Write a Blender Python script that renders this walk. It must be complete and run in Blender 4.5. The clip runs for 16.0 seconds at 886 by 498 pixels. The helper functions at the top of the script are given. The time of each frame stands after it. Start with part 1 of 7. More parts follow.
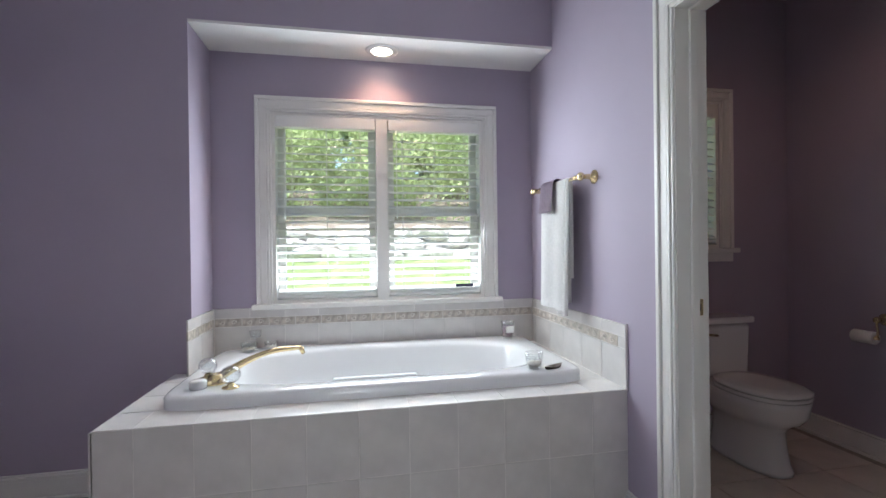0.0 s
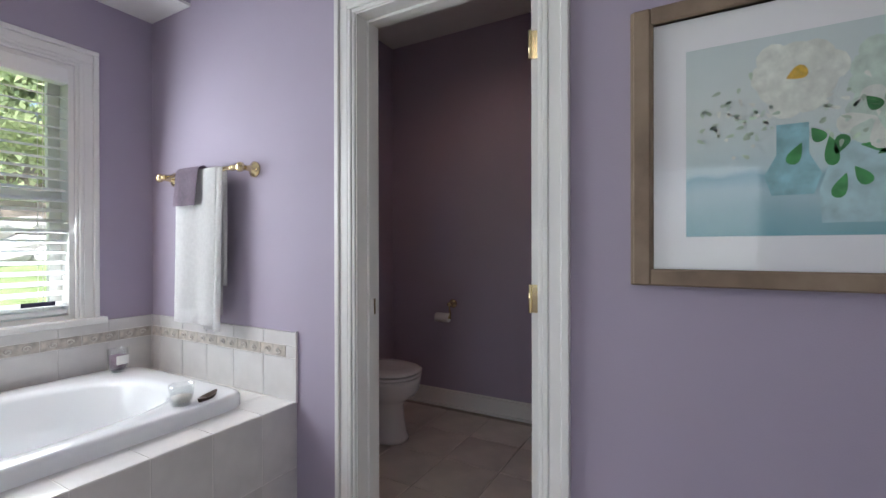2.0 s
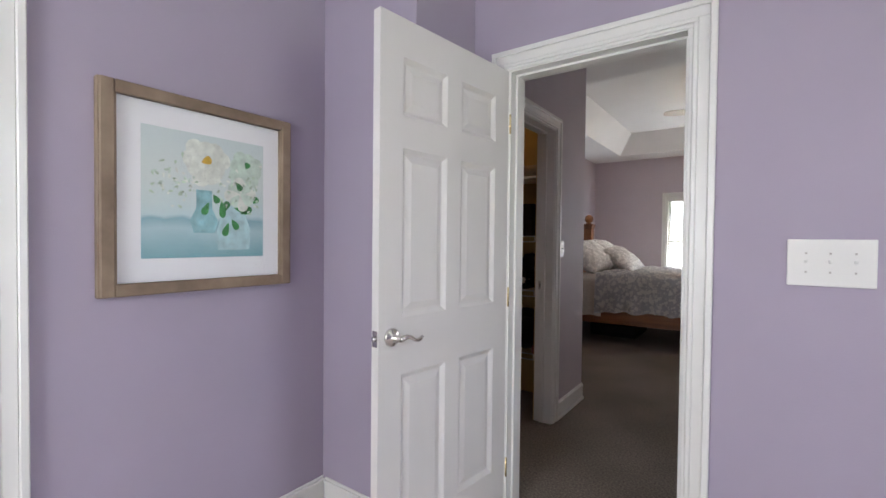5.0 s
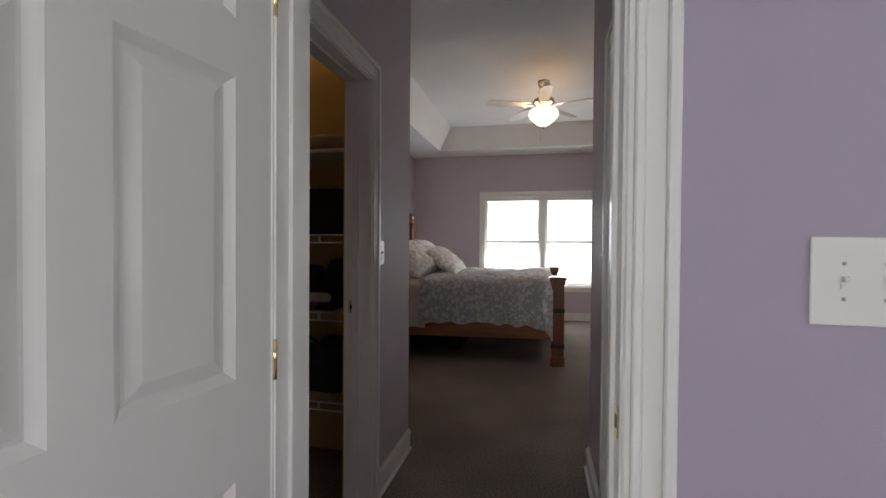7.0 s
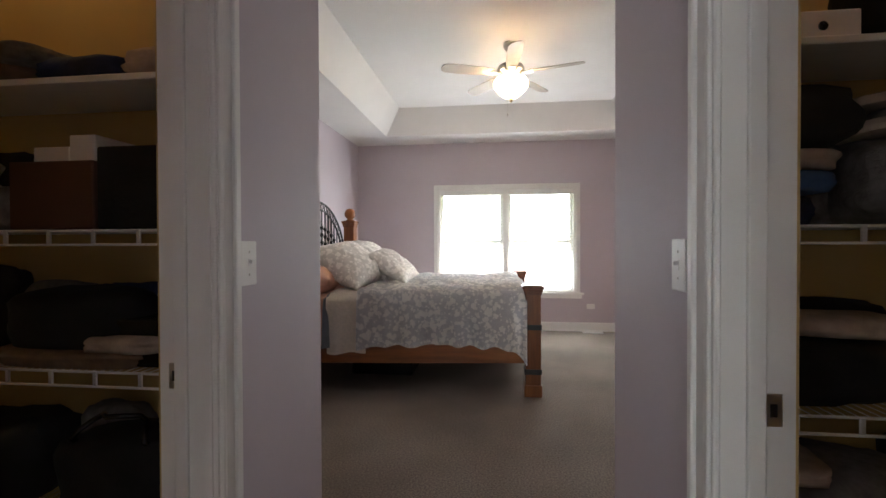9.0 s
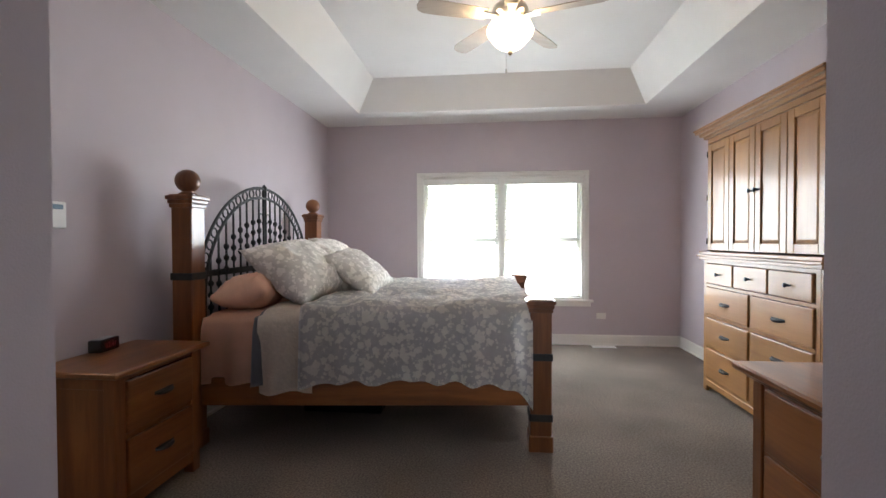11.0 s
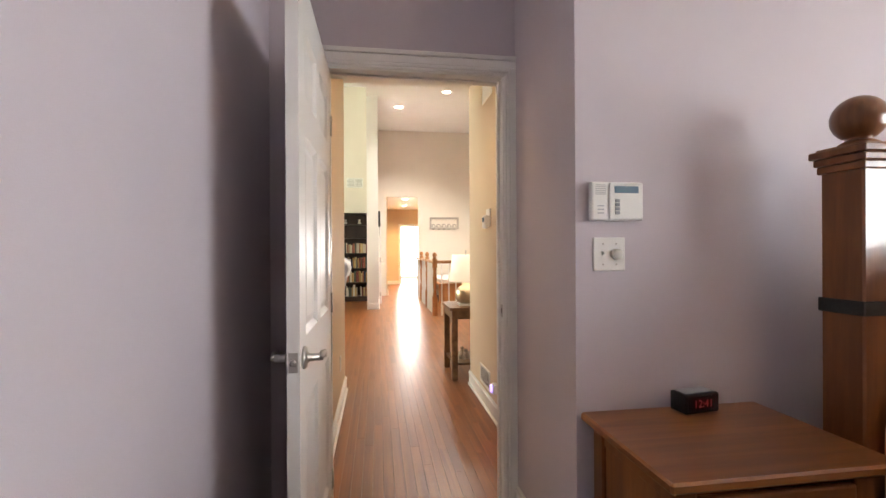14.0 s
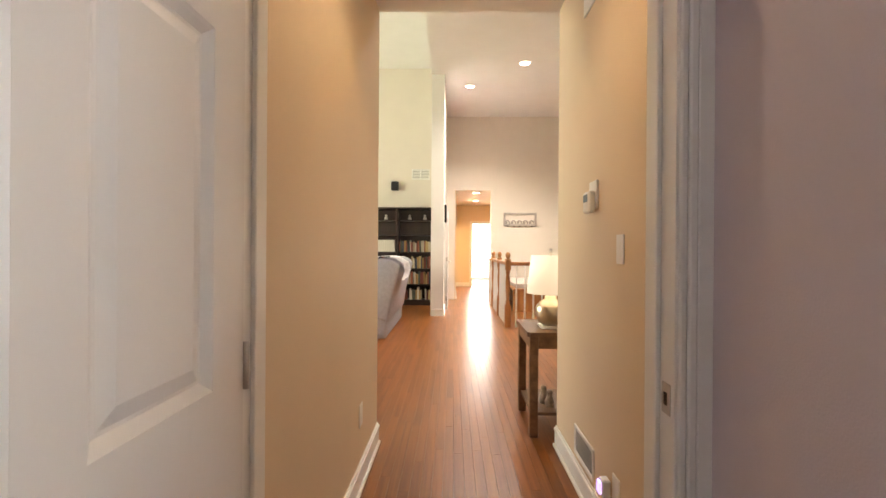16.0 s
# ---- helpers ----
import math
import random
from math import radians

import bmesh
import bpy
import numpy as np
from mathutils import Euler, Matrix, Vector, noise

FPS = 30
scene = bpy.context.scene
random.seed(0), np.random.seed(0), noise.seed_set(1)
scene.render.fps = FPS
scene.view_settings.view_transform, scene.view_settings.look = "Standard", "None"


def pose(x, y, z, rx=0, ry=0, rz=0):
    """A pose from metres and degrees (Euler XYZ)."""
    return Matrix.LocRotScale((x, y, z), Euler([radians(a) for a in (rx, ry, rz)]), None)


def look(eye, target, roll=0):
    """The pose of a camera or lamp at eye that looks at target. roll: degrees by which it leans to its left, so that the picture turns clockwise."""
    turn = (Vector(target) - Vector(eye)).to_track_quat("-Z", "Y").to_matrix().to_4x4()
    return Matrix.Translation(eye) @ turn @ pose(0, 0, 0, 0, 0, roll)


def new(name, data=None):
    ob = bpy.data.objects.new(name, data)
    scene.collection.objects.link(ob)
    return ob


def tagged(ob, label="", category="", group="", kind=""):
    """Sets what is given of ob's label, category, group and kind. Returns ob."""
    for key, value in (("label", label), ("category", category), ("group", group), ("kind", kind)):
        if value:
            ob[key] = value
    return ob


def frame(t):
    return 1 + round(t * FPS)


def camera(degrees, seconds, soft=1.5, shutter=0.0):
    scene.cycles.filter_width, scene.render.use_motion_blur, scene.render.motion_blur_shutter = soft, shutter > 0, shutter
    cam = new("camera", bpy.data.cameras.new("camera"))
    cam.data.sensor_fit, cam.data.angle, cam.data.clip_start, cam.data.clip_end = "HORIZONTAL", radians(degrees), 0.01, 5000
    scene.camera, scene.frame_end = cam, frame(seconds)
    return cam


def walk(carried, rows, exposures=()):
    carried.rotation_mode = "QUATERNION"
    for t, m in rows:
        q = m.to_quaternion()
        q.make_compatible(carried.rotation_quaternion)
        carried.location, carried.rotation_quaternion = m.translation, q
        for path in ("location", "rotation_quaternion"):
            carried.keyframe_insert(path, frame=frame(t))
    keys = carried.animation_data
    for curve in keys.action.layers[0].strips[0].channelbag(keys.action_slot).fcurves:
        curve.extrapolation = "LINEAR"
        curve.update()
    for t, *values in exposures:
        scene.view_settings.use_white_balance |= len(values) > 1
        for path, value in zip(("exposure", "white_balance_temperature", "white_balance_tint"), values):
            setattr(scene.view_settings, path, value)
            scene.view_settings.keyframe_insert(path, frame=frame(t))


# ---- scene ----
cam = camera(90.0, 16.0)

PATH = [
    (0, (0.166, 0.324, 1.185), (0.541, 2.288, 1.178), -0.7),
    (0.5, (0.154, 0.442, 1.215), (0.892, 2.301, 1.191), -0.8),
    (1, (0.208, 0.611, 1.191), (1.274, 2.303, 1.175), -0.5),
    (1.5, (0.173, 0.642, 1.18), (1.598, 2.045, 1.17), -0.3),
    (2, (0.031, 0.667, 1.18), (1.776, 1.645, 1.176), -0.1),
    (2.5, (-0.234, 0.875, 1.236), (1.718, 1.307, 1.191), -0.2),
    (3, (-0.352, 1.047, 1.232), (1.648, 1.015, 1.195), -0.1),
    (3.5, (-0.434, 1.172, 1.237), (1.507, 0.691, 1.199), 0.0),
    (4, (-0.441, 1.298, 1.253), (1.319, 0.348, 1.205), 0.3),
    (4.5, (-0.435, 1.375, 1.28), (1.048, 0.033, 1.241), 0.6),
    (5, (-0.419, 1.3, 1.281), (0.748, -0.324, 1.241), 0.6),
    (5.2, (-0.384, 1.222, 1.279), (0.664, -0.481, 1.244), 0.4),
    (7.3, (0.037, 0.151, 1.282), (0.419, -1.812, 1.256), 0.5),
    (7.5, (0.08, 0.038, 1.281), (0.431, -1.931, 1.258), 0.5),
    (8, (0.092, -0.171, 1.284), (0.418, -2.144, 1.254), 0.4),
    (8.5, (0.081, -0.436, 1.276), (0.377, -2.413, 1.253), 0.4),
    (8.7, (0.096, -0.538, 1.274), (0.365, -2.519, 1.252), 0.1),
    (10.8, (0.112, -1.6, 1.286), (0.261, -3.594, 1.252), -0.1),
    (11, (0.106, -1.692, 1.285), (0.31, -3.681, 1.25), -0.2),
    (11.5, (0.216, -1.922, 1.259), (0.729, -3.855, 1.233), -0.3),
    (12, (0.269, -2.151, 1.248), (1.224, -3.908, 1.23), -0.7),
    (12.5, (0.39, -2.334, 1.236), (1.737, -3.813, 1.226), -0.5),
    (13, (0.525, -2.482, 1.228), (2.194, -3.585, 1.222), -0.5),
    (13.5, (0.627, -2.629, 1.232), (2.502, -3.326, 1.228), -0.3),
    (14, (0.771, -2.769, 1.262), (2.749, -3.061, 1.26), -0.3),
    (14.5, (1.039, -2.853, 1.293), (3.036, -2.973, 1.289), -0.0),
    (15, (1.334, -2.953, 1.276), (3.333, -3.007, 1.27), 0.2),
    (15.5, (1.686, -2.977, 1.246), (3.686, -2.96, 1.241), 0.2),
    (16, (2.003, -2.953, 1.244), (4.002, -2.909, 1.241), 0.4),
]
EXPOSURES = [(0.0, 1.18, 6050, 6), (0.6, 1.12, 5950, 5), (1.5, 1.05, 6000, 7), (2.5, 1.42, 6250, 10), (3.2, 1.77, 6250, 11), (5.0, 1.82, 6300, 11), (7.3, 1.2, 6450, 13), (8.0, 1.5, 6400, 12), (8.7, 2.2, 6450, 10), (10.8, 2.2, 6180, 8), (12.5, 2.12, 6320, 10), (13.5, 2.6, 6500, 12), (14.5, 3.0, 6450, 10), (15.2, 2.95, 6600, 11), (16.0, 2.8, 6800, 12)]
walk(cam, [(t, look(eye, target, roll)) for t, eye, target, roll in PATH], EXPOSURES)

# ---- world and light ----
world = bpy.data.worlds.new("world")
scene.world = world
world.use_nodes = True
wn = world.node_tree
sky = wn.nodes.new("ShaderNodeTexSky")
sky.sky_type, sky.sun_disc = "NISHITA", False
sky.sun_elevation, sky.sun_rotation = radians(50), radians(150)
wn.links.new(sky.outputs[0], wn.nodes["Background"].inputs[0])
wn.nodes["Background"].inputs[1].default_value = 0.15


def lamp(name, kind, m, energy, colour, size=0.1, size_y=None, angle=None):
    d = bpy.data.lights.new(name, kind)
    d.energy, d.color = energy, colour
    if kind == "AREA":
        d.shape = "RECTANGLE" if size_y else "DISK"
        d.size = size
        if size_y:
            d.size_y = size_y
    elif kind in ("POINT", "SPOT"):
        d.shadow_soft_size = size
    if kind == "SUN":
        d.angle = angle
    if kind == "SPOT":
        d.spot_size, d.spot_blend = radians(angle), 0.7
    ob = new(name, d)
    ob.matrix_world = m
    return ob


DAY, WARM = (0.94, 0.97, 1.0), (1.0, 0.72, 0.42)
lamp("sun", "SUN", look((0, 0, 10), (0.55, 0.25, 8.8)), 5.0, (1, 0.95, 0.88), angle=radians(12))
# daylight at the windows; the west bath lamp is an added fill
lamp("daylight_bath_window", "AREA", look((0.33, 3.07, 1.48), (0.33, 0, 1.0)), 13.5, DAY, 1.28, 1.05)
lamp("daylight_bedroom_window", "AREA", look((-0.04, -7.28, 1.33), (-0.04, 0, -0.3)), 21, DAY, 1.9, 1.4)
lamp("daylight_great_room", "AREA", look((8.0, 2.6, 2.4), (8.0, -4, 2.3)), 31, (1.0, 0.93, 0.85), 5.0, 2.6)
lamp("daylight_far_room", "AREA", look((19.0, -4.4, 1.4), (10, -3.9, 1.2)), 44, (1.0, 0.96, 0.92), 2.4, 2.2)
# added fill from the unseen west side, no known source
lamp("fill_bath_west", "AREA", look((-3.15, 0.65, 1.5), (1, 0.5, 1.3)), 6.2, (0.95, 0.96, 1.0), 1.2, 1.1)

# ---- materials ----
def mat(name, colour, rough=0.6, metal=0.0, var=0.08, scale=6.0, bump=0.0, bump_scale=200.0, spec=0.5, stretch=None, per_object=0.0, coat=0.0, stain=0.0):
    m = bpy.data.materials.new(name)
    m.use_nodes = True
    nt = m.node_tree
    b = nt.nodes["Principled BSDF"]
    b.inputs["Roughness"].default_value, b.inputs["Metallic"].default_value = rough, metal
    b.inputs["Specular IOR Level"].default_value = spec
    b.inputs["Coat Weight"].default_value = coat
    tc = nt.nodes.new("ShaderNodeTexCoord")
    mp = nt.nodes.new("ShaderNodeMapping")
    if stretch:
        mp.inputs["Scale"].default_value = stretch
    nt.links.new(tc.outputs["Object"], mp.inputs[0])
    n1 = nt.nodes.new("ShaderNodeTexNoise")
    n1.inputs["Scale"].default_value, n1.inputs["Detail"].default_value = scale, 6
    nt.links.new(mp.outputs[0], n1.inputs[0])
    ramp = nt.nodes.new("ShaderNodeMapRange")
    ramp.inputs[1].default_value, ramp.inputs[2].default_value = 0.3, 0.7
    ramp.inputs[3].default_value, ramp.inputs[4].default_value = 1 - var, 1 + var
    nt.links.new(n1.outputs[0], ramp.inputs[0])
    hsv = nt.nodes.new("ShaderNodeHueSaturation")
    hsv.inputs["Color"].default_value = (*colour, 1)
    value = ramp.outputs[0]
    if stain:
        n3 = nt.nodes.new("ShaderNodeTexNoise")
        n3.inputs["Scale"].default_value = 1.3
        nt.links.new(tc.outputs["Object"], n3.inputs[0])
        r3 = nt.nodes.new("ShaderNodeMapRange")
        r3.inputs[1].default_value, r3.inputs[2].default_value = 0.35, 0.65
        r3.inputs[3].default_value, r3.inputs[4].default_value = 1 - stain, 1 + stain
        nt.links.new(n3.outputs[0], r3.inputs[0])
        mu = nt.nodes.new("ShaderNodeMath")
        mu.operation = "MULTIPLY"
        nt.links.new(value, mu.inputs[0])
        nt.links.new(r3.outputs[0], mu.inputs[1])
        value = mu.outputs[0]
    if per_object:
        oi = nt.nodes.new("ShaderNodeObjectInfo")
        r2 = nt.nodes.new("ShaderNodeMapRange")
        r2.inputs[3].default_value, r2.inputs[4].default_value = 1 - per_object, 1 + per_object
        nt.links.new(oi.outputs["Random"], r2.inputs[0])
        mu = nt.nodes.new("ShaderNodeMath")
        mu.operation = "MULTIPLY"
        nt.links.new(value, mu.inputs[0])
        nt.links.new(r2.outputs[0], mu.inputs[1])
        value = mu.outputs[0]
    nt.links.new(value, hsv.inputs["Value"])
    nt.links.new(hsv.outputs[0], b.inputs["Base Color"])
    if bump:
        n2 = nt.nodes.new("ShaderNodeTexNoise")
        n2.inputs["Scale"].default_value, n2.inputs["Detail"].default_value = bump_scale, 3
        nt.links.new(mp.outputs[0], n2.inputs[0])
        bp = nt.nodes.new("ShaderNodeBump")
        bp.inputs["Strength"].default_value, bp.inputs["Distance"].default_value = bump, 0.004
        nt.links.new(n2.outputs[0], bp.inputs["Height"])
        nt.links.new(bp.outputs[0], b.inputs["Normal"])
    return m


def glow(name, colour, strength, base=(0.8, 0.8, 0.8)):
    m = bpy.data.materials.new(name)
    m.use_nodes = True
    b = m.node_tree.nodes["Principled BSDF"]
    b.inputs["Base Color"].default_value = (*base, 1)
    b.inputs["Emission Color"].default_value = (*colour, 1)
    b.inputs["Emission Strength"].default_value = strength
    return m


def wood(name, light, dark, rough=0.35, rings=9.0, stretch=(1, 1, 0.08), per_object=0.12, coat=0.0):
    m = mat(name, light, rough, coat=coat, var=0.1, scale=3, per_object=per_object)
    nt = m.node_tree
    b = nt.nodes["Principled BSDF"]
    tc = nt.nodes.new("ShaderNodeTexCoord")
    mp = nt.nodes.new("ShaderNodeMapping")
    mp.inputs["Scale"].default_value = stretch
    oi = nt.nodes.new("ShaderNodeObjectInfo")
    ad = nt.nodes.new("ShaderNodeVectorMath")
    sc = nt.nodes.new("ShaderNodeVectorMath")
    sc.operation = "SCALE"
    sc.inputs[0].default_value = (7, 5, 3)
    nt.links.new(oi.outputs["Random"], sc.inputs["Scale"])
    nt.links.new(tc.outputs["Object"], ad.inputs[0])
    nt.links.new(sc.outputs[0], ad.inputs[1])
    nt.links.new(ad.outputs[0], mp.inputs[0])
    n = nt.nodes.new("ShaderNodeTexNoise")
    n.inputs["Scale"].default_value, n.inputs["Detail"].default_value, n.inputs["Distortion"].default_value = rings, 8, 1.2
    nt.links.new(mp.outputs[0], n.inputs[0])
    w = nt.nodes.new("ShaderNodeTexNoise")
    w.inputs["Scale"].default_value, w.inputs["Detail"].default_value = rings * 9, 4
    nt.links.new(mp.outputs[0], w.inputs[0])
    mixn = nt.nodes.new("ShaderNodeMath")
    mixn.operation = "MULTIPLY_ADD"
    mixn.inputs[1].default_value = 0.35
    nt.links.new(w.outputs[0], mixn.inputs[0])
    nt.links.new(n.outputs[0], mixn.inputs[2])
    r = nt.nodes.new("ShaderNodeValToRGB")
    r.color_ramp.elements[0].position, r.color_ramp.elements[1].position = 0.52, 0.82
    r.color_ramp.elements[0].color, r.color_ramp.elements[1].color = (*light, 1), (*dark, 1)
    nt.links.new(mixn.outputs[0], r.inputs[0])
    hsv = next(x for x in nt.nodes if x.type == "HUE_SAT")
    nt.links.new(r.outputs[0], hsv.inputs["Color"])
    bp = nt.nodes.new("ShaderNodeBump")
    bp.inputs["Strength"].default_value, bp.inputs["Distance"].default_value = 0.15, 0.002
    nt.links.new(w.outputs[0], bp.inputs["Height"])
    nt.links.new(bp.outputs[0], b.inputs["Normal"])
    return m


def floral(name, ground, motif, scale, rough=0.85, cuts=(0.44, 0.38)):
    """Woven cotton with pale flowers and leaves printed on it."""
    m = mat(name, ground, rough, var=0.06, scale=30, bump=0.25, bump_scale=500)
    nt = m.node_tree
    tc = nt.nodes.new("ShaderNodeTexCoord")
    nz = nt.nodes.new("ShaderNodeTexNoise")
    nz.inputs["Scale"].default_value = scale * 1.6
    nt.links.new(tc.outputs["Object"], nz.inputs[0])
    mixv = nt.nodes.new("ShaderNodeMix")
    mixv.data_type = "VECTOR"
    mixv.inputs["Factor"].default_value = 0.02
    nt.links.new(tc.outputs["Object"], mixv.inputs["A"])
    nt.links.new(nz.outputs["Color"], mixv.inputs["B"])
    hits = []
    for s, cut in ((scale, cuts[0]), (scale * 1.8, cuts[1])):
        v = nt.nodes.new("ShaderNodeTexVoronoi")
        v.inputs["Scale"].default_value = s
        nt.links.new(mixv.outputs["Result"], v.inputs[0])
        petals = nt.nodes.new("ShaderNodeTexVoronoi")
        petals.inputs["Scale"].default_value = s * 4.2
        nt.links.new(mixv.outputs["Result"], petals.inputs[0])
        ma = nt.nodes.new("ShaderNodeMath")
        ma.operation = "MULTIPLY_ADD"
        ma.inputs[1].default_value = 0.32
        nt.links.new(petals.outputs["Distance"], ma.inputs[0])
        nt.links.new(v.outputs["Distance"], ma.inputs[2])
        lt = nt.nodes.new("ShaderNodeMapRange")
        lt.inputs[1].default_value, lt.inputs[2].default_value = cut + 0.09, cut + 0.05
        nt.links.new(ma.outputs[0], lt.inputs[0])
        hits.append(lt)
    mx = nt.nodes.new("ShaderNodeMath")
    mx.operation = "MAXIMUM"
    nt.links.new(hits[0].outputs[0], mx.inputs[0])
    nt.links.new(hits[1].outputs[0], mx.inputs[1])
    mix = nt.nodes.new("ShaderNodeMix")
    mix.data_type = "RGBA"
    mix.inputs["A"].default_value, mix.inputs["B"].default_value = (*ground, 1), (*motif, 1)
    nt.links.new(mx.outputs[0], mix.inputs["Factor"])
    hsv = next(x for x in nt.nodes if x.type == "HUE_SAT")
    nt.links.new(mix.outputs["Result"], hsv.inputs["Color"])
    return m


def glass(name, gloss=0.1, tint=(1, 1, 1)):
    """Thin clear glass: sees through, with a share of mirror gloss that grows at a slant."""
    m = bpy.data.materials.new(name)
    m.use_nodes = True
    nt = m.node_tree
    nt.nodes.remove(nt.nodes["Principled BSDF"])
    tr, gl, mx, lw = (nt.nodes.new(k) for k in ("ShaderNodeBsdfTransparent", "ShaderNodeBsdfGlossy", "ShaderNodeMixShader", "ShaderNodeLayerWeight"))
    tr.inputs[0].default_value = (*tint, 1)
    gl.inputs["Roughness"].default_value = 0.02
    lw.inputs[0].default_value = gloss
    mu = nt.nodes.new("ShaderNodeMath")
    mu.operation = "MULTIPLY_ADD"
    mu.inputs[1].default_value, mu.inputs[2].default_value = 0.6, 0.04
    nt.links.new(lw.outputs["Facing"], mu.inputs[0])
    nt.links.new(mu.outputs[0], mx.inputs[0])
    nt.links.new(tr.outputs[0], mx.inputs[1])
    nt.links.new(gl.outputs[0], mx.inputs[2])
    nt.links.new(mx.outputs[0], nt.nodes["Material Output"].inputs[0])
    return m


lavender = mat("lavender_wall_paint", (0.41, 0.36, 0.45), 0.75, var=0.025, scale=2.5, bump=0.12, bump_scale=260)
lilac = mat("pale_lilac_wall_paint", (0.55, 0.49, 0.53), 0.7, var=0.025, scale=2.5, bump=0.12, bump_scale=260)
yellow_paint = mat("closet_yellow_paint", (0.55, 0.40, 0.17), 0.8, var=0.03, scale=3)
# great-room paint lightened to stand in for brighter light on its walls
lit_greige_paint = mat("great_room_lit_greige_paint", (0.72, 0.66, 0.58), 0.7, var=0.02, scale=2.5, bump=0.1, bump_scale=260)
beige_paint = mat("hall_beige_paint", (0.68, 0.55, 0.395), 0.7, var=0.02, scale=2.5, bump=0.1, bump_scale=260)
ceiling_white = mat("ceiling_white", (0.78, 0.77, 0.75), 0.85, var=0.02, scale=3, bump=0.1, bump_scale=180)
trim_white = mat("white_trim_paint", (0.80, 0.79, 0.76), 0.35, var=0.025, scale=5)
door_white = mat("white_door_paint", (0.73, 0.71, 0.685), 0.38, var=0.025, scale=4, bump=0.05, bump_scale=90, stretch=(1, 1, 0.1))
tile_floor_m = mat("floor_tile_glaze", (0.66, 0.60, 0.54), 0.3, var=0.13, scale=5, bump=0.08, bump_scale=40, per_object=0.05)
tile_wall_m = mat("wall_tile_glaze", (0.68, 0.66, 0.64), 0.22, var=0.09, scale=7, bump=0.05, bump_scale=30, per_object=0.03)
# deck-top tiles have a lighter colour than the front and wall tiles
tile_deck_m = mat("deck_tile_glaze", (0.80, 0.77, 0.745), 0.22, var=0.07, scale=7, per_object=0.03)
border_m = mat("border_tile_relief", (0.52, 0.47, 0.41), 0.35, var=0.3, scale=38, bump=0.9, bump_scale=45, per_object=0.06)
border_scroll_m = mat("border_scroll_relief", (0.70, 0.66, 0.60), 0.35, var=0.12, scale=30, bump=0.3, bump_scale=90)
grout = mat("grout", (0.42, 0.38, 0.34), 0.9, var=0.15, scale=20)
grout_light = mat("grout_light", (0.76, 0.74, 0.71), 0.9, var=0.1, scale=20)
acrylic = mat("white_acrylic", (0.83, 0.84, 0.85), 0.12, var=0.01, scale=2, coat=0.4)
porcelain = mat("white_porcelain", (0.80, 0.79, 0.78), 0.1, var=0.01, scale=2, coat=0.5)
brass = mat("polished_brass", (0.80, 0.66, 0.38), 0.16, 1.0, var=0.08, scale=20)
nickel = mat("satin_nickel", (0.52, 0.49, 0.45), 0.3, 1.0, var=0.06, scale=20)
steel_bright = mat("bright_nickel", (0.62, 0.60, 0.57), 0.16, 1.0, var=0.05, scale=20)
iron = mat("black_iron", (0.03, 0.032, 0.034), 0.5, 0.4, var=0.3, scale=25, bump=0.3, bump_scale=70)
carpet_m = mat("taupe_carpet", (0.232, 0.198, 0.170), 0.95, var=0.40, scale=95, bump=1.0, bump_scale=420, spec=0.1, stain=0.15)
towel_m = mat("white_terry", (0.86, 0.85, 0.84), 0.95, var=0.04, scale=60, bump=0.35, bump_scale=420, spec=0.1)
mauve_towel_m = mat("mauve_terry", (0.33, 0.27, 0.33), 0.95, var=0.08, scale=60, bump=0.8, bump_scale=420, spec=0.1)
paper_white = mat("paper_white", (0.82, 0.81, 0.79), 0.9, var=0.03, scale=10)
blind_m = mat("white_blind_slat", (0.82, 0.82, 0.80), 0.45, var=0.02, scale=10)
plate_white = mat("white_plastic", (0.80, 0.79, 0.76), 0.35, var=0.01, scale=5)
black_plastic = mat("black_plastic", (0.012, 0.012, 0.013), 0.25, var=0.1, scale=10)
lcd_m = mat("lcd_grey_blue", (0.17, 0.25, 0.32), 0.2, var=0.04, scale=30)
pine = wood("honey_pine", (0.385, 0.195, 0.064), (0.285, 0.130, 0.038), 0.38, 5, coat=0.2)
pine_h = wood("honey_pine_across", (0.385, 0.195, 0.064), (0.285, 0.130, 0.038), 0.38, 5, (1, 0.08, 1), coat=0.2)
oak_dark = wood("brown_stained_wood", (0.265, 0.098, 0.029), (0.145, 0.048, 0.013), 0.3, 6, coat=0.25)
oak_dark_h = wood("brown_stained_wood_across", (0.30, 0.115, 0.034), (0.17, 0.058, 0.016), 0.28, 6, (1, 0.08, 1), coat=0.25)
oak_dark_x = wood("brown_stained_wood_along", (0.265, 0.098, 0.029), (0.145, 0.048, 0.013), 0.3, 6, (0.08, 1, 1), coat=0.25)
espresso = wood("espresso_wood", (0.035, 0.018, 0.012), (0.02, 0.01, 0.007), 0.35, 6)
table_wood = wood("weathered_brown_wood", (0.22, 0.12, 0.06), (0.11, 0.055, 0.026), 0.45, 7, (0.15, 1, 1))
rail_wood = wood("golden_oak", (0.46, 0.22, 0.075), (0.32, 0.13, 0.04), 0.3, 6)
floor_wood = wood("red_oak_floor", (0.275, 0.092, 0.019), (0.165, 0.050, 0.010), 0.30, 9, (0.045, 1.2, 1), 0.075)
frame_wood = wood("driftwood_frame", (0.29, 0.215, 0.15), (0.155, 0.105, 0.068), 0.6, 14, (1, 0.12, 0.12), 0.08)
picture_glass = glass("picture_glass", 0.02)
picture_glass.node_tree.nodes["Math"].inputs[2].default_value = 0.012
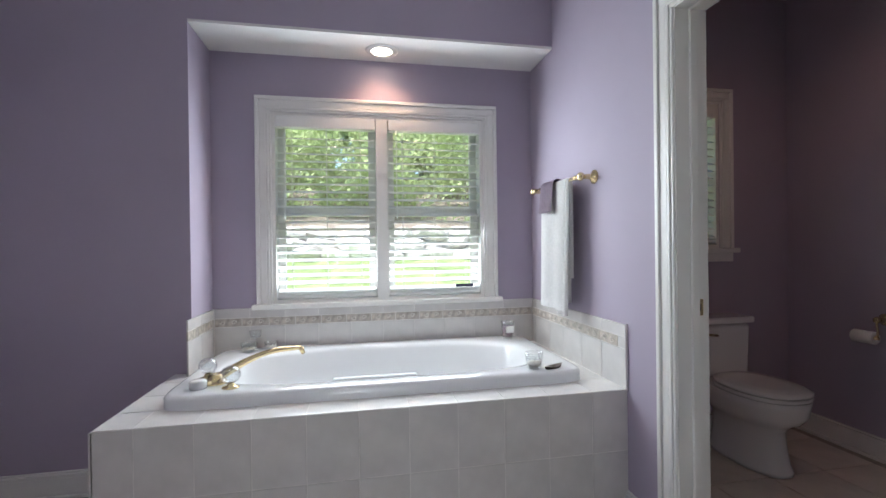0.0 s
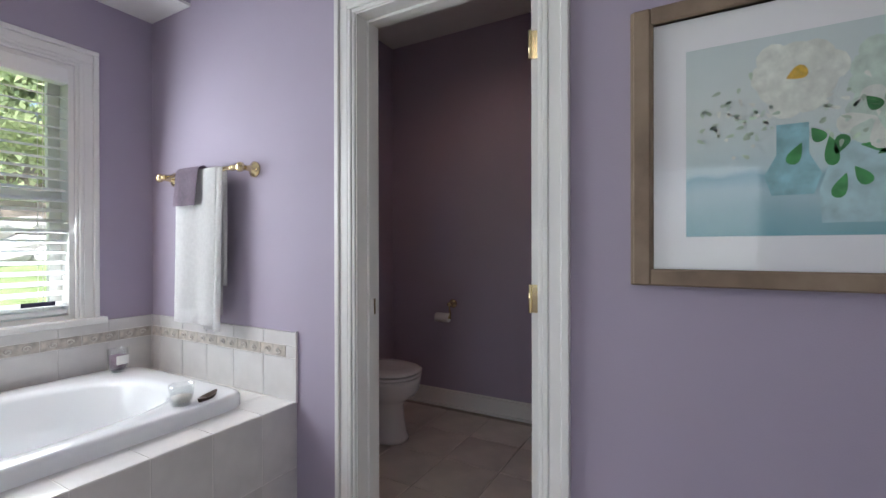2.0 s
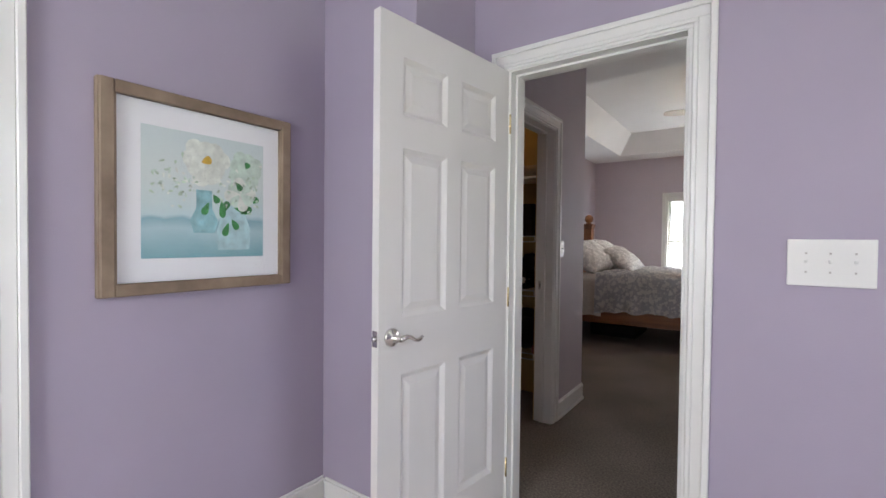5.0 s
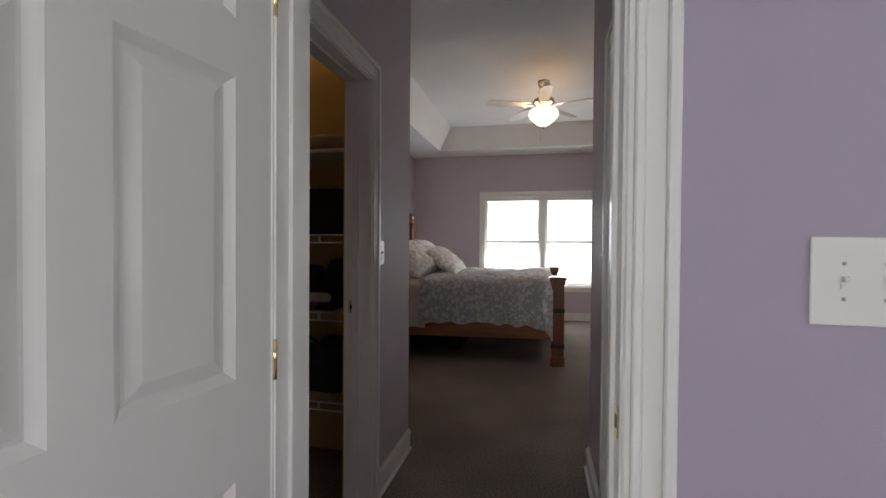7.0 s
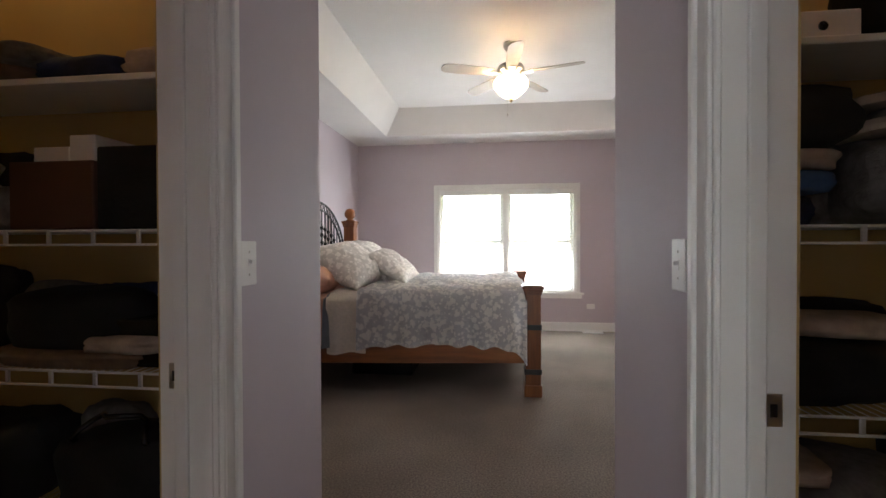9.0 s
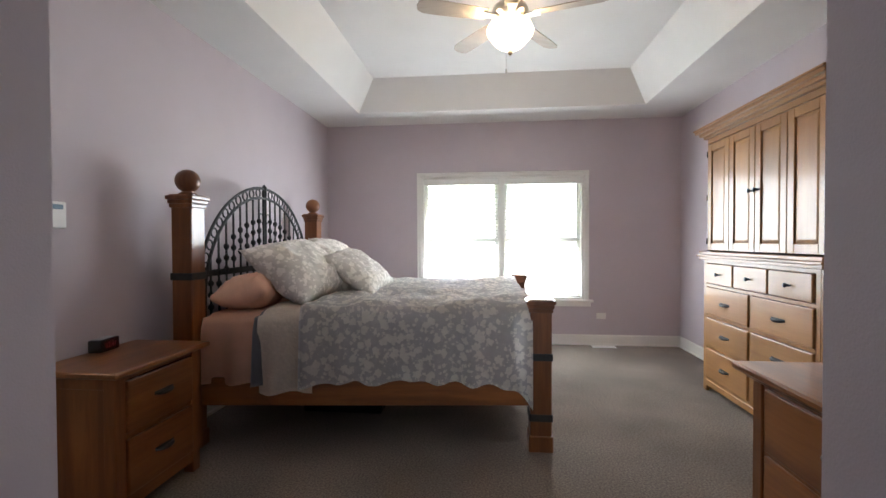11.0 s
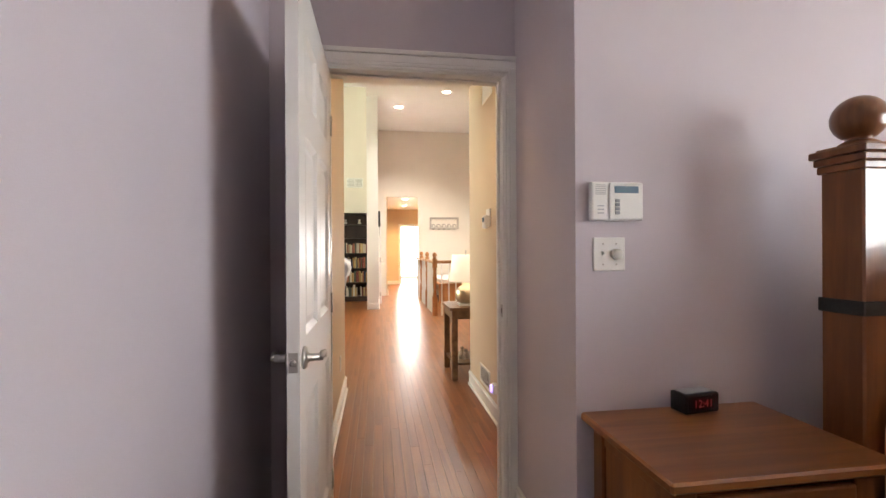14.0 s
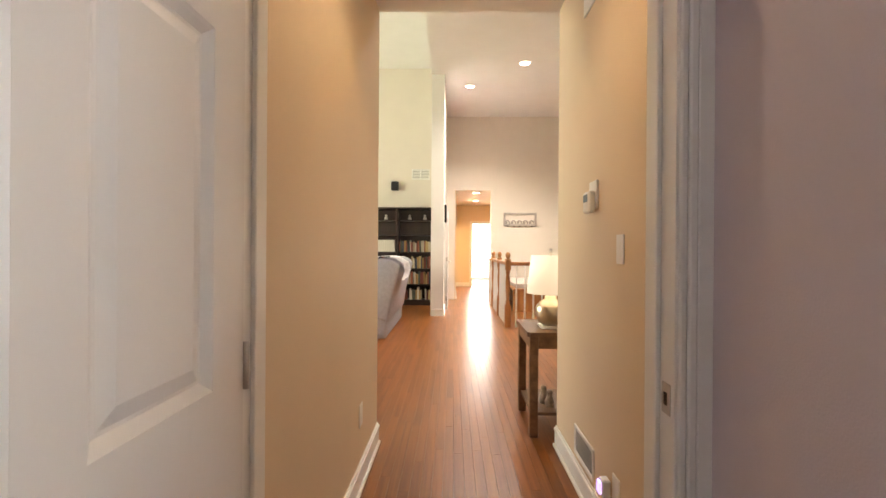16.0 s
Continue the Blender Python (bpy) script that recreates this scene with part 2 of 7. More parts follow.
clear_glass = glass("clear_glass", 0.25, (0.96, 0.97, 0.97))
pane_glass = glass("window_glass", 0.06)
can_glow = glow("recessed_lamp_glow", (1.0, 0.82, 0.62), 4.5)
shade_glow = glow("lamp_shade_glow", (1.0, 0.78, 0.52), 0.10)
bowl_glow = glow("fan_bowl_glow", (1.0, 0.80, 0.52), 1.3)
duvet_m = floral("grey_floral_cotton", (0.64, 0.63, 0.635), (0.93, 0.91, 0.87), 17, cuts=(0.50, 0.43))
sham_m = floral("beige_floral_cotton", (0.68, 0.66, 0.62), (0.92, 0.90, 0.85), 15, cuts=(0.49, 0.42))
peach_m = mat("peach_cotton", (0.86, 0.52, 0.37), 0.9, var=0.05, scale=12, bump=0.3, bump_scale=300)
cream_m = mat("cream_quilt", (0.90, 0.81, 0.71), 0.9, var=0.06, scale=40, bump=1.0, bump_scale=60)
grey_cloth = mat("grey_cotton", (0.25, 0.26, 0.28), 0.9, var=0.06, scale=20, bump=0.3, bump_scale=300)


# ---- shape helpers ----
def box(bm, a, b, bevel=0.0, m=None, segs=1):
    x0, y0, z0 = (min(p, q) for p, q in zip(a, b))
    x1, y1, z1 = (max(p, q) for p, q in zip(a, b))
    vs = [bm.verts.new((x, y, z)) for x in (x0, x1) for y in (y0, y1) for z in (z0, z1)]
    fs = [bm.faces.new([vs[i] for i in f]) for f in ((0, 1, 3, 2), (4, 6, 7, 5), (0, 4, 5, 1), (2, 3, 7, 6), (0, 2, 6, 4), (1, 5, 7, 3))]
    if bevel:
        es = list({e for f in fs for e in f.edges})
        r = bmesh.ops.bevel(bm, geom=es, offset=bevel, segments=segs, profile=0.5, affect="EDGES")
        vs = list({v for f in r["faces"] for v in f.verts} | {v for v in vs if v.is_valid})
    if m:
        bmesh.ops.transform(bm, matrix=m, verts=vs)
    return vs


def lathe(bm, profile, centre=(0, 0, 0), n=20, m=None):
    """A turned shape: (radius, height) pairs round z."""
    rings, made = [], []
    for r, z in profile:
        ring = [bm.verts.new((centre[0] + r * math.cos(2 * math.pi * i / n), centre[1] + r * math.sin(2 * math.pi * i / n), centre[2] + z)) for i in range(n)]
        rings.append(ring)
        made += ring
    for p, q in zip(rings, rings[1:]):
        for i in range(n):
            bm.faces.new((p[i], p[(i + 1) % n], q[(i + 1) % n], q[i])).smooth = True
    for ring, flip in ((rings[0], True), (rings[-1], False)):
        if (ring[0].co - ring[n // 2].co).length > 1e-4:
            bm.faces.new(ring[::-1] if flip else ring)
    if m:
        bmesh.ops.transform(bm, matrix=m, verts=made)
    return made


def tube(bm, pts, radius, n=8, caps=True):
    """A round bar along points; radius is one number or one for each point."""
    pts = [Vector(p) for p in pts]
    rad = radius if isinstance(radius, (list, tuple)) else [radius] * len(pts)
    rings = []
    side = None
    for i, p in enumerate(pts):
        d = (pts[min(i + 1, len(pts) - 1)] - pts[max(i - 1, 0)]).normalized()
        if side is None:
            side = d.cross(Vector((0, 0, 1)) if abs(d.z) < 0.9 else Vector((1, 0, 0))).normalized()
        side = (side - d * side.dot(d)).normalized()
        up = d.cross(side)
        rings.append([bm.verts.new(p + rad[i] * (side * math.cos(2 * math.pi * k / n) + up * math.sin(2 * math.pi * k / n))) for k in range(n)])
    for a, b in zip(rings, rings[1:]):
        for k in range(n):
            bm.faces.new((a[k], a[(k + 1) % n], b[(k + 1) % n], b[k])).smooth = True
    if caps:
        bm.faces.new(rings[0][::-1])
        bm.faces.new(rings[-1])
    return [v for r in rings for v in r]


def mesh_of(name, bm, material):
    bmesh.ops.recalc_face_normals(bm, faces=bm.faces)
    me = bpy.data.meshes.new(name)
    bm.to_mesh(me)
    bm.free()
    me.materials.append(material)
    return me


def part(name, bm, material, parent=None, label=""):
    ob = new(name, mesh_of(name, bm, material))
    if parent:
        ob.parent = parent
        ob.matrix_parent_inverse = (parent.matrix_basis.inverted() if parent.type == "EMPTY" else Matrix())
    if label:
        ob["label"] = label
    return ob


def piece(name, me, m, parent):
    ob = new(name, me)
    ob.parent = parent
    ob.matrix_parent_inverse = parent.matrix_basis.inverted() if parent.type == "EMPTY" else Matrix()
    ob.matrix_basis = m
    return ob


def thing(name, at, label, category, group="", kind=""):
    e = new(name)
    e.empty_display_size = 0.1
    e.location = at
    return tagged(e, label, category, group, kind)


def boxes(name, items, material, parent=None, label="", bevel=0.0):
    bm = bmesh.new()
    for a, b in items:
        box(bm, a, b, bevel)
    return part(name, bm, material, parent, label)


def wall(name, a, b, material, openings=(), label="", kind="structure"):
    """A wall block from corner a to corner b, with openings (from, to, bottom, top) along its longer side."""
    bm = bmesh.new()
    along = 0 if abs(b[0] - a[0]) > abs(b[1] - a[1]) else 1
    lo, hi = min(a[along], b[along]), max(a[along], b[along])
    z0, z1 = a[2], b[2]

    def block(p, q, r, s):
        c, d = list(a), list(b)
        c[along], d[along], c[2], d[2] = p, q, r, s
        box(bm, c, d)

    at = lo
    for p, q, r, s in sorted(openings):
        block(at, p, z0, z1)
        if r > z0 + 1e-4:
            block(p, q, z0, r)
        if s < z1 - 1e-4:
            block(p, q, s, z1)
        at = q
    block(at, hi, z0, z1)
    return tagged(part(name, bm, material), label, "wall", kind=kind)

# ---- structure ----
ZC, DOOR, BDOOR = 2.77, 2.045, 2.065
wall("wall_bath_east", (1.30, -0.24, 0), (1.42, 3.235, ZC), lavender, [(1.054, 1.742, 0, DOOR)], "lavender painted bathroom wall beside the tub")
wall("wall_bath_north", (-3.2, 2.77, 0), (-0.67, 2.89, ZC), lavender, label="lavender painted bathroom wall beside the tub alcove")
wall("wall_alcove_side", (-0.79, 2.89, 0), (-0.67, 3.235, ZC), lavender, label="lavender painted return of the tub alcove")
wall("wall_alcove_north", (-0.67, 3.105, 0), (1.30, 3.235, 2.36), lavender, [(-0.335, 0.965, 0.862, 2.005)], "lavender painted window wall of the tub alcove")
wall("wall_alcove_header", (-0.67, 2.77, 2.36), (1.30, 3.235, ZC), lavender, label="lavender painted header above the tub alcove")
tagged(boxes("ceiling_alcove", [((-0.67, 2.77, 2.345), (1.30, 3.105, 2.36))], ceiling_white), "plain white painted ceiling", "ceiling", kind="structure")
wall("wall_bath_southeast", (0.735, -0.24, 0), (1.30, -0.105, ZC), lavender, label="lavender painted short wall beside the framed picture")
wall("wall_bath_jog", (0.735, -0.555, 0), (0.87, -0.24, ZC), lavender, label="lavender painted jog beside the bathroom door")
wall("wall_bath_south", (-3.2, -0.69, 0), (0.93, -0.555, ZC), lavender, [(-0.190, 0.538, 0, BDOOR)], "lavender painted wall with the bathroom doorway")
# the opening is made up, to hold the unseen west fill lamp
wall("wall_bath_west", (-3.32, -0.69, 0), (-3.2, 2.89, ZC), lavender, [(0.0, 1.3, 0.9, 2.1)], "lavender painted bathroom wall")
# unseen wall, added only to block the west fill light
wall("light_block_bath", (-1.74, 1.3, 0), (-1.62, 2.77, ZC), lavender, label="unseen wall added to keep fill light off the north wall")
wall("wall_toilet_north", (1.42, 2.75, 0), (3.05, 2.87, ZC), lavender, [(1.86, 2.41, 1.16, 2.07)], "lavender painted wall behind the toilet")
wall("wall_toilet_east", (2.93, 0.92, 0), (3.05, 2.75, ZC), lavender, label="lavender painted toilet room wall")
wall("wall_toilet_south", (1.42, 0.80, 0), (3.05, 0.92, ZC), lavender, label="lavender painted toilet room wall")
tagged(boxes("ceiling_bath", [((-3.32, -0.69, ZC), (3.05, 3.235, ZC + 0.1))], ceiling_white), "plain white painted ceiling", "ceiling", kind="structure")

CLE, CLW = (-1.645, -0.88), (-1.562, -0.88)
wall("wall_vestibule_east", (0.757, -2.295, 0), (0.877, -0.69, ZC), lilac, [(*CLE, 0, DOOR)], "lilac painted vestibule wall with closet doorway")
wall("wall_vestibule_west", (-0.434, -2.295, 0), (-0.314, -0.69, ZC), lilac, [(*CLW, 0, DOOR)], "lilac painted vestibule wall with closet doorway")
for side, (xa, xb) in (("east", (0.877, 2.42)), ("west", (-1.88, -0.434))):
    far, near = (xb, xa) if side == "east" else (xa, xb)
    s = 1 if side == "east" else -1
    wall(f"wall_closet_south_{side}", (xa, -2.20, 0), (xb, -2.18, ZC), yellow_paint, label="yellow painted closet back wall")
    wall(f"wall_closet_end_{side}", (far, -2.18, 0), (far - 0.1 * s, -0.71, ZC), yellow_paint, label="yellow painted closet end wall")
    wall(f"wall_closet_north_{side}", (xa, -0.71, 0), (xb, -0.69, ZC), yellow_paint, label="yellow painted closet wall")
    wall(f"wall_closet_front_{side}", (near, -2.18, 0), (near + 0.012 * s, -0.71, ZC), yellow_paint, [(*(CLE if side == "east" else CLW), 0, DOOR)], "yellow painted closet wall with doorway")
wall("wall_bedroom_north_east", (0.877, -2.295, 0), (2.96, -2.20, ZC), lilac, label="lilac painted bedroom wall behind the open door")
wall("wall_bedroom_north_west", (-2.32, -2.295, 0), (-0.434, -2.20, ZC), lilac, label="lilac painted bedroom wall")
HO, HDOOR = (-3.372, -2.54), 2.09
wall("wall_hall_door", (2.84, -3.43, 0), (2.96, -2.295, ZC), lilac, [(HO[0], HO[1], 0, HDOOR)], "lilac painted wall with the hall doorway")
wall("wall_recess_south", (2.185, -3.55, 0), (2.96, -3.43, ZC), lilac, label="lilac painted return beside the hall doorway")
wall("wall_bedroom_east", (2.185, -7.415, 0), (2.305, -3.55, ZC), lilac, label="lilac painted headboard wall with controls")
BW = (-1.056, 0.945, 0.56, 2.085)
wall("wall_bedroom_south", (-2.32, -7.415, 0), (2.185, -7.295, ZC), lilac, [BW], "lilac painted bedroom window wall")
wall("wall_bedroom_west", (-2.32, -7.295, 0), (-2.2, -2.295, ZC), lilac, label="lilac painted bedroom wall behind the hutch dresser")

# tray ceiling
TB, TT = (-1.60, -6.74, 1.60, -2.90), (-1.37, -6.52, 1.37, -3.12)
bm = bmesh.new()
for a, b in (((-2.32, -7.415), (2.305, TB[1])), ((-2.32, TB[3]), (2.96, -0.69)), ((-2.32, TB[1]), (TB[0], TB[3])), ((TB[2], TB[1]), (2.96, TB[3]))):
    box(bm, (*a, ZC), (*b, ZC + 0.06))
lo = [bm.verts.new((x, y, ZC)) for x, y in ((TB[0], TB[1]), (TB[2], TB[1]), (TB[2], TB[3]), (TB[0], TB[3]))]
up = [bm.verts.new((x, y, 3.09)) for x, y in ((TT[0], TT[1]), (TT[2], TT[1]), (TT[2], TT[3]), (TT[0], TT[3]))]
for i in range(4):
    bm.faces.new((lo[i], lo[(i + 1) % 4], up[(i + 1) % 4], up[i]))
box(bm, (TT[0] - 0.3, TT[1] - 0.3, 3.09), (TT[2] + 0.3, TT[3] + 0.3, 3.19))
tagged(part("ceiling_bedroom", bm, ceiling_white), "white tray ceiling with sloped sides", "ceiling", kind="structure")

# hall and great room
wall("wall_hall_north", (2.96, -2.475, 0), (4.825, -2.33, 2.75), beige_paint, label="beige painted hall wall")
wall("wall_hall_south", (2.96, -3.74, 0), (4.825, -3.62, 2.75), beige_paint, label="beige painted hall wall with thermostat and switch")
tagged(boxes("ceiling_hall", [((2.96, -3.74, 2.75), (4.825, -2.33, 2.85))], ceiling_white), "plain white painted ceiling", "ceiling", kind="structure")
wall("wall_hall_header", (4.705, -3.74, 2.85), (4.825, -2.33, 5.4), beige_paint, label="beige painted wall above the hall")
wall("wall_great_west_south", (4.705, -8.0, 0), (4.825, -3.74, 4.9), lit_greige_paint, label="greige painted great room wall, colour lifted for brighter light")
wall("wall_great_west_north", (4.705, -2.33, 0), (4.825, 2.8, 5.4), lit_greige_paint, label="greige painted great room wall, colour lifted for brighter light")
wall("wall_great_north", (4.60, 2.8, 0), (11.95, 2.92, 5.4), lit_greige_paint, [(5.4, 10.6, 0.6, 4.2)], "greige painted great room window wall, colour lifted for brighter light")
wall("wall_great_back", (11.95, -2.60, 0), (12.07, 2.92, 5.4), lit_greige_paint, label="greige painted wall behind the bookcases, colour lifted for brighter light")
wall("wall_great_pier", (10.15, -2.785, 0), (12.8, -2.55, 4.45), ceiling_white, [(11.05, 11.85, 0, 2.05)], "cream painted pier wall beside the corridor")
wall("wall_great_beam", (4.825, -2.785, 4.45), (12.8, -2.55, 5.4), ceiling_white, label="cream painted beam between the ceilings")
wall("wall_great_east", (12.8, -8.0, 0), (12.92, -2.55, 4.45), lit_greige_paint, [(-3.87, -3.0, 0, 2.66)], "greige painted far wall with corridor opening, colour lifted for brighter light")
wall("wall_great_south", (4.62, -8.12, 0), (12.92, -8.0, 4.9), lit_greige_paint, label="greige painted great room wall, colour lifted for brighter light")
tagged(boxes("ceiling_great_south", [((4.705, -8.12, 4.45), (12.92, -2.785, 4.55))], ceiling_white), "plain white painted ceiling", "ceiling", kind="structure")
tagged(boxes("ceiling_great_north", [((4.705, -2.785, 5.28), (12.07, 2.92, 5.4))], ceiling_white), "plain white painted ceiling", "ceiling", kind="structure")
wall("wall_corridor_north", (12.92, -3.03, 0), (16.6, -2.91, 2.66), beige_paint, label="beige painted corridor wall")
wall("wall_corridor_south", (12.92, -5.5, 0), (16.6, -5.38, 2.66), beige_paint, label="beige painted corridor wall")
wall("wall_corridor_end", (16.6, -5.5, 0), (16.72, -2.91, 2.66), beige_paint, [(-4.42, -3.60, 0, 2.05)], "warm beige painted corridor end wall with doorway")
tagged(boxes("ceiling_corridor", [((12.92, -6.5, 2.66), (19.9, -2.5, 2.76))], ceiling_white), "plain white painted ceiling", "ceiling", kind="structure")
wall("wall_far_room", (19.8, -6.5, 0), (19.9, -2.5, 2.66), ceiling_white, [(-5.6, -3.4, 0.1, 2.3)], "white wall of the bright far room")
wall("wall_far_room_north", (16.72, -2.6, 0), (19.8, -2.5, 2.66), ceiling_white, label="white wall of the bright far room")
wall("wall_far_room_south", (16.72, -6.5, 0), (19.8, -6.4, 2.66), ceiling_white, label="white wall of the bright far room")

# floors
tagged(boxes("floor_bath", [((-3.32, -0.57, -0.1), (3.05, 3.235, -0.006))], grout), "grey grout bed of the tiled bathroom floor", "floor", kind="structure")
tagged(boxes("floor_carpet", [((-2.32, -7.415, -0.1), (2.90, -0.57, 0.0))], carpet_m), "taupe cut pile carpet with vacuum marks", "carpet", kind="structure")
tagged(boxes("floor_hall", [((2.90, -8.12, -0.1), (19.9, 2.92, -0.012))], espresso), "dark bed under the oak strip floor", "floor", kind="structure")
tagged(boxes("trim_threshold", [((2.87, HO[0], -0.02), (2.935, HO[1], 0.006))], rail_wood), "oak threshold strip in the hall doorway", "threshold", kind="structure")


# ---- trim ----
def frame_of(axis, plane, side):
    """Maps (along, out, up) to the world for a wall face."""
    if axis == "x":
        return lambda u, v, w: (plane + side * v, u, w)
    return lambda u, v, w: (u, plane + side * v, w)


STEPS = ((0.0, 0.014, 0.013), (0.014, 0.03, 0.0185), (0.03, 0.068, 0.0165), (0.068, 0.09, 0.025))


def casing(axis, plane, side, lo, hi, top, name, bottom=0.0, label="white painted stepped door casing", sill=False):
    """Stepped casing round an opening on one face of a wall."""
    g = frame_of(axis, plane, side)
    mid = (lo + hi) / 2
    t = thing(name, g(mid, 0, bottom), label, "door casing" if not sill else "window casing", kind="structure")
    for leg, s, edge in (("casing_leg", -1, lo), ("casing_leg", 1, hi)):
        bm = bmesh.new()
        for p, q, d in STEPS:
            box(bm, g(edge + s * p, 0, bottom), g(edge + s * q, d, top + p), 0.003)
        part(leg, bm, trim_white, t)
    bm = bmesh.new()
    for p, q, d in STEPS:
        box(bm, g(lo - q, 0, top + p), g(hi + q, d, top + q), 0.003)
    part("casing_head", bm, trim_white, t)
    return t


def jamb(axis, a, b, lo, hi, top, name, stop=True):
    """Lining of a doorway between wall faces a and b."""
    g = frame_of(axis, a, 1)
    d = b - a
    t = thing(name, g(lo, d / 2, 0), "white painted door jamb with stop strip", "door jamb", kind="structure")
    for e, s in ((lo, 1), (hi, -1)):
        bm = bmesh.new()
        box(bm, g(e - 0.001 * s, -0.004, 0), g(e + 0.005 * s, d + 0.004, top))
        if stop:
            box(bm, g(e + 0.005 * s, d * 0.42, 0), g(e + 0.016 * s, d * 0.68, top - 0.005), 0.002)
        part("jamb_side", bm, trim_white, t)
    bm = bmesh.new()
    box(bm, g(lo + 0.005, -0.004, top - 0.005), g(hi - 0.005, d + 0.004, top + 0.001))
    if stop:
        box(bm, g(lo + 0.016, d * 0.42, top - 0.016), g(hi - 0.016, d * 0.68, top - 0.005), 0.002)
    part("jamb_head", bm, trim_white, t)
    return t


def baseboard(axis, plane, side, lo, hi, material=None, z=0.0):
    g = frame_of(axis, plane, side)
    bm = bmesh.new()
    for z0, z1, d in ((0.0, 0.018, 0.026), (0.018, 0.10, 0.014), (0.10, 0.118, 0.019), (0.118, 0.13, 0.010)):
        box(bm, g(lo, 0, z + z0), g(hi, d, z + z1), 0.003)
    return tagged(part("baseboard", bm, material or trim_white), "white painted moulded baseboard", "baseboard", kind="structure")


def strike(axis, plane, side, along, z, material, parent):
    """A latch plate let into a jamb: plane is the jamb's face."""
    g = frame_of(axis, plane, side)
    bm = bmesh.new()
    box(bm, g(along - 0.016, 0, z - 0.03), g(along + 0.016, 0.0025, z + 0.03), 0.001)
    p = part("strike_plate", bm, material, parent, "worn metal strike plate")
    # black block painted in for the dark inside of the latch hole
    bm = bmesh.new()
    box(bm, g(along - 0.006, 0.0026, z - 0.012), g(along + 0.006, 0.0035, z + 0.012))
    part("latch_hole_shade", bm, black_plastic, p)


casing("x", 1.30, -1, 1.054, 1.742, DOOR, "door_casing_toilet")
casing("x", 1.42, 1, 1.054, 1.742, DOOR, "door_casing_toilet_inside")
j = jamb("x", 1.30, 1.42, 1.054, 1.742, DOOR, "door_jamb_toilet")
strike("y", 1.737, -1, 1.385, 0.955, brass, j)
casing("y", -0.555, 1, -0.190, 0.538, BDOOR, "door_casing_bath")
casing("y", -0.69, -1, -0.190, 0.538, BDOOR, "door_casing_bath_outside")
j = jamb("y", -0.69, -0.555, -0.190, 0.538, BDOOR, "door_jamb_bath")
strike("x", -0.185, 1, -0.578, 0.94, brass, j)
for px, s, CL in ((0.757, -1, CLE), (-0.314, 1, CLW)):
    casing("x", px, s, *CL, DOOR, "door_casing_closet")
    j = jamb("x", min(px, px - 0.12 * s), max(px, px - 0.12 * s), *CL, DOOR, "door_jamb_closet")
    strike("y", CL[0] + 0.005, 1, px - 0.085 * s, 0.97, nickel, j)
casing("x", 2.84, -1, *HO, HDOOR, "door_casing_hall")
casing("x", 2.96, 1, *HO, HDOOR, "door_casing_hall_outside")
j = jamb("x", 2.84, 2.96, *HO, HDOOR, "door_jamb_hall")
strike("y", HO[0] + 0.005, 1, 2.865, 0.958, nickel, j)
casing("y", -2.785, -1, 11.05, 11.85, 2.05, "door_casing_pier")
casing("x", 16.6, -1, -4.42, -3.60, 2.05, "door_casing_far")

baseboard("y", 2.77, -1, -3.2, -0.83)
baseboard("x", 1.30, -1, 1.82, 2.05)
baseboard("x", 1.30, -1, -0.105, 0.962)
baseboard("y", -0.105, 1, 0.735, 1.274)
baseboard("y", -0.555, 1, -3.2, -0.282)
baseboard("x", 2.93, -1, 0.92, 2.75)
baseboard("y", 2.75, -1, 1.42, 2.904)
baseboard("x", 1.42, 1, 1.82, 2.724)
baseboard("y", 0.92, 1, 1.446, 2.904)
for px, s, CL in ((0.757, -1, CLE), (-0.314, 1, CLW)):
    baseboard("x", px, s, -2.295, CL[0] - 0.09)
    baseboard("x", px, s, CL[1] + 0.09, -0.716)
baseboard("y", -2.295, -1, 0.757, 2.814)
baseboard("y", -2.295, -1, -2.174, -0.314)
baseboard("y", -3.43, 1, 2.185, 2.814)
baseboard("x", 2.185, -1, -7.269, -3.43)
baseboard("y", -7.295, 1, -2.2, 2.185)
baseboard("x", -2.2, 1, -7.269, -2.321)
baseboard("y", -2.475, -1, 3.0, 4.825)
baseboard("x", 4.825, 1, -2.475, -1.0)
baseboard("y", -3.62, 1, 3.0, 4.825)
baseboard("x", 4.825, 1, -6.0, -3.62)
baseboard("x", 10.15, -1, -2.785, -2.55)
baseboard("y", -2.785, -1, 10.15, 10.96)
baseboard("y", -2.785, -1, 11.94, 12.8)
baseboard("x", 12.8, -1, -7.9, -3.87)
baseboard("y", -3.03, -1, 12.92, 16.574)
baseboard("x", 16.6, -1, -3.51, -3.03)
baseboard("x", 11.95, -1, -2.6, 2.8)


# ---- doors ----
PANELS = ((0.235, 0.80), (1.005, 1.605), (1.72, 1.925))


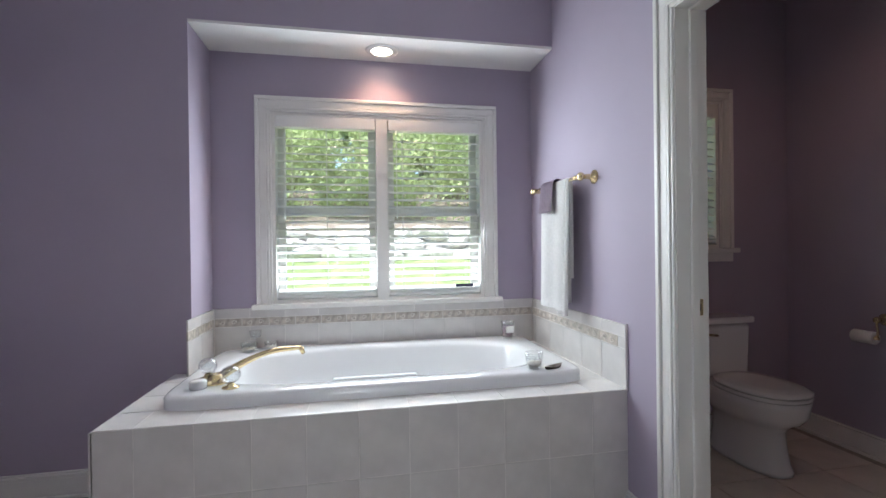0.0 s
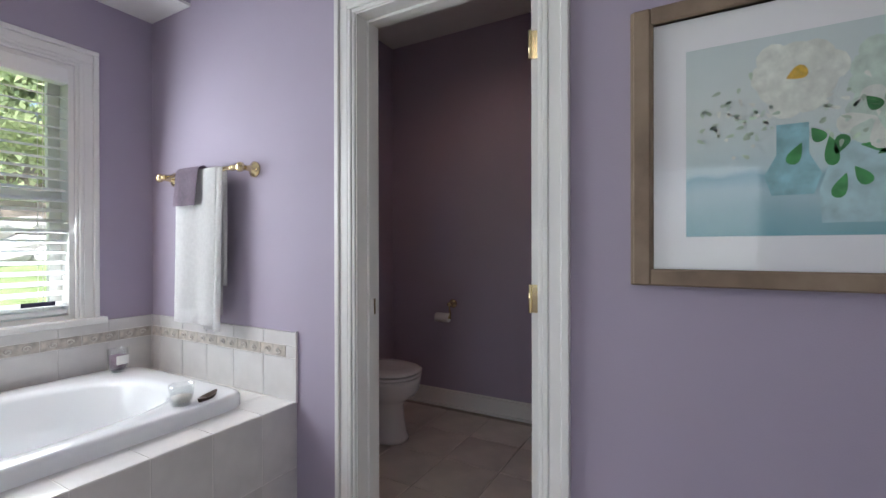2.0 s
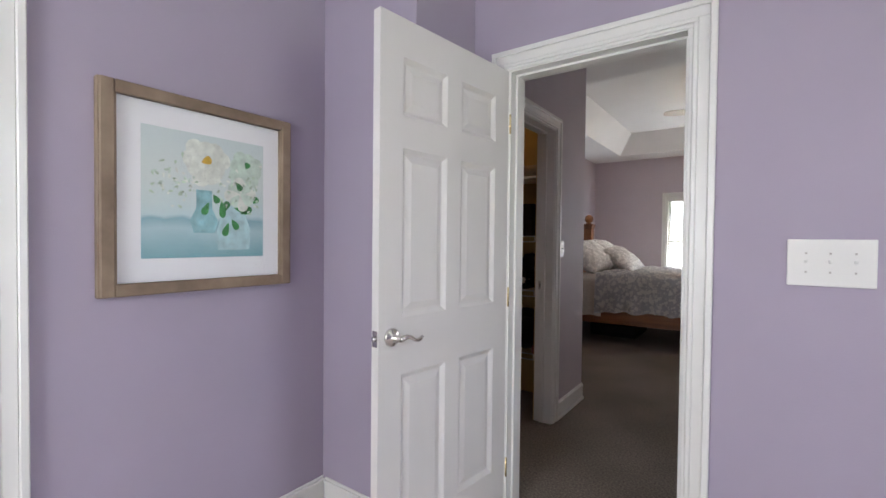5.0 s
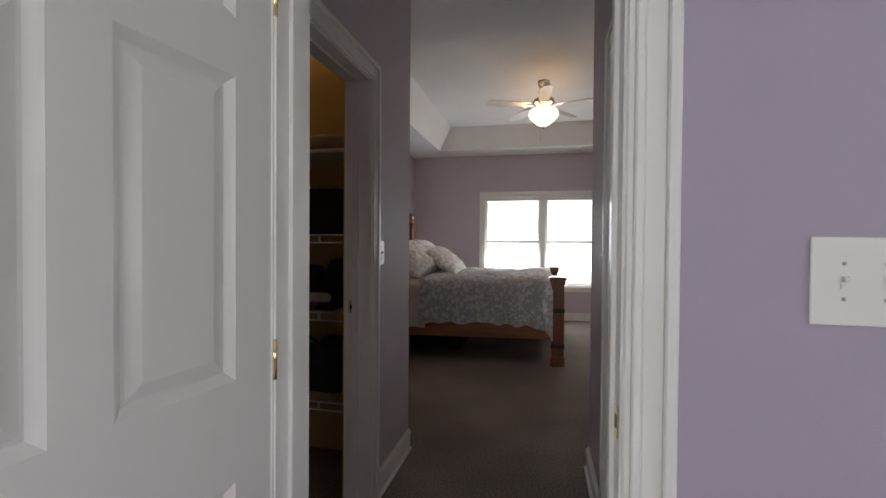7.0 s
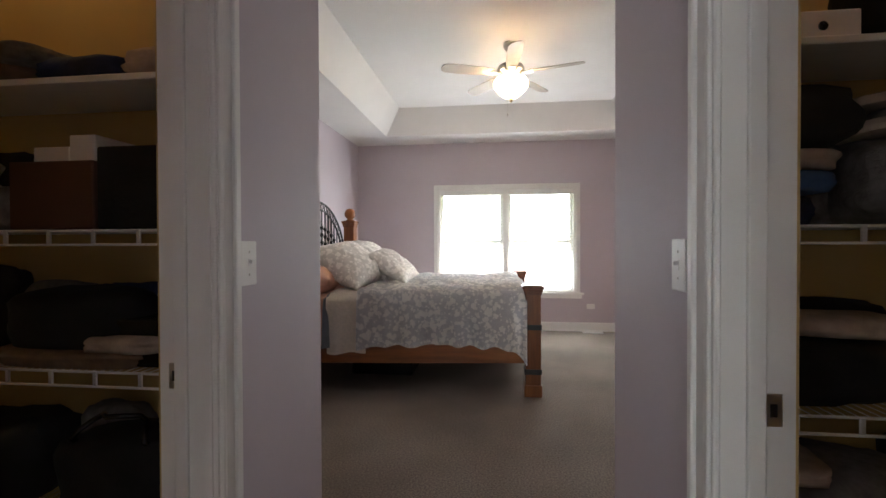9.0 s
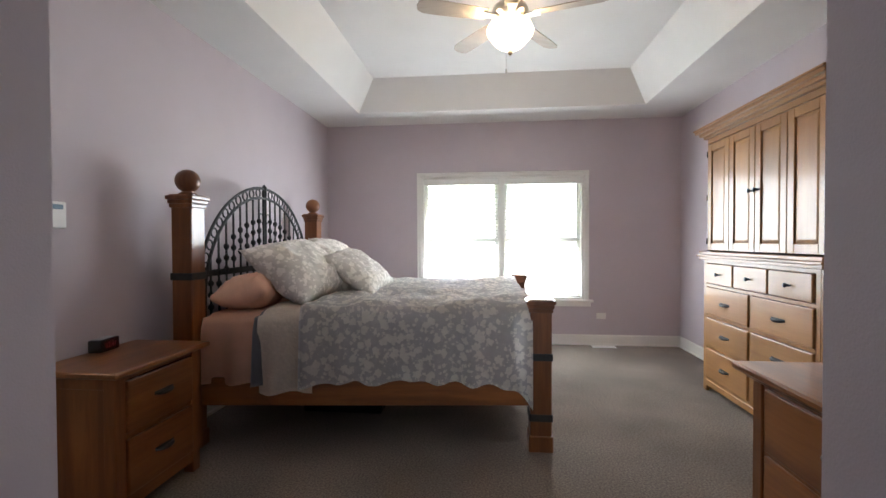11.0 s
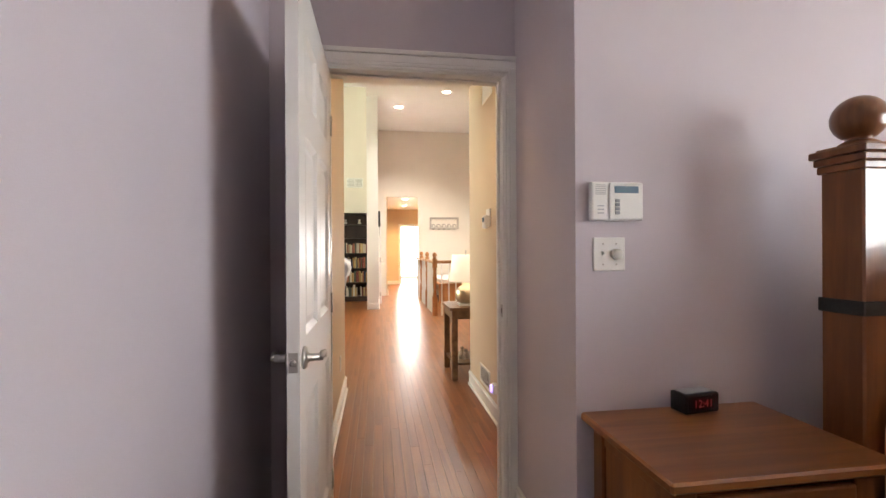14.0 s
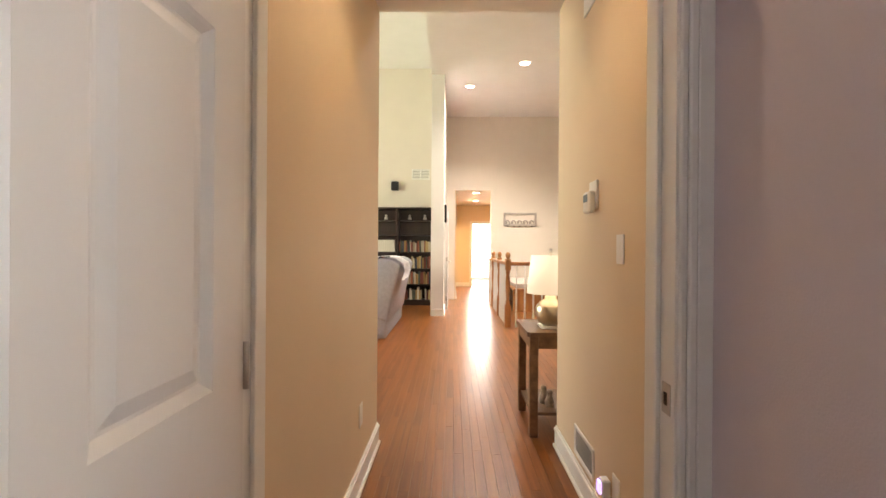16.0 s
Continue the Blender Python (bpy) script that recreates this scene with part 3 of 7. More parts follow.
def panel_door(name, width, label, m, knob_z, lever, hinge_mat, height=2.03, face=1, lever_len=0.105):
    """Six-panel door; hinge edge at x = 0, faces at y = 0 and y = -0.035."""
    t = thing(name, (0, 0, 0), label, "door")
    T, stile, mid = 0.035, 0.105, 0.085
    cols = ((stile, (width - mid) / 2), ((width + mid) / 2, width - stile))
    bm = bmesh.new()
    for a, b in ((0, stile), (width - stile, width)):
        box(bm, (a, -T, 0.01), (b, 0, height))
    zs = [0.01] + [z for p in PANELS for z in p] + [height]
    for a, b in zip(zs[::2], zs[1::2]):
        box(bm, (stile, -T, a), (width - stile, 0, b))
    for a, b in PANELS:
        box(bm, (cols[0][1], -T, a), (cols[1][0], 0, b))
    leaf = part("door_leaf", bm, door_white, t)
    for a, b in PANELS:
        for c, d in cols:
            bm = bmesh.new()
            for y, s in ((0, -1), (-T, 1)):
                rings = []
                for inset, deep in ((0, 0.0005), (0.006, 0.004), (0.018, 0.0125), (0.024, 0.0125), (0.048, 0.005), (0.05, 0.005)):
                    rings.append([bm.verts.new((x, y + s * deep, z)) for x, z in ((c + inset, a + inset), (d - inset, a + inset), (d - inset, b - inset), (c + inset, b - inset))])
                for p, q in zip(rings, rings[1:]):
                    for i in range(4):
                        bm.faces.new((p[i], p[(i + 1) % 4], q[(i + 1) % 4], q[i]))
                bm.faces.new(rings[-1])
            part("panel", bm, door_white, t)
    for y, s in ((0, 1), (-T, -1)):
        h = bmesh.new()
        turn = pose(width - 0.06, y, knob_z, -90 * s, 0, 0)
        lathe(h, ((0.001, 0), (0.033, 0), (0.033, 0.005), (0.029, 0.010), (0.017, 0.012), (0.012, 0.018), (0.011, 0.045), (0.0001, 0.046)), m=turn, n=24)
        hp = part("handle", h, lever, t, "metal lever handle")
        h = bmesh.new()
        pts = [(width - 0.06 - lever_len * k / 8, y + s * (0.048 + 0.004 * math.sin(k / 8 * math.pi)), knob_z + 0.010 * math.sin(k / 8 * 2 * math.pi) - 0.004) for k in range(9)]
        tube(h, pts, [0.009, 0.0095, 0.009, 0.008, 0.0072, 0.0068, 0.0066, 0.007, 0.005], 10)
        part("lever", h, lever, hp)
    h = bmesh.new()
    box(h, (width - 0.0005, -T + 0.005, knob_z - 0.028), (width + 0.0015, -0.005, knob_z + 0.028), 0.0007)
    lathe(h, ((0.009, 0), (0.009, 0.008), (0.004, 0.011)), m=pose(width + 0.001, -T / 2, knob_z, 0, 90, 0), n=12)
    part("latch", h, lever, t)
    for z in (0.22, 1.02, 1.82):
        h = bmesh.new()
        lathe(h, ((0.0055, -0.045), (0.0055, 0.045)), centre=(-0.004, 0.004 * face, z), n=10)
        box(h, (-0.0015, -T + 0.006, z - 0.044), (0.0005, 0.002, z + 0.044))
        part("hinge", h, hinge_mat, t)
    t.matrix_basis = m
    for o in t.children:
        o.matrix_parent_inverse = Matrix()
    return t


def aim(x, y, tx, ty):
    return pose(x, y, 0, 0, 0, math.degrees(math.atan2(ty - y, tx - x)))


panel_door("bathroom_door", 0.765, "open white six-panel bathroom door with nickel lever", aim(0.540, -0.547, 0.630, 0.225), 0.94, steel_bright, brass, height=2.06)
panel_door("toilet_door", 0.68, "open white six-panel door of the toilet room", aim(1.388, 1.107, 2.06, 1.225), 0.96, steel_bright, brass)
panel_door("bedroom_door", 0.798, "open white six-panel bedroom door with nickel lever", aim(2.832, -2.558, 2.05, -2.556), 0.95, nickel, nickel, height=2.07)

# ---- windows and blinds ----
def window(name, axis, plane, out, lo, hi, bottom, top, units, label, depth=0.125, apron=True, casing_w=1.0):
    """A window in an opening: plane is the inner wall face, out the way outdoors."""
    g = frame_of(axis, plane, out)
    t = thing(name, g((lo + hi) / 2, 0, bottom), label, "window", kind="structure")
    steps = [(p * casing_w, q * casing_w, d) for p, q, d in STEPS]
    bm = bmesh.new()
    for s, e in ((-1, lo), (1, hi)):
        for p, q, d in steps:
            box(bm, g(e + s * p, 0, bottom), g(e + s * q, -d, top + p), 0.003)
    for p, q, d in steps:
        box(bm, g(lo - q, 0, top + p), g(hi + q, -d, top + q), 0.003)
    part("window_casing", bm, trim_white, t)
    bm = bmesh.new()
    box(bm, g(lo - 0.115, 0.05, bottom - 0.03), g(hi + 0.115, -0.045, bottom), 0.006, segs=2)
    part("window_sill", bm, trim_white, t)
    if apron:
        bm = bmesh.new()
        box(bm, g(lo - 0.09, 0, bottom - 0.085), g(hi + 0.09, -0.016, bottom - 0.03), 0.004)
        part("window_apron", bm, trim_white, t)
    bm = bmesh.new()
    for a, b in (((lo, bottom), (lo + 0.02, top)), ((hi - 0.02, bottom), (hi, top)), ((lo + 0.02, top - 0.02), (hi - 0.02, top)), ((lo + 0.02, bottom), (hi - 0.02, bottom + 0.02))):
        box(bm, g(a[0], 0, a[1]), g(b[0], depth, b[1]))
    wide = (hi - lo) / units
    for k in range(1, units):
        box(bm, g(lo + k * wide - 0.035, -0.004, bottom), g(lo + k * wide + 0.035, depth, top))
    part("window_frame", bm, trim_white, t)
    for k in range(units):
        a = lo + k * wide + (0.035 if k else 0.02)
        b = lo + (k + 1) * wide - (0.035 if k < units - 1 else 0.02)
        mid = (bottom + top) / 2 - 0.02
        for z0, z1, d in ((bottom + 0.02, mid + 0.02, 0.085), (mid - 0.02, top - 0.02, 0.10)):
            bm = bmesh.new()
            for p, q in (((a, z0), (a + 0.045, z1)), ((b - 0.045, z0), (b, z1)), ((a + 0.045, z0), (b - 0.045, z0 + 0.045)), ((a + 0.045, z1 - 0.045), (b - 0.045, z1))):
                box(bm, g(p[0], d - 0.012, p[1]), g(q[0], d + 0.018, q[1]), 0.002)
            sash = part("sash", bm, trim_white, t)
            bm = bmesh.new()
            box(bm, g(a + 0.043, d, z0 + 0.043), g(b - 0.043, d + 0.004, z1 - 0.043))
            p = part("pane", bm, pane_glass, sash, "clear window pane")
            p.visible_shadow = False
    return t


def blind(axis, plane, out, a, b, bottom, top, tilt, label, pitch=0.046, tag=False):
    g = frame_of(axis, plane, out)
    t = thing("window_blind", g((a + b) / 2, 0.04, bottom), label, "blind", "white window blinds")
    bm = bmesh.new()
    box(bm, g(a, -0.012, top - 0.07), g(b, 0.045, top), 0.004)
    part("headrail", bm, blind_m, t)
    bm = bmesh.new()
    ang = radians(tilt)
    c, s = math.cos(ang), math.sin(ang)
    w, th = 0.0245, 0.0011
    vs = []
    for u in (a + 0.004, b - 0.004):
        for p, q in ((-w, -th), (w, -th), (w, th), (0, th + 0.003), (-w, th)):
            vs.append(bm.verts.new(g(u, 0.02 + p * c - q * s, p * s + q * c)))
    for i in range(5):
        bm.faces.new((vs[i], vs[(i + 1) % 5], vs[5 + (i + 1) % 5], vs[5 + i]))
    bm.faces.new(vs[:5][::-1])
    bm.faces.new(vs[5:])
    me = mesh_of("slat", bm, blind_m)
    n = int((top - 0.09 - bottom - 0.03) / pitch)
    for i in range(n):
        piece("slat", me, pose(0, 0, bottom + 0.05 + i * pitch), t)
    bm = bmesh.new()
    box(bm, g(a + 0.004, 0.0, bottom + 0.008), g(b - 0.004, 0.042, bottom + 0.026), 0.003)
    part("bottom_rail", bm, blind_m, t)
    for u in (a + 0.09, b - 0.09, (a + b) / 2):
        bm = bmesh.new()
        for d in (-0.006, 0.046):
            tube(bm, [g(u, d, bottom + 0.02), g(u, d, top - 0.06)], 0.0012, 4)
        part("ladder_cord", bm, blind_m, t)
    bm = bmesh.new()
    tube(bm, [g(a + 0.05, -0.016, top - 0.07), g(a + 0.052, -0.018, top - 0.62)], 0.003, 6)
    part("tilt_wand", bm, blind_m, t)
    if tag:
        bm = bmesh.new()
        box(bm, g(b - 0.165, -0.012, bottom + 0.048), g(b - 0.05, -0.009, bottom + 0.066))
        part("sticker", bm, mat("navy_sticker", (0.03, 0.03, 0.07), 0.5), t, "dark blue sticker with illegible print")
    return t


window("window_bath", "y", 3.105, 1, -0.335, 0.965, 0.862, 2.005, 2, "white double-hung twin window above the tub", apron=False)
blind("y", 3.105, 1, -0.312, 0.275, 0.885, 1.985, 20, "white slatted blind lowered with slats open over the tub")
blind("y", 3.105, 1, 0.355, 0.942, 0.885, 1.985, 20, "white slatted blind lowered with slats open, small sticker on it", tag=True)
window("window_toilet", "y", 2.75, 1, 1.86, 2.41, 1.16, 2.07, 1, "white window in the toilet room", 0.11)
blind("y", 2.75, 1, 1.885, 2.385, 1.185, 2.05, 25, "white slatted blind lowered in the toilet room window")
window("window_bedroom", "y", -7.295, -1, BW[0], BW[1], BW[2], BW[3], 2, "white double-hung twin window bright with daylight", casing_w=0.72)
blind("y", -7.295, -1, BW[0] + 0.025, -0.098, BW[2] + 0.025, BW[3] - 0.02, 8, "white slatted blind lowered with slats open in the bedroom")
blind("y", -7.295, -1, -0.018, BW[1] - 0.025, BW[2] + 0.025, BW[3] - 0.02, 8, "white slatted blind lowered with slats open in the bedroom")


# ---- recessed lamps ----
def can(x, y, z, power, label, colour=(1.0, 0.80, 0.58), r=0.075, angle=110):
    t = thing("recessed_light", (x, y, z), label, "recessed light", "recessed ceiling lights")
    bm = bmesh.new()
    lathe(bm, ((r - 0.012, -0.001), (r - 0.01, -0.007), (r + 0.018, -0.005), (r + 0.022, 0.0)), (x, y, z), 28)
    part("trim_ring", bm, ceiling_white, t)
    bm = bmesh.new()
    lathe(bm, ((0.0001, -0.003), (r * 0.6, -0.006), (r - 0.012, -0.002)), (x, y, z), 24)
    part("lamp_face", bm, can_glow, t, "glowing warm lamp face")
    lamp("recessed_lamp", "SPOT", look((x, y, z - 0.02), (x, y, 0)), power, colour, 0.05, angle=angle)


can(0.315, 2.955, 2.345, 4.5, "lit recessed downlight in the tub alcove soffit", colour=(1.0, 0.58, 0.36), angle=130)
can(-0.9, 0.9, ZC, 6, "lit recessed downlight in the bathroom ceiling", (1.0, 0.93, 0.86), angle=150)
can(2.1, 1.75, ZC, 3.2, "dim recessed downlight in the toilet room ceiling", (1.0, 0.5, 0.36), angle=150)

# ---- bath: tub, deck and tiles ----
DK, FY = 0.56, 2.05
tub_deck = thing("tub_deck", (0.25, 2.5, 0), "raised tub deck clad in pale marbled tiles", "tub deck", kind="structure")
bm = bmesh.new()
box(bm, (-0.75, FY + 0.0055, 0), (1.30, 2.25, DK + 0.0005))
box(bm, (-0.75, 2.25, 0), (-0.56, 2.77, DK + 0.0005))
box(bm, (-0.67, 2.77, 0), (-0.56, 3.105, DK + 0.0005))
box(bm, (1.13, 2.25, 0), (1.30, 3.105, DK + 0.0005))
box(bm, (-0.56, 3.0, 0), (1.13, 3.105, DK + 0.0005))
part("deck_core", bm, grout_light, tub_deck)


def tile_mesh(w, h, d, material, name="tile", bevel=0.0012):
    """Tile lying in x, y with its face at z = d."""
    bm = bmesh.new()
    vs = [bm.verts.new(p) for p in ((0, 0, 0), (w, 0, 0), (w, h, 0), (0, h, 0), (bevel, bevel, d), (w - bevel, bevel, d), (w - bevel, h - bevel, d), (bevel, h - bevel, d))]
    for f in ((4, 5, 6, 7), (0, 1, 5, 4), (1, 2, 6, 5), (2, 3, 7, 6), (3, 0, 4, 7)):
        bm.faces.new([vs[i] for i in f])
    return mesh_of(name, bm, material)


J = 0.0020


def tile_field(u0, u1, v0, v1, du, dv, to_world, parent, material, start=0.0, d=0.008, name="tile", shared={}):
    """Lays tiles over a rectangle; to_world gives the pose of the tile's corner at (u, v)."""
    v = v0
    while v < v1 - 0.012:
        h = min(dv, v1 - v)
        u = u0
        first = True
        while u < u1 - 0.012:
            w = min((start or du) if first else du, u1 - u)
            first = False
            key = (round(w, 3), round(h, 3), round(d, 4), material.name)
            if key not in shared:
                shared[key] = tile_mesh(w - J, h - J, d, material, name)
            piece(name, shared[key], to_world(u + J / 2, v + J / 2), parent)
            u += w
        v += h


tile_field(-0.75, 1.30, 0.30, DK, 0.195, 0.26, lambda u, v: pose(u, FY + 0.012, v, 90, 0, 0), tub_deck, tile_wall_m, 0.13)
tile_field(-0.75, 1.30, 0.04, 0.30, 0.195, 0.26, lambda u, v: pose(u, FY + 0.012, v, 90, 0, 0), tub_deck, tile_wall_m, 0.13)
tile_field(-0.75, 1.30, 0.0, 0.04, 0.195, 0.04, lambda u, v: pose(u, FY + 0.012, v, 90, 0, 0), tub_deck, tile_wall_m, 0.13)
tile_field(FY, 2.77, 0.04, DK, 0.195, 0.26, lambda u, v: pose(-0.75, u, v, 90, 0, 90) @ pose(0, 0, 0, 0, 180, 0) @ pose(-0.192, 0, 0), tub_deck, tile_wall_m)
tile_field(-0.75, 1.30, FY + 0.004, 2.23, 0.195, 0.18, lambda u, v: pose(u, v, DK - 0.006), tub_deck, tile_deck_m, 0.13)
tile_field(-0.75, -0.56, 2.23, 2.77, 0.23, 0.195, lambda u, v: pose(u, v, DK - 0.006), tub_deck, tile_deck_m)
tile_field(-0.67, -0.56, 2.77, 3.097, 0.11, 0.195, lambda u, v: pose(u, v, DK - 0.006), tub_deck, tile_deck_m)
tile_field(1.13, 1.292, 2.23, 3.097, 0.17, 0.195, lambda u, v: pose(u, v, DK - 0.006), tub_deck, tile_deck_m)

splash = thing("tile_backsplash", (0.3, 3.1, DK), "pale marbled tile backsplash with a carved scroll border", "backsplash", kind="structure")
boxes("splash_bed", [((-0.668, 3.0995, DK), (1.298, 3.1045, 0.840)), ((1.2945, FY + 0.002, DK), (1.2995, 3.0995, 0.840)), ((-0.6695, 2.702, DK), (-0.6645, 3.0995, 0.840))], grout_light, splash)
ROWS_T = ((DK + 0.003, 0.735, 0.195, tile_wall_m, "tile"), (0.735, 0.785, 0.15, border_m, "border_tile"), (0.785, 0.842, 0.195, tile_wall_m, "tile"))
for z0, z1, du, mt, nm in ROWS_T:
    tile_field(-0.66, 1.29, z0, z1, du, z1 - z0, lambda u, v: pose(u, 3.105, v, 90, 0, 0), splash, mt, name=nm)
    y = FY + (0.06 if nm == "border_tile" else 0.0)
    if nm == "border_tile":
        piece("tile", tile_mesh(0.06 - J, z1 - z0 - J, 0.008, tile_wall_m), pose(1.30, FY + 0.06, z0 + J / 2, 90, 0, -90), splash)
    while y < 3.09:
        w = min(du, 3.096 - y)
        piece(nm, tile_mesh(w - J, z1 - z0 - J, 0.008, mt), pose(1.30, y + w, z0 + J / 2, 90, 0, -90), splash)
        y += w
    y = 2.70
    while y < 3.09:
        w = min(du, 3.096 - y)
        piece(nm, tile_mesh(w - J, z1 - z0 - J, 0.008, mt), pose(-0.67, y, z0 + J / 2, 90, 0, 90), splash)
        y += w


def scrolls(along, fixed, axis, n, step, start):
    """Carved leaf scrolls, proud of the border strip."""
    for i in range(n):
        bm = bmesh.new()
        c = start + i * step
        for k in (-1, 1):
            pts = []
            for q in range(12):
                a = q / 11 * 2.2 * math.pi
                r = 0.016 * (1 - q / 15)
                u = c + k * 0.03 + k * r * math.cos(a)
                z = 0.76 + r * 0.85 * math.sin(a) * k
                pts.append((u, fixed, z) if axis == "y" else (fixed, u, z))
            tube(bm, pts, 0.0032, 5)
        part("border_scroll", bm, border_scroll_m, splash)


scrolls(None, 3.095, "y", 13, 0.15, -0.585)
scrolls(None, 1.29, "x", 6, 0.15, 2.185)
bm = bmesh.new()
box(bm, (1.288, FY - 0.004, DK), (1.30, FY + 0.002, 0.846), 0.002)
part("edge_trim", bm, tile_deck_m, splash)


def ring_of(cx, cy, rx, ry, p, n):
    out = []
    for i in range(n):
        a = 2 * math.pi * i / n
        c, s = math.cos(a), math.sin(a)
        out.append((cx + rx * math.copysign(abs(c) ** (2 / p), c), cy + ry * math.copysign(abs(s) ** (2 / p), s)))
    return out


tub = thing("bathtub", (0.3, 2.6, DK), "glossy white drop-in oval bathtub set in a tiled deck", "bathtub")
bm = bmesh.new()
N = 72
spec = ((0.90, 0.43, 14, DK + 0.001), (0.90, 0.43, 14, 0.60), (0.893, 0.423, 14, 0.612), (0.88, 0.41, 14, 0.616), (0.80, 0.345, 4.2, 0.616), (0.775, 0.33, 3.4, 0.609), (0.76, 0.32, 3.0, 0.59), (0.72, 0.295, 2.8, 0.45), (0.66, 0.265, 2.8, 0.30), (0.56, 0.22, 2.8, 0.215), (0.40, 0.15, 2.6, 0.195), (0.05, 0.02, 2, 0.19))
prev = None
for rx, ry, p, z in spec:
    cur = [bm.verts.new((x, y, z)) for x, y in ring_of(0.292, 2.625, rx, ry, p, N)]
    if prev:
        for i in range(N):
            bm.faces.new((prev[i], prev[(i + 1) % N], cur[(i + 1) % N], cur[i])).smooth = True
    prev = cur
bm.faces.new(prev)
part("tub_shell", bm, acrylic, tub)
bm = bmesh.new()
lathe(bm, ((0.0001, 0.004), (0.03, 0.003), (0.034, 0)), (-0.1, 2.625, 0.196), 20)
part("drain", bm, brass, tub)
bm = bmesh.new()
box(bm, (0.05, 2.285, 0.600), (0.42, 2.32, 0.624), 0.01, segs=3)
part("grip_ledge", bm, acrylic, tub)

crystal_glass = glass("crystal_glass", 0.55, (0.90, 0.92, 0.94))
faucet = thing("tub_faucet", (-0.43, 2.40, 0.616), "polished brass arched tub spout with crystal knobs on the rim", "faucet")
bm = bmesh.new()
lathe(bm, ((0.045, 0), (0.045, 0.008), (0.035, 0.02), (0.026, 0.04)), (-0.44, 2.37, 0.616), 20)
arc = [(-0.44 + 0.33 * (k / 12), 2.37 + 0.15 * (k / 12), 0.634 + 0.088 * math.sin(min(1, k / 10.5) * math.pi * 0.58)) for k in range(13)]
tube(bm, arc, [0.019, 0.0185, 0.0175, 0.016, 0.0148, 0.0138, 0.013, 0.0125, 0.012, 0.0115, 0.011, 0.0105, 0.010], 12)
tube(bm, [arc[-1], (arc[-1][0] + 0.012, arc[-1][1] + 0.005, arc[-1][2] - 0.03)], 0.0105, 12)
part("spout", bm, brass, faucet)
for x, y in ((-0.36, 2.29), (-0.50, 2.46)):
    bm = bmesh.new()
    lathe(bm, ((0.034, 0), (0.034, 0.003), (0.016, 0.008), (0.012, 0.02)), (x, y, 0.616), 18)
    k = part("valve_base", bm, brass, faucet)
    bm = bmesh.new()
    lathe(bm, ((0.010, 0.02), (0.030, 0.028), (0.040, 0.048), (0.040, 0.060), (0.030, 0.080), (0.014, 0.088), (0.0001, 0.088)), (x, y, 0.616), 10)
    part("crystal_knob", bm, crystal_glass, k, "faceted clear crystal knob")
bm = bmesh.new()
lathe(bm, ((0.032, 0), (0.034, 0.01), (0.034, 0.03), (0.026, 0.036), (0.0001, 0.037)), (-0.49, 2.305, 0.616), 20)
part("white_cap", bm, porcelain, faucet, "white round diverter cap")


def votive(x, y, name, label, r, h, fill, fill_h):
    t = thing(name, (x, y, 0.616), label, "candle holder")
    bm = bmesh.new()
    lathe(bm, ((0.0001, 0), (r * 0.72, 0), (r * 0.8, 0.004), (r * 0.92, h * 0.5), (r, h), (r - 0.004, h), (r * 0.86, h * 0.5), (r * 0.7, 0.012), (0.0001, 0.012)), (x, y, 0.616), 22)
    part("glass", bm, clear_glass, t)
    bm = bmesh.new()
    lathe(bm, ((0.0001, 0.0125), (r * 0.69, 0.0125), (r * 0.80, fill_h), (0.0001, fill_h + 0.001)), (x, y, 0.616), 20)
    part("wax", bm, fill, t)
    bm = bmesh.new()
    tube(bm, [(x, y, 0.616 + fill_h), (x + 0.002, y, 0.616 + fill_h + 0.012)], 0.0012, 5)
    part("wick", bm, black_plastic, t)
    return t


mauve_wax = mat("mauve_wax", (0.30, 0.20, 0.26), 0.5, var=0.06)
pale_wax = mat("pale_wax", (0.62, 0.58, 0.52), 0.5, var=0.06)
c = votive(1.075, 2.965, "candle_jar", "mauve candle in a clear glass jar with white label", 0.042, 0.105, mauve_wax, 0.075)
bm = bmesh.new()
box(bm, (1.05, 2.921, 0.655), (1.10, 2.924, 0.695), 0.001)
part("paper_label", bm, paper_white, c, "white label with illegible print")
votive(0.965, 2.275, "glass_votive", "clear glass votive cup on the tub rim", 0.042, 0.075, pale_wax, 0.03)
votive(-0.44, 2.955, "glass_votive", "clear glass candle holder on the tub rim", 0.045, 0.05, pale_wax, 0.022)
votive(-0.33, 2.985, "glass_votive", "small clear glass candle holder on the tub rim", 0.036, 0.045, pale_wax, 0.02)
t = thing("goblet_candle_holder", (-0.42, 3.02, 0.616), "clear stemmed glass candle holder", "candle holder")
bm = bmesh.new()
lathe(bm, ((0.035, 0), (0.033, 0.004), (0.008, 0.01), (0.007, 0.06), (0.03, 0.07), (0.034, 0.105), (0.031, 0.105), (0.026, 0.072), (0.0001, 0.066)), (-0.42, 3.02, 0.616), 20)
part("stemmed_glass", bm, clear_glass, t)
t = thing("leaf_dish", (1.055, 2.262, 0.616), "small brown leaf-shaped dish on the tub rim", "dish")
bm = bmesh.new()
pts = ring_of(0, 0, 0.052, 0.018, 1.5, 20)
lo_, hi_ = [bm.verts.new((x, y, 0)) for x, y in pts], [bm.verts.new((x * 1.15, y * 1.15, 0.009 + 0.006 * (x / 0.05) ** 2)) for x, y in pts]
ce = bm.verts.new((0, 0, 0.003))
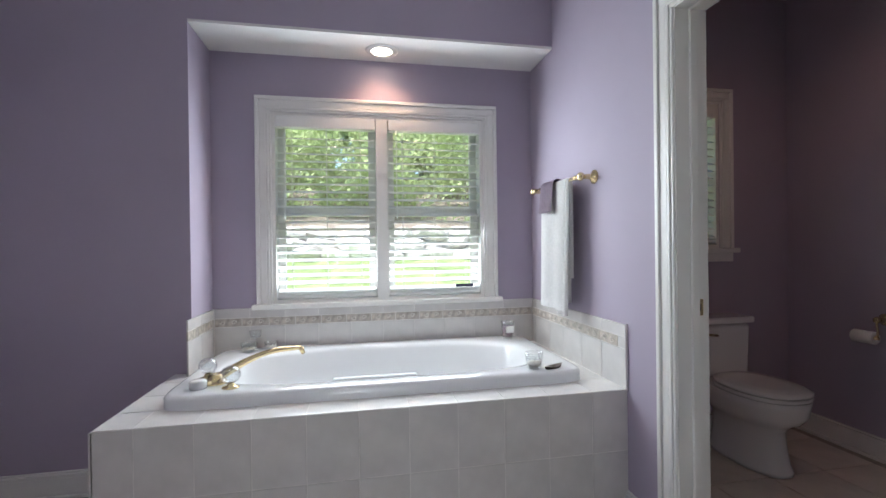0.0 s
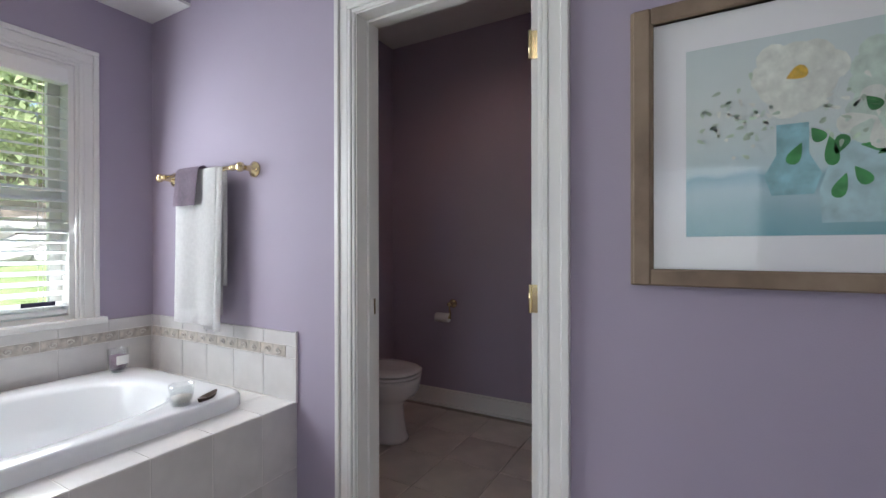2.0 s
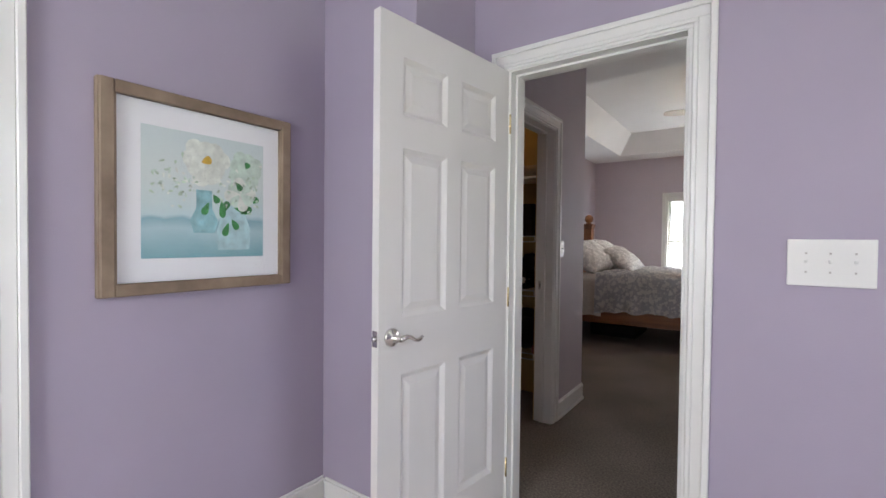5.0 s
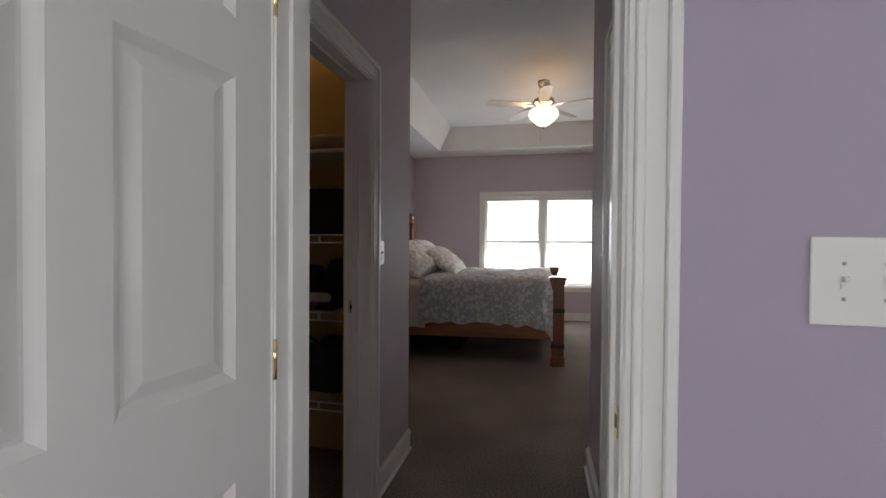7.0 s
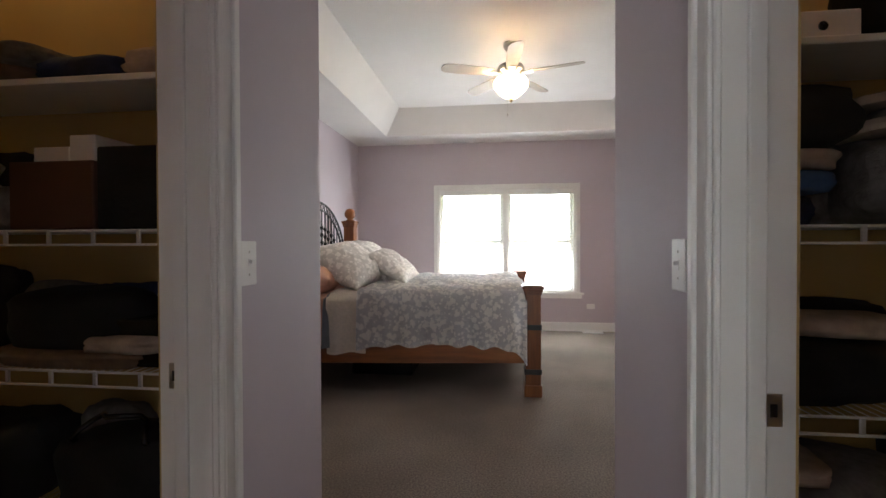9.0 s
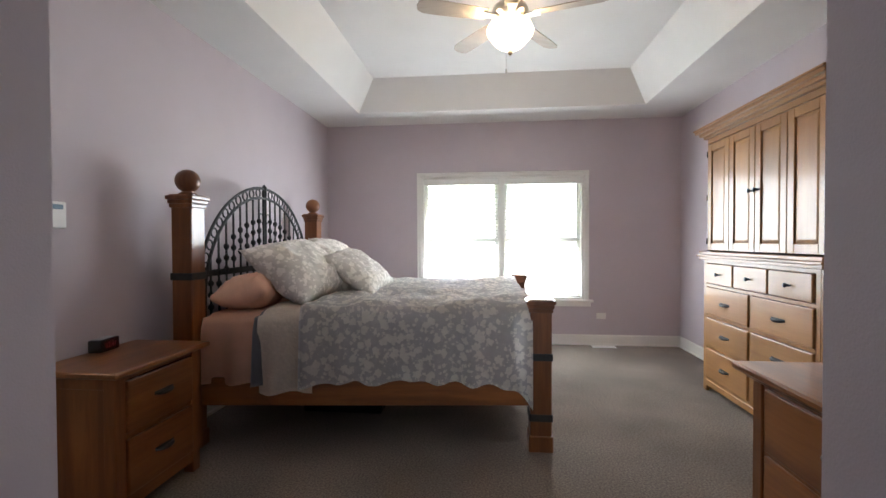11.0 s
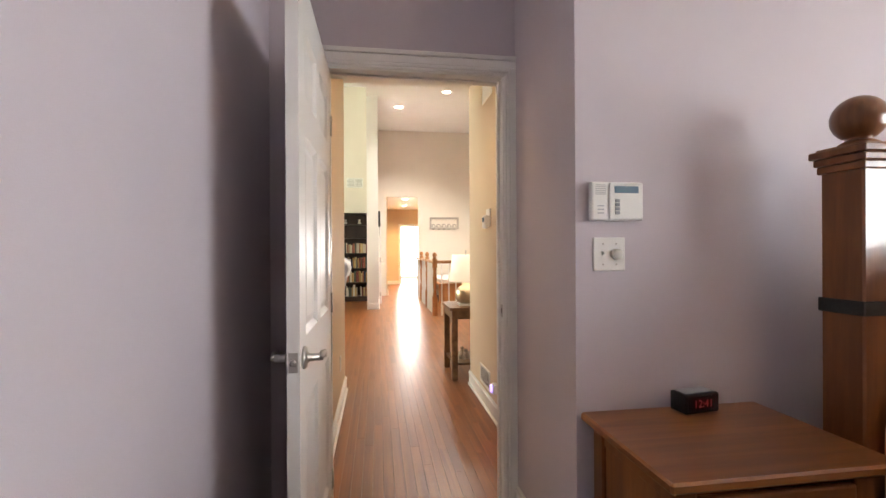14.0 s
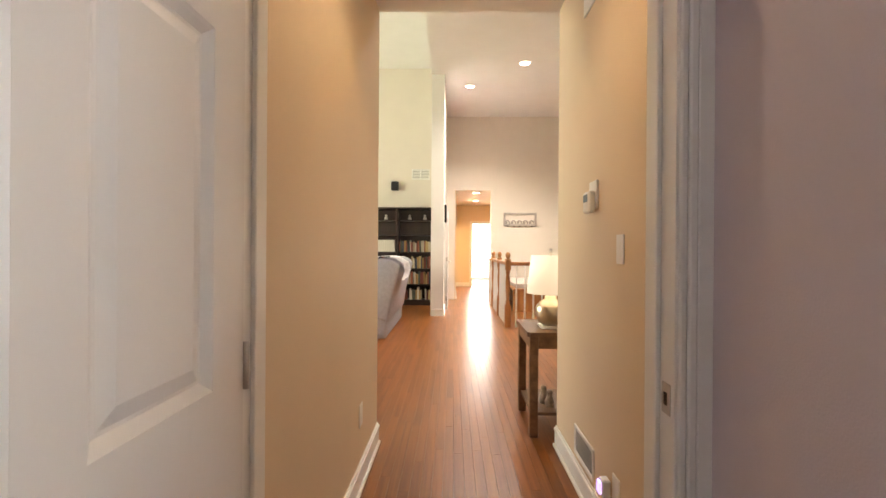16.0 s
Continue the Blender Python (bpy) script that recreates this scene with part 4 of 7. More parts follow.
for i in range(20):
    bm.faces.new((lo_[i], lo_[(i + 1) % 20], hi_[(i + 1) % 20], hi_[i]))
    bm.faces.new((hi_[i], hi_[(i + 1) % 20], ce))
bm.faces.new(lo_[::-1])
bmesh.ops.transform(bm, matrix=pose(1.055, 2.262, 0.616, 0, 0, 25), verts=bm.verts)
part("dish_body", bm, mat("brown_glaze", (0.07, 0.045, 0.03), 0.3, var=0.3, scale=60), t)


# ---- towel bars ----
def towel_bar(label, axis, plane, side, a, b, z):
    g = frame_of(axis, plane, side)
    t = thing("towel_bar", g((a + b) / 2, 0, z), label, "towel bar")
    bm = bmesh.new()
    tube(bm, [g(a, 0.075, z), g(b, 0.075, z)], 0.0085, 12)
    part("bar", bm, brass, t)
    for e, s in ((a, 1), (b, -1)):
        bm = bmesh.new()
        prof = ((0.0001, 0), (0.034, 0), (0.034, 0.006), (0.026, 0.012), (0.016, 0.018), (0.012, 0.03), (0.012, 0.06), (0.02, 0.066), (0.021, 0.078), (0.014, 0.088), (0.0001, 0.09))
        ang = {("x", -1): pose(*g(e, 0, z), 0, -90, 0), ("x", 1): pose(*g(e, 0, z), 0, 90, 0), ("y", -1): pose(*g(e, 0, z), 90, 0, 0), ("y", 1): pose(*g(e, 0, z), -90, 0, 0)}[(axis, side)]
        lathe(bm, prof, n=24, m=ang)
        for q in (0.035, 0.05):
            lathe(bm, ((0.0095, -0.006), (0.013, 0), (0.0095, 0.006)), n=14, m=pose(*g(e + s * q, 0.075, z), 90, 0, 0) if axis == "x" else pose(*g(e + s * q, 0.075, z), 0, 90, 0))
        part("rosette_post", bm, brass, t)
    return t


towel_bar("polished brass towel bar on the lavender wall", "x", 1.30, -1, 2.305, 2.90, 1.52)
towel_bar("polished brass towel bar in the toilet room", "x", 2.93, -1, 1.0, 1.49, 1.365)


def cloth(bm, path, u0, u1, n, waves, amp, thick, tofn):
    """A sheet hung along a path of (out, up) points, with soft folds across u."""
    rows = []
    for j, (o, z) in enumerate(path):
        f = j / (len(path) - 1)
        rows.append([bm.verts.new(tofn(u0 + (u1 - u0) * i / n, o + amp * math.sin(waves * i / n * math.pi * 2 + 0.6 * f) * (0.25 + 0.75 * abs(2 * f - 1)), z)) for i in range(n + 1)])
    for a, b in zip(rows, rows[1:]):
        for i in range(n):
            bm.faces.new((a[i], a[i + 1], b[i + 1], b[i])).smooth = True
    r = bmesh.ops.solidify(bm, geom=bm.faces[:], thickness=thick)


def hung_towel(name, label, y0, y1, front, back, material, out=0.075, amp=0.008, waves=1.6, r=0.014, thick=0.008):
    bm = bmesh.new()
    zt = 1.52
    path = [(out + r + 0.014 * (1 - k / 10), zt - front + front * k / 10 - 0.001) for k in range(10)]
    path += [(out + r * math.cos(a), zt + r * math.sin(a)) for a in (0.3, 1.0, 1.57, 2.2, 2.9)]
    path += [(out - r - 0.006 * k / 10, zt - back * k / 10) for k in range(1, 11)]
    cloth(bm, path, y0, y1, 22, waves, amp, thick, lambda u, o, z: (1.30 - o, u, z))
    ob = part(name, bm, material)
    return tagged(ob, label, "towel")


hung_towel("bath_towel", "white terry bath towel folded over the brass bar", 2.44, 2.74, 0.67, 0.63, towel_m)
hung_towel("hand_towel", "white terry towel hanging behind the folded bath towel", 2.40, 2.50, 0.69, 0.5, towel_m, amp=0.014, waves=1.1, thick=0.006, r=0.011)
hung_towel("wash_cloth", "mauve wash cloth draped over the bath towel", 2.55, 2.72, 0.15, 0.12, mauve_towel_m, r=0.028, amp=0.004, thick=0.006)

# ---- framed picture ----
pic = thing("framed_picture", (1.30, 0.455, 1.096), "flower print in white mat and weathered wood frame on lavender wall", "picture frame")
PY0, PY1, PZ0, PZ1 = 0.106, 0.799, 1.084, 1.788
bm = bmesh.new()
F = 0.042
for a, b in (((PY0, PZ0), (PY0 + F, PZ1)), ((PY1 - F, PZ0), (PY1, PZ1)), ((PY0 + F, PZ0), (PY1 - F, PZ0 + F)), ((PY0 + F, PZ1 - F), (PY1 - F, PZ1))):
    box(bm, (1.268, a[0], a[1]), (1.298, b[0], b[1]), 0.004)
    box(bm, (1.274, a[0] - 0.006 if b[0] - a[0] < 0.1 else a[0], a[1]), (1.299, b[0] + 0.006 if b[0] - a[0] < 0.1 else b[0], b[1]), 0.003)
part("picture_frame", bm, frame_wood, pic)
bm = bmesh.new()
box(bm, (1.290, PY0 + F, PZ0 + F), (1.296, PY1 - F, PZ1 - F))
part("mat_board", bm, mat("mat_board", (0.87, 0.87, 0.88), 0.9, var=0.01), pic)
AY0, AY1, AZ0, AZ1 = 0.226, 0.678, 1.207, 1.666
art_bg = bpy.data.materials.new("watercolour_ground")
art_bg.use_nodes = True
nt = art_bg.node_tree
tc, sp, ra, nz, ad = (nt.nodes.new(k) for k in ("ShaderNodeTexCoord", "ShaderNodeSeparateXYZ", "ShaderNodeValToRGB", "ShaderNodeTexNoise", "ShaderNodeMath"))
nt.links.new(tc.outputs["Generated"], sp.inputs[0])
nz.inputs["Scale"].default_value = 3.5
nt.links.new(tc.outputs["Generated"], nz.inputs[0])
ad.operation = "MULTIPLY_ADD"
ad.inputs[1].default_value = 0.16
nt.links.new(nz.outputs[0], ad.inputs[0])
nt.links.new(sp.outputs["Z"], ad.inputs[2])
nt.links.new(ad.outputs[0], ra.inputs[0])
e = ra.color_ramp.elements
e[0].position, e[0].color = 0.06, (0.20, 0.42, 0.47, 1)
e[1].position, e[1].color = 1.0, (0.62, 0.70, 0.69, 1)
for pos, col in ((0.30, (0.45, 0.61, 0.64, 1)), (0.385, (0.29, 0.48, 0.54, 1)), (0.42, (0.56, 0.69, 0.70, 1)), (0.7, (0.67, 0.73, 0.70, 1))):
    q = e.new(pos)
    q.color = col
nt.links.new(ra.outputs[0], nt.nodes["Principled BSDF"].inputs["Base Color"])
nt.nodes["Principled BSDF"].inputs["Roughness"].default_value = 0.7
bm = bmesh.new()
box(bm, (1.2885, AY0, AZ0), (1.2899, AY1, AZ1))
art = part("art_print", bm, art_bg, pic, "blue-green watercolour of white flowers in glass jars")


def at_art(u, v, lift=0.0):
    """A spot on the print: u to the right, v up, both from 0 to 1."""
    return (1.2883 - lift, AY1 - u * (AY1 - AY0), AZ0 + v * (AZ1 - AZ0))


def blot(name, outline, material, lift=0.0):
    bm = bmesh.new()
    top_ = [bm.verts.new(at_art(u, v, 0.0003 + lift)) for u, v in outline]
    bot_ = [bm.verts.new(at_art(u, v, -0.0002)) for u, v in outline]
    bm.faces.new(top_)
    for i in range(len(outline)):
        bm.faces.new((top_[i], top_[(i + 1) % len(outline)], bot_[(i + 1) % len(outline)], bot_[i]))
    part(name, bm, material, art)


def petal(u, v, ang, length, wide):
    c, s = math.cos(ang), math.sin(ang)
    out = []
    for k in range(14):
        a = 2 * math.pi * k / 14
        p, q = length * (0.5 + 0.5 * math.cos(a)), wide * math.sin(a) * (0.6 + 0.4 * math.cos(a))
        out.append((u + p * c - q * s, v + p * s + q * c))
    return out


white_petal = mat("print_white_petal", (0.72, 0.75, 0.68), 0.7, var=0.14, scale=40, per_object=0.06)
cream_petal = mat("print_cream_petal", (0.58, 0.69, 0.60), 0.7, var=0.14, scale=40, per_object=0.08)
leaf_green = mat("print_leaf_green", (0.07, 0.28, 0.09), 0.7, var=0.3, scale=40, per_object=0.25)
pollen = mat("print_pollen", (0.62, 0.40, 0.06), 0.7, var=0.3, scale=90)
jar_blue = mat("print_jar_blue", (0.30, 0.53, 0.57), 0.7, var=0.25, scale=25)
jar_pale = mat("print_jar_pale", (0.46, 0.64, 0.66), 0.7, var=0.2, scale=25)
blot("painted_jar", [(0.38, 0.20), (0.55, 0.20), (0.58, 0.30), (0.53, 0.40), (0.53, 0.55), (0.40, 0.55), (0.40, 0.40), (0.35, 0.30)], jar_blue)
blot("painted_jar", [(0.58, 0.06), (0.86, 0.06), (0.88, 0.22), (0.83, 0.35), (0.82, 0.44), (0.62, 0.44), (0.61, 0.35), (0.57, 0.22)], jar_pale, 0.0003)
for k in range(9):
    blot("painted_petal", petal(0.48, 0.78, k * 0.7 + 0.2, 0.21 - 0.02 * (k % 3), 0.10), white_petal, 0.0004 + 0.00004 * k)
for k in range(8):
    blot("painted_petal", petal(0.83, 0.76, k * 0.8 + 0.5, 0.17 - 0.02 * (k % 2), 0.085), cream_petal, 0.0004 + 0.00004 * k)
for k in range(8):
    blot("painted_petal", petal(0.78, 0.54, k * 0.8 + 0.1, 0.15 - 0.02 * (k % 2), 0.07), (white_petal, cream_petal)[k % 2], 0.0006 + 0.00004 * k)
blot("painted_centre", petal(0.44, 0.775, 0.4, 0.09, 0.05), pollen, 0.0009)
for u, v, a, L in ((0.50, 0.45, -2.0, 0.11), (0.61, 0.48, -1.5, 0.15), (0.72, 0.42, -0.2, 0.15), (0.78, 0.37, 0.5, 0.12), (0.70, 0.32, -1.0, 0.10), (0.67, 0.29, -1.9, 0.12), (0.83, 0.77, 1.2, 0.06), (0.74, 0.64, -0.9, 0.08), (0.54, 0.52, -1.0, 0.08), (0.9, 0.47, 0.9, 0.07), (0.63, 0.38, 1.2, 0.10)):
    blot("painted_leaf", petal(u, v, a, L, 0.042), leaf_green, 0.0008)
rs = random.Random(4)
pale_leaf = mat("print_pale_leaf", (0.50, 0.62, 0.48), 0.7, var=0.2, scale=40, per_object=0.25)
for k in range(110):
    u, v = (rs.uniform(0.08, 0.40), rs.gauss(0.62, 0.07)) if k % 2 else (rs.uniform(0.58, 0.97), rs.gauss(0.60, 0.09))
    blot("painted_sprig", petal(u, min(0.93, v), rs.uniform(0, 6.3), rs.uniform(0.018, 0.045), 0.013), rs.choice((white_petal, cream_petal, pale_leaf, pale_leaf)), 0.0010)
bm = bmesh.new()
box(bm, (1.2825, PY0 + F - 0.002, PZ0 + F - 0.002), (1.2845, PY1 - F + 0.002, PZ1 - F + 0.002))
gl = part("glazing", bm, picture_glass, pic, "clear picture glass")
gl.visible_shadow = False


# ---- plates, switches ----
def plate(name, label, axis, plane, side, u, z, w, h, toggles, category="light switch", rocker=False, gap=0.046):
    g = frame_of(axis, plane, side)
    t = thing(name, g(u, 0, z), label, category)
    bm = bmesh.new()
    box(bm, g(u - w / 2, 0, z - h / 2), g(u + w / 2, 0.006, z + h / 2), 0.003, segs=2)
    part("cover_plate", bm, plate_white, t)
    for k in range(toggles):
        c = u + (k - (toggles - 1) / 2) * gap
        bm = bmesh.new()
        if rocker:
            box(bm, g(c - 0.017, 0.005, z - 0.033), g(c + 0.017, 0.008, z + 0.033), 0.001)
        else:
            box(bm, g(c - 0.005, 0.005, z - 0.012), g(c + 0.005, 0.0075, z + 0.012))
            box(bm, g(c - 0.004, 0.006, z - 0.001), g(c + 0.004, 0.017, z + 0.009), 0.0015)
        part("toggle", bm, plate_white, t)
        for dz in (-0.03, 0.03):
            bm = bmesh.new()
            box(bm, g(c - 0.003, 0.0055, z + dz - 0.003), g(c + 0.003, 0.007, z + dz + 0.003), 0.001)
            part("screw", bm, nickel, t)
    return t


plate("switch_bank", "white three-gang toggle switch plate beside the bathroom doorway", "y", -0.555, 1, -0.597, 1.221, 0.217, 0.150, 3, gap=0.060)
plate("switch_plate", "white single toggle switch plate beside the closet doorway", "x", 0.757, -1, -1.80, 1.225, 0.075, 0.118, 1)
plate("switch_plate", "white single toggle switch plate beside the closet doorway", "x", -0.314, 1, -1.745, 1.225, 0.075, 0.118, 1)

# ---- toilet room ----
TX, TY = 2.275, 2.74
toilet = thing("toilet", (TX, 2.35, 0), "white two-piece toilet with closed lid on tile floor", "toilet")
bm = bmesh.new()
prev = None
for w, y0, y1, z in ((0.118, 2.185, 2.66, 0.0), (0.118, 2.185, 2.66, 0.02), (0.108, 2.20, 2.64, 0.05), (0.098, 2.215, 2.63, 0.14), (0.100, 2.22, 2.63, 0.215), (0.120, 2.20, 2.64, 0.245), (0.158, 2.15, 2.66, 0.275), (0.175, 2.125, 2.66, 0.31), (0.182, 2.115, 2.66, 0.36), (0.184, 2.11, 2.66, 0.395)):
    cur = [bm.verts.new((x, y, z)) for x, y in ring_of(TX, (y0 + y1) / 2, w, (y1 - y0) / 2, 2.4, 40)]
    if prev:
        for i in range(40):
            bm.faces.new((prev[i], prev[(i + 1) % 40], cur[(i + 1) % 40], cur[i])).smooth = True
    else:
        bm.faces.new(cur[::-1])
    prev = cur
bm.faces.new(prev)
part("bowl", bm, porcelain, toilet)


def slab_of(name, rings, parent, material):
    bm = bmesh.new()
    prev = None
    for rx, ry, cy, z in rings:
        cur = [bm.verts.new((x, y, z)) for x, y in ring_of(TX, cy, rx, ry, 2.3, 40)]
        if prev:
            for i in range(40):
                bm.faces.new((prev[i], prev[(i + 1) % 40], cur[(i + 1) % 40], cur[i])).smooth = True
        else:
            bm.faces.new(cur[::-1])
        prev = cur
    bm.faces.new(prev)
    return part(name, bm, material, parent)


slab_of("seat", ((0.182, 0.228, 2.34, 0.397), (0.187, 0.233, 2.34, 0.403), (0.187, 0.233, 2.34, 0.412), (0.182, 0.228, 2.34, 0.417)), toilet, porcelain)
slab_of("lid", ((0.182, 0.228, 2.338, 0.4215), (0.187, 0.233, 2.338, 0.426), (0.185, 0.231, 2.338, 0.436), (0.162, 0.208, 2.338, 0.444), (0.10, 0.15, 2.338, 0.447)), toilet, porcelain)
bm = bmesh.new()
vs = box(bm, (TX - 0.19, 2.575, 0.40), (TX + 0.19, 2.745, 0.712), 0.025, segs=3)
for v in bm.verts:
    v.co.x = TX + (v.co.x - TX) * (0.90 + 0.10 * (v.co.z - 0.40) / 0.315)
part("tank", bm, porcelain, toilet)
bm = bmesh.new()
box(bm, (TX - 0.205, 2.562, 0.714), (TX + 0.205, 2.75, 0.752), 0.012, segs=3)
part("tank_lid", bm, porcelain, toilet)
bm = bmesh.new()
lathe(bm, ((0.016, 0), (0.016, 0.012), (0.008, 0.016)), n=14, m=pose(TX - 0.14, 2.573, 0.66, 90, 0, 0))
tube(bm, [(TX - 0.14, 2.56, 0.66), (TX - 0.06, 2.556, 0.652)], [0.006, 0.008], 8)
part("flush_handle", bm, brass, toilet)

holder = thing("toilet_paper_holder", (2.930, 2.205, 0.77), "polished brass paper holder with a white paper roll", "paper holder")
bm = bmesh.new()
lathe(bm, ((0.0001, 0), (0.032, 0), (0.032, 0.006), (0.02, 0.014), (0.012, 0.022), (0.011, 0.05), (0.018, 0.058), (0.014, 0.07), (0.0001, 0.072)), n=22, m=pose(2.930, 2.205, 0.77, 0, -90, 0))
tube(bm, [(2.865, 2.205, 0.77), (2.860, 2.198, 0.735), (2.855, 2.190, 0.70), (2.850, 2.190, 0.68)], 0.006, 8)
part("bracket", bm, brass, holder)
bm = bmesh.new()
tube(bm, [(2.850, 2.183, 0.675), (2.850, 2.320, 0.675)], 0.008, 10)
part("spindle", bm, brass, holder)
bm = bmesh.new()
lathe(bm, ((0.016, -0.052), (0.032, -0.052), (0.034, -0.05), (0.034, 0.05), (0.032, 0.052), (0.016, 0.052), (0.016, -0.052)), n=28, m=pose(2.850, 2.250, 0.675, 90, 0, 0))
part("paper_roll", bm, paper_white, holder)

# ---- outdoors behind the bath ----
grass_m = mat("lawn_grass", (0.23, 0.30, 0.13), 0.95, var=0.3, scale=4, bump=1.0, bump_scale=60, spec=0.1, stain=0.15)
mulch_m = mat("mulch_bank", (0.20, 0.165, 0.135), 0.95, var=0.4, scale=8, bump=1.0, bump_scale=30)
stone_m = mat("pale_fieldstone", (0.55, 0.52, 0.49), 0.85, var=0.25, scale=5, bump=0.7, bump_scale=18, per_object=0.22)
leaf_m = mat("shrub_leaves", (0.25, 0.31, 0.16), 0.6, var=0.5, scale=2.5)
nt = leaf_m.node_tree
tl, mx = (nt.nodes.new(k) for k in ("ShaderNodeBsdfTranslucent", "ShaderNodeMixShader"))
tl.inputs[0].default_value = (0.62, 0.70, 0.40, 1)
mx.inputs[0].default_value = 0.6
nt.links.new(nt.nodes["Principled BSDF"].outputs[0], mx.inputs[1])
nt.links.new(tl.outputs[0], mx.inputs[2])
nt.links.new(mx.outputs[0], nt.nodes["Material Output"].inputs[0])
bm = bmesh.new()
prof = ((3.24, -0.15), (4.0, -0.1), (6.5, 0.25), (9.6, 0.92), (10.3, 1.0))
prev = None
for y, z in prof:
    cur = [bm.verts.new((x, y, z + 0.03 * noise.noise((x * 0.6, y, 0)))) for x in np.linspace(-14, 16, 31)]
    if prev:
        for i in range(30):
            bm.faces.new((prev[i], prev[i + 1], cur[i + 1], cur[i])).smooth = True
    prev = cur
tagged(part("ground_lawn", bm, grass_m), "sunlit mown lawn rising to a stone wall", "lawn", kind="structure")
bm = bmesh.new()
prev = None
for y, z in ((10.2, 1.55), (10.9, 1.75), (13, 2.5), (20, 4.5), (60, 9)):
    cur = [bm.verts.new((x, y, z)) for x in np.linspace(-30, 32, 20)]
    if prev:
        for i in range(19):
            bm.faces.new((prev[i], prev[i + 1], cur[i + 1], cur[i])).smooth = True
    prev = cur
tagged(part("ground_bank", bm, mulch_m), "brown mulched bank above the stone wall", "bank", kind="structure")
tagged(boxes("ground", [((-400, -400, -0.9), (400, 400, -0.4))], grass_m), "green ground round the house", "ground", kind="structure")
stone_wall = thing("boulder_wall", (0, 10, 0.95), "dry-laid pale boulder retaining wall along the lawn", "stone wall", kind="structure")
stones = []
for k in range(7):
    bm = bmesh.new()
    bmesh.ops.create_icosphere(bm, subdivisions=2, radius=1.0)
    for v in bm.verts:
        v.co *= 1 + 0.22 * noise.noise(v.co * 1.1 + Vector((k * 7, 0, 0)))
        v.co = Vector([math.copysign(abs(q) ** 0.8, q) for q in v.co])
    stones.append(mesh_of("boulder", bm, stone_m))
rs = random.Random(11)
for row in range(3):
    x = -7.0 + rs.uniform(0, 0.3)
    while x < 8.5:
        w = rs.uniform(0.22, 0.42)
        x += w
        m = pose(x, 9.95 + 0.16 * row + rs.uniform(-0.05, 0.05), 1.02 + 0.235 * row + rs.uniform(-0.03, 0.03), rs.uniform(-15, 15), rs.uniform(-15, 15), rs.uniform(0, 360))
        piece("boulder", rs.choice(stones), m @ Matrix.Diagonal((w * 1.1, w * 1.05, rs.uniform(0.14, 0.2), 1)), stone_wall)
        x += w * 0.85


def shrubs(name, label, x0, x1, y0, y1, zf, h, count, size, seed, n_clump=60, spread=1.0):
    r = np.random.RandomState(seed)
    cx, cy = r.uniform(x0, x1, n_clump), r.uniform(y0, y1, n_clump)
    cz = zf + (cy - y0) * 0.35 + r.uniform(0.2, h, n_clump)
    k = r.randint(0, n_clump, count)
    d = r.normal(0, 1, (count, 3))
    d /= np.linalg.norm(d, axis=1)[:, None]
    rad = spread * r.uniform(0.3, 1.0, count) ** 0.5 * r.uniform(0.5, 1.1, n_clump)[k]
    p = np.stack([cx[k], cy[k], cz[k]], 1) + d * rad[:, None] * (1.0, 0.8, 0.8)
    a = r.normal(0, 1, (count, 3))
    a /= np.linalg.norm(a, axis=1)[:, None]
    b = np.cross(a, r.normal(0, 1, (count, 3)))
    b /= np.linalg.norm(b, axis=1)[:, None]
    s = r.uniform(0.6, 1.3, count)[:, None] * size
    v = np.concatenate([p - a * s, p + b * s * 0.5, p + a * s, p - b * s * 0.5], 1).reshape(-1, 3)
    me = bpy.data.meshes.new(name)
    me.from_pydata(v.tolist(), [], np.arange(count * 4).reshape(-1, 4).tolist())
    me.materials.append(leaf_m)
    ob = new(name, me)
    return tagged(ob, label, "shrubs", kind="stuff")


shrubs("shrubbery", "dense green shrubs and trees on the bank", -8, 11, 11.0, 14.0, 1.9, 2.4, 26000, 0.085, 3, 80)
shrubs("far_woods", "green woodland behind the bank", -14, 18, 15, 20, 2.0, 10.0, 84000, 0.22, 5, 190, 1.7)

# bright overcast distance outside the bedroom
tagged(boxes("backdrop_sky", [((-14, -16.1, -0.4), (14, -16, 9))], glow("hazy_bright_distance", (1.0, 1.0, 1.0), 1.03)), "bright hazy distance outside the bedroom window", "backdrop", kind="structure")
tagged(boxes("backdrop_far", [((27, -12, -0.4), (27.1, 4, 8))], bpy.data.materials["hazy_bright_distance"]), "bright hazy distance outside the far room", "backdrop", kind="structure")

# ---- bed ----
def bw(u, v, z):
    """A spot on the bed: u from the headboard towards the foot, v towards the closet side."""
    return (1.96 - u, -5.255 + v - 0.092 * u, z)


HW, FOOT = 0.985, 2.17
bed = thing("bed", bw(1.1, 0, 0), "wooden four-post bed with arched black iron headboard grille", "bed")


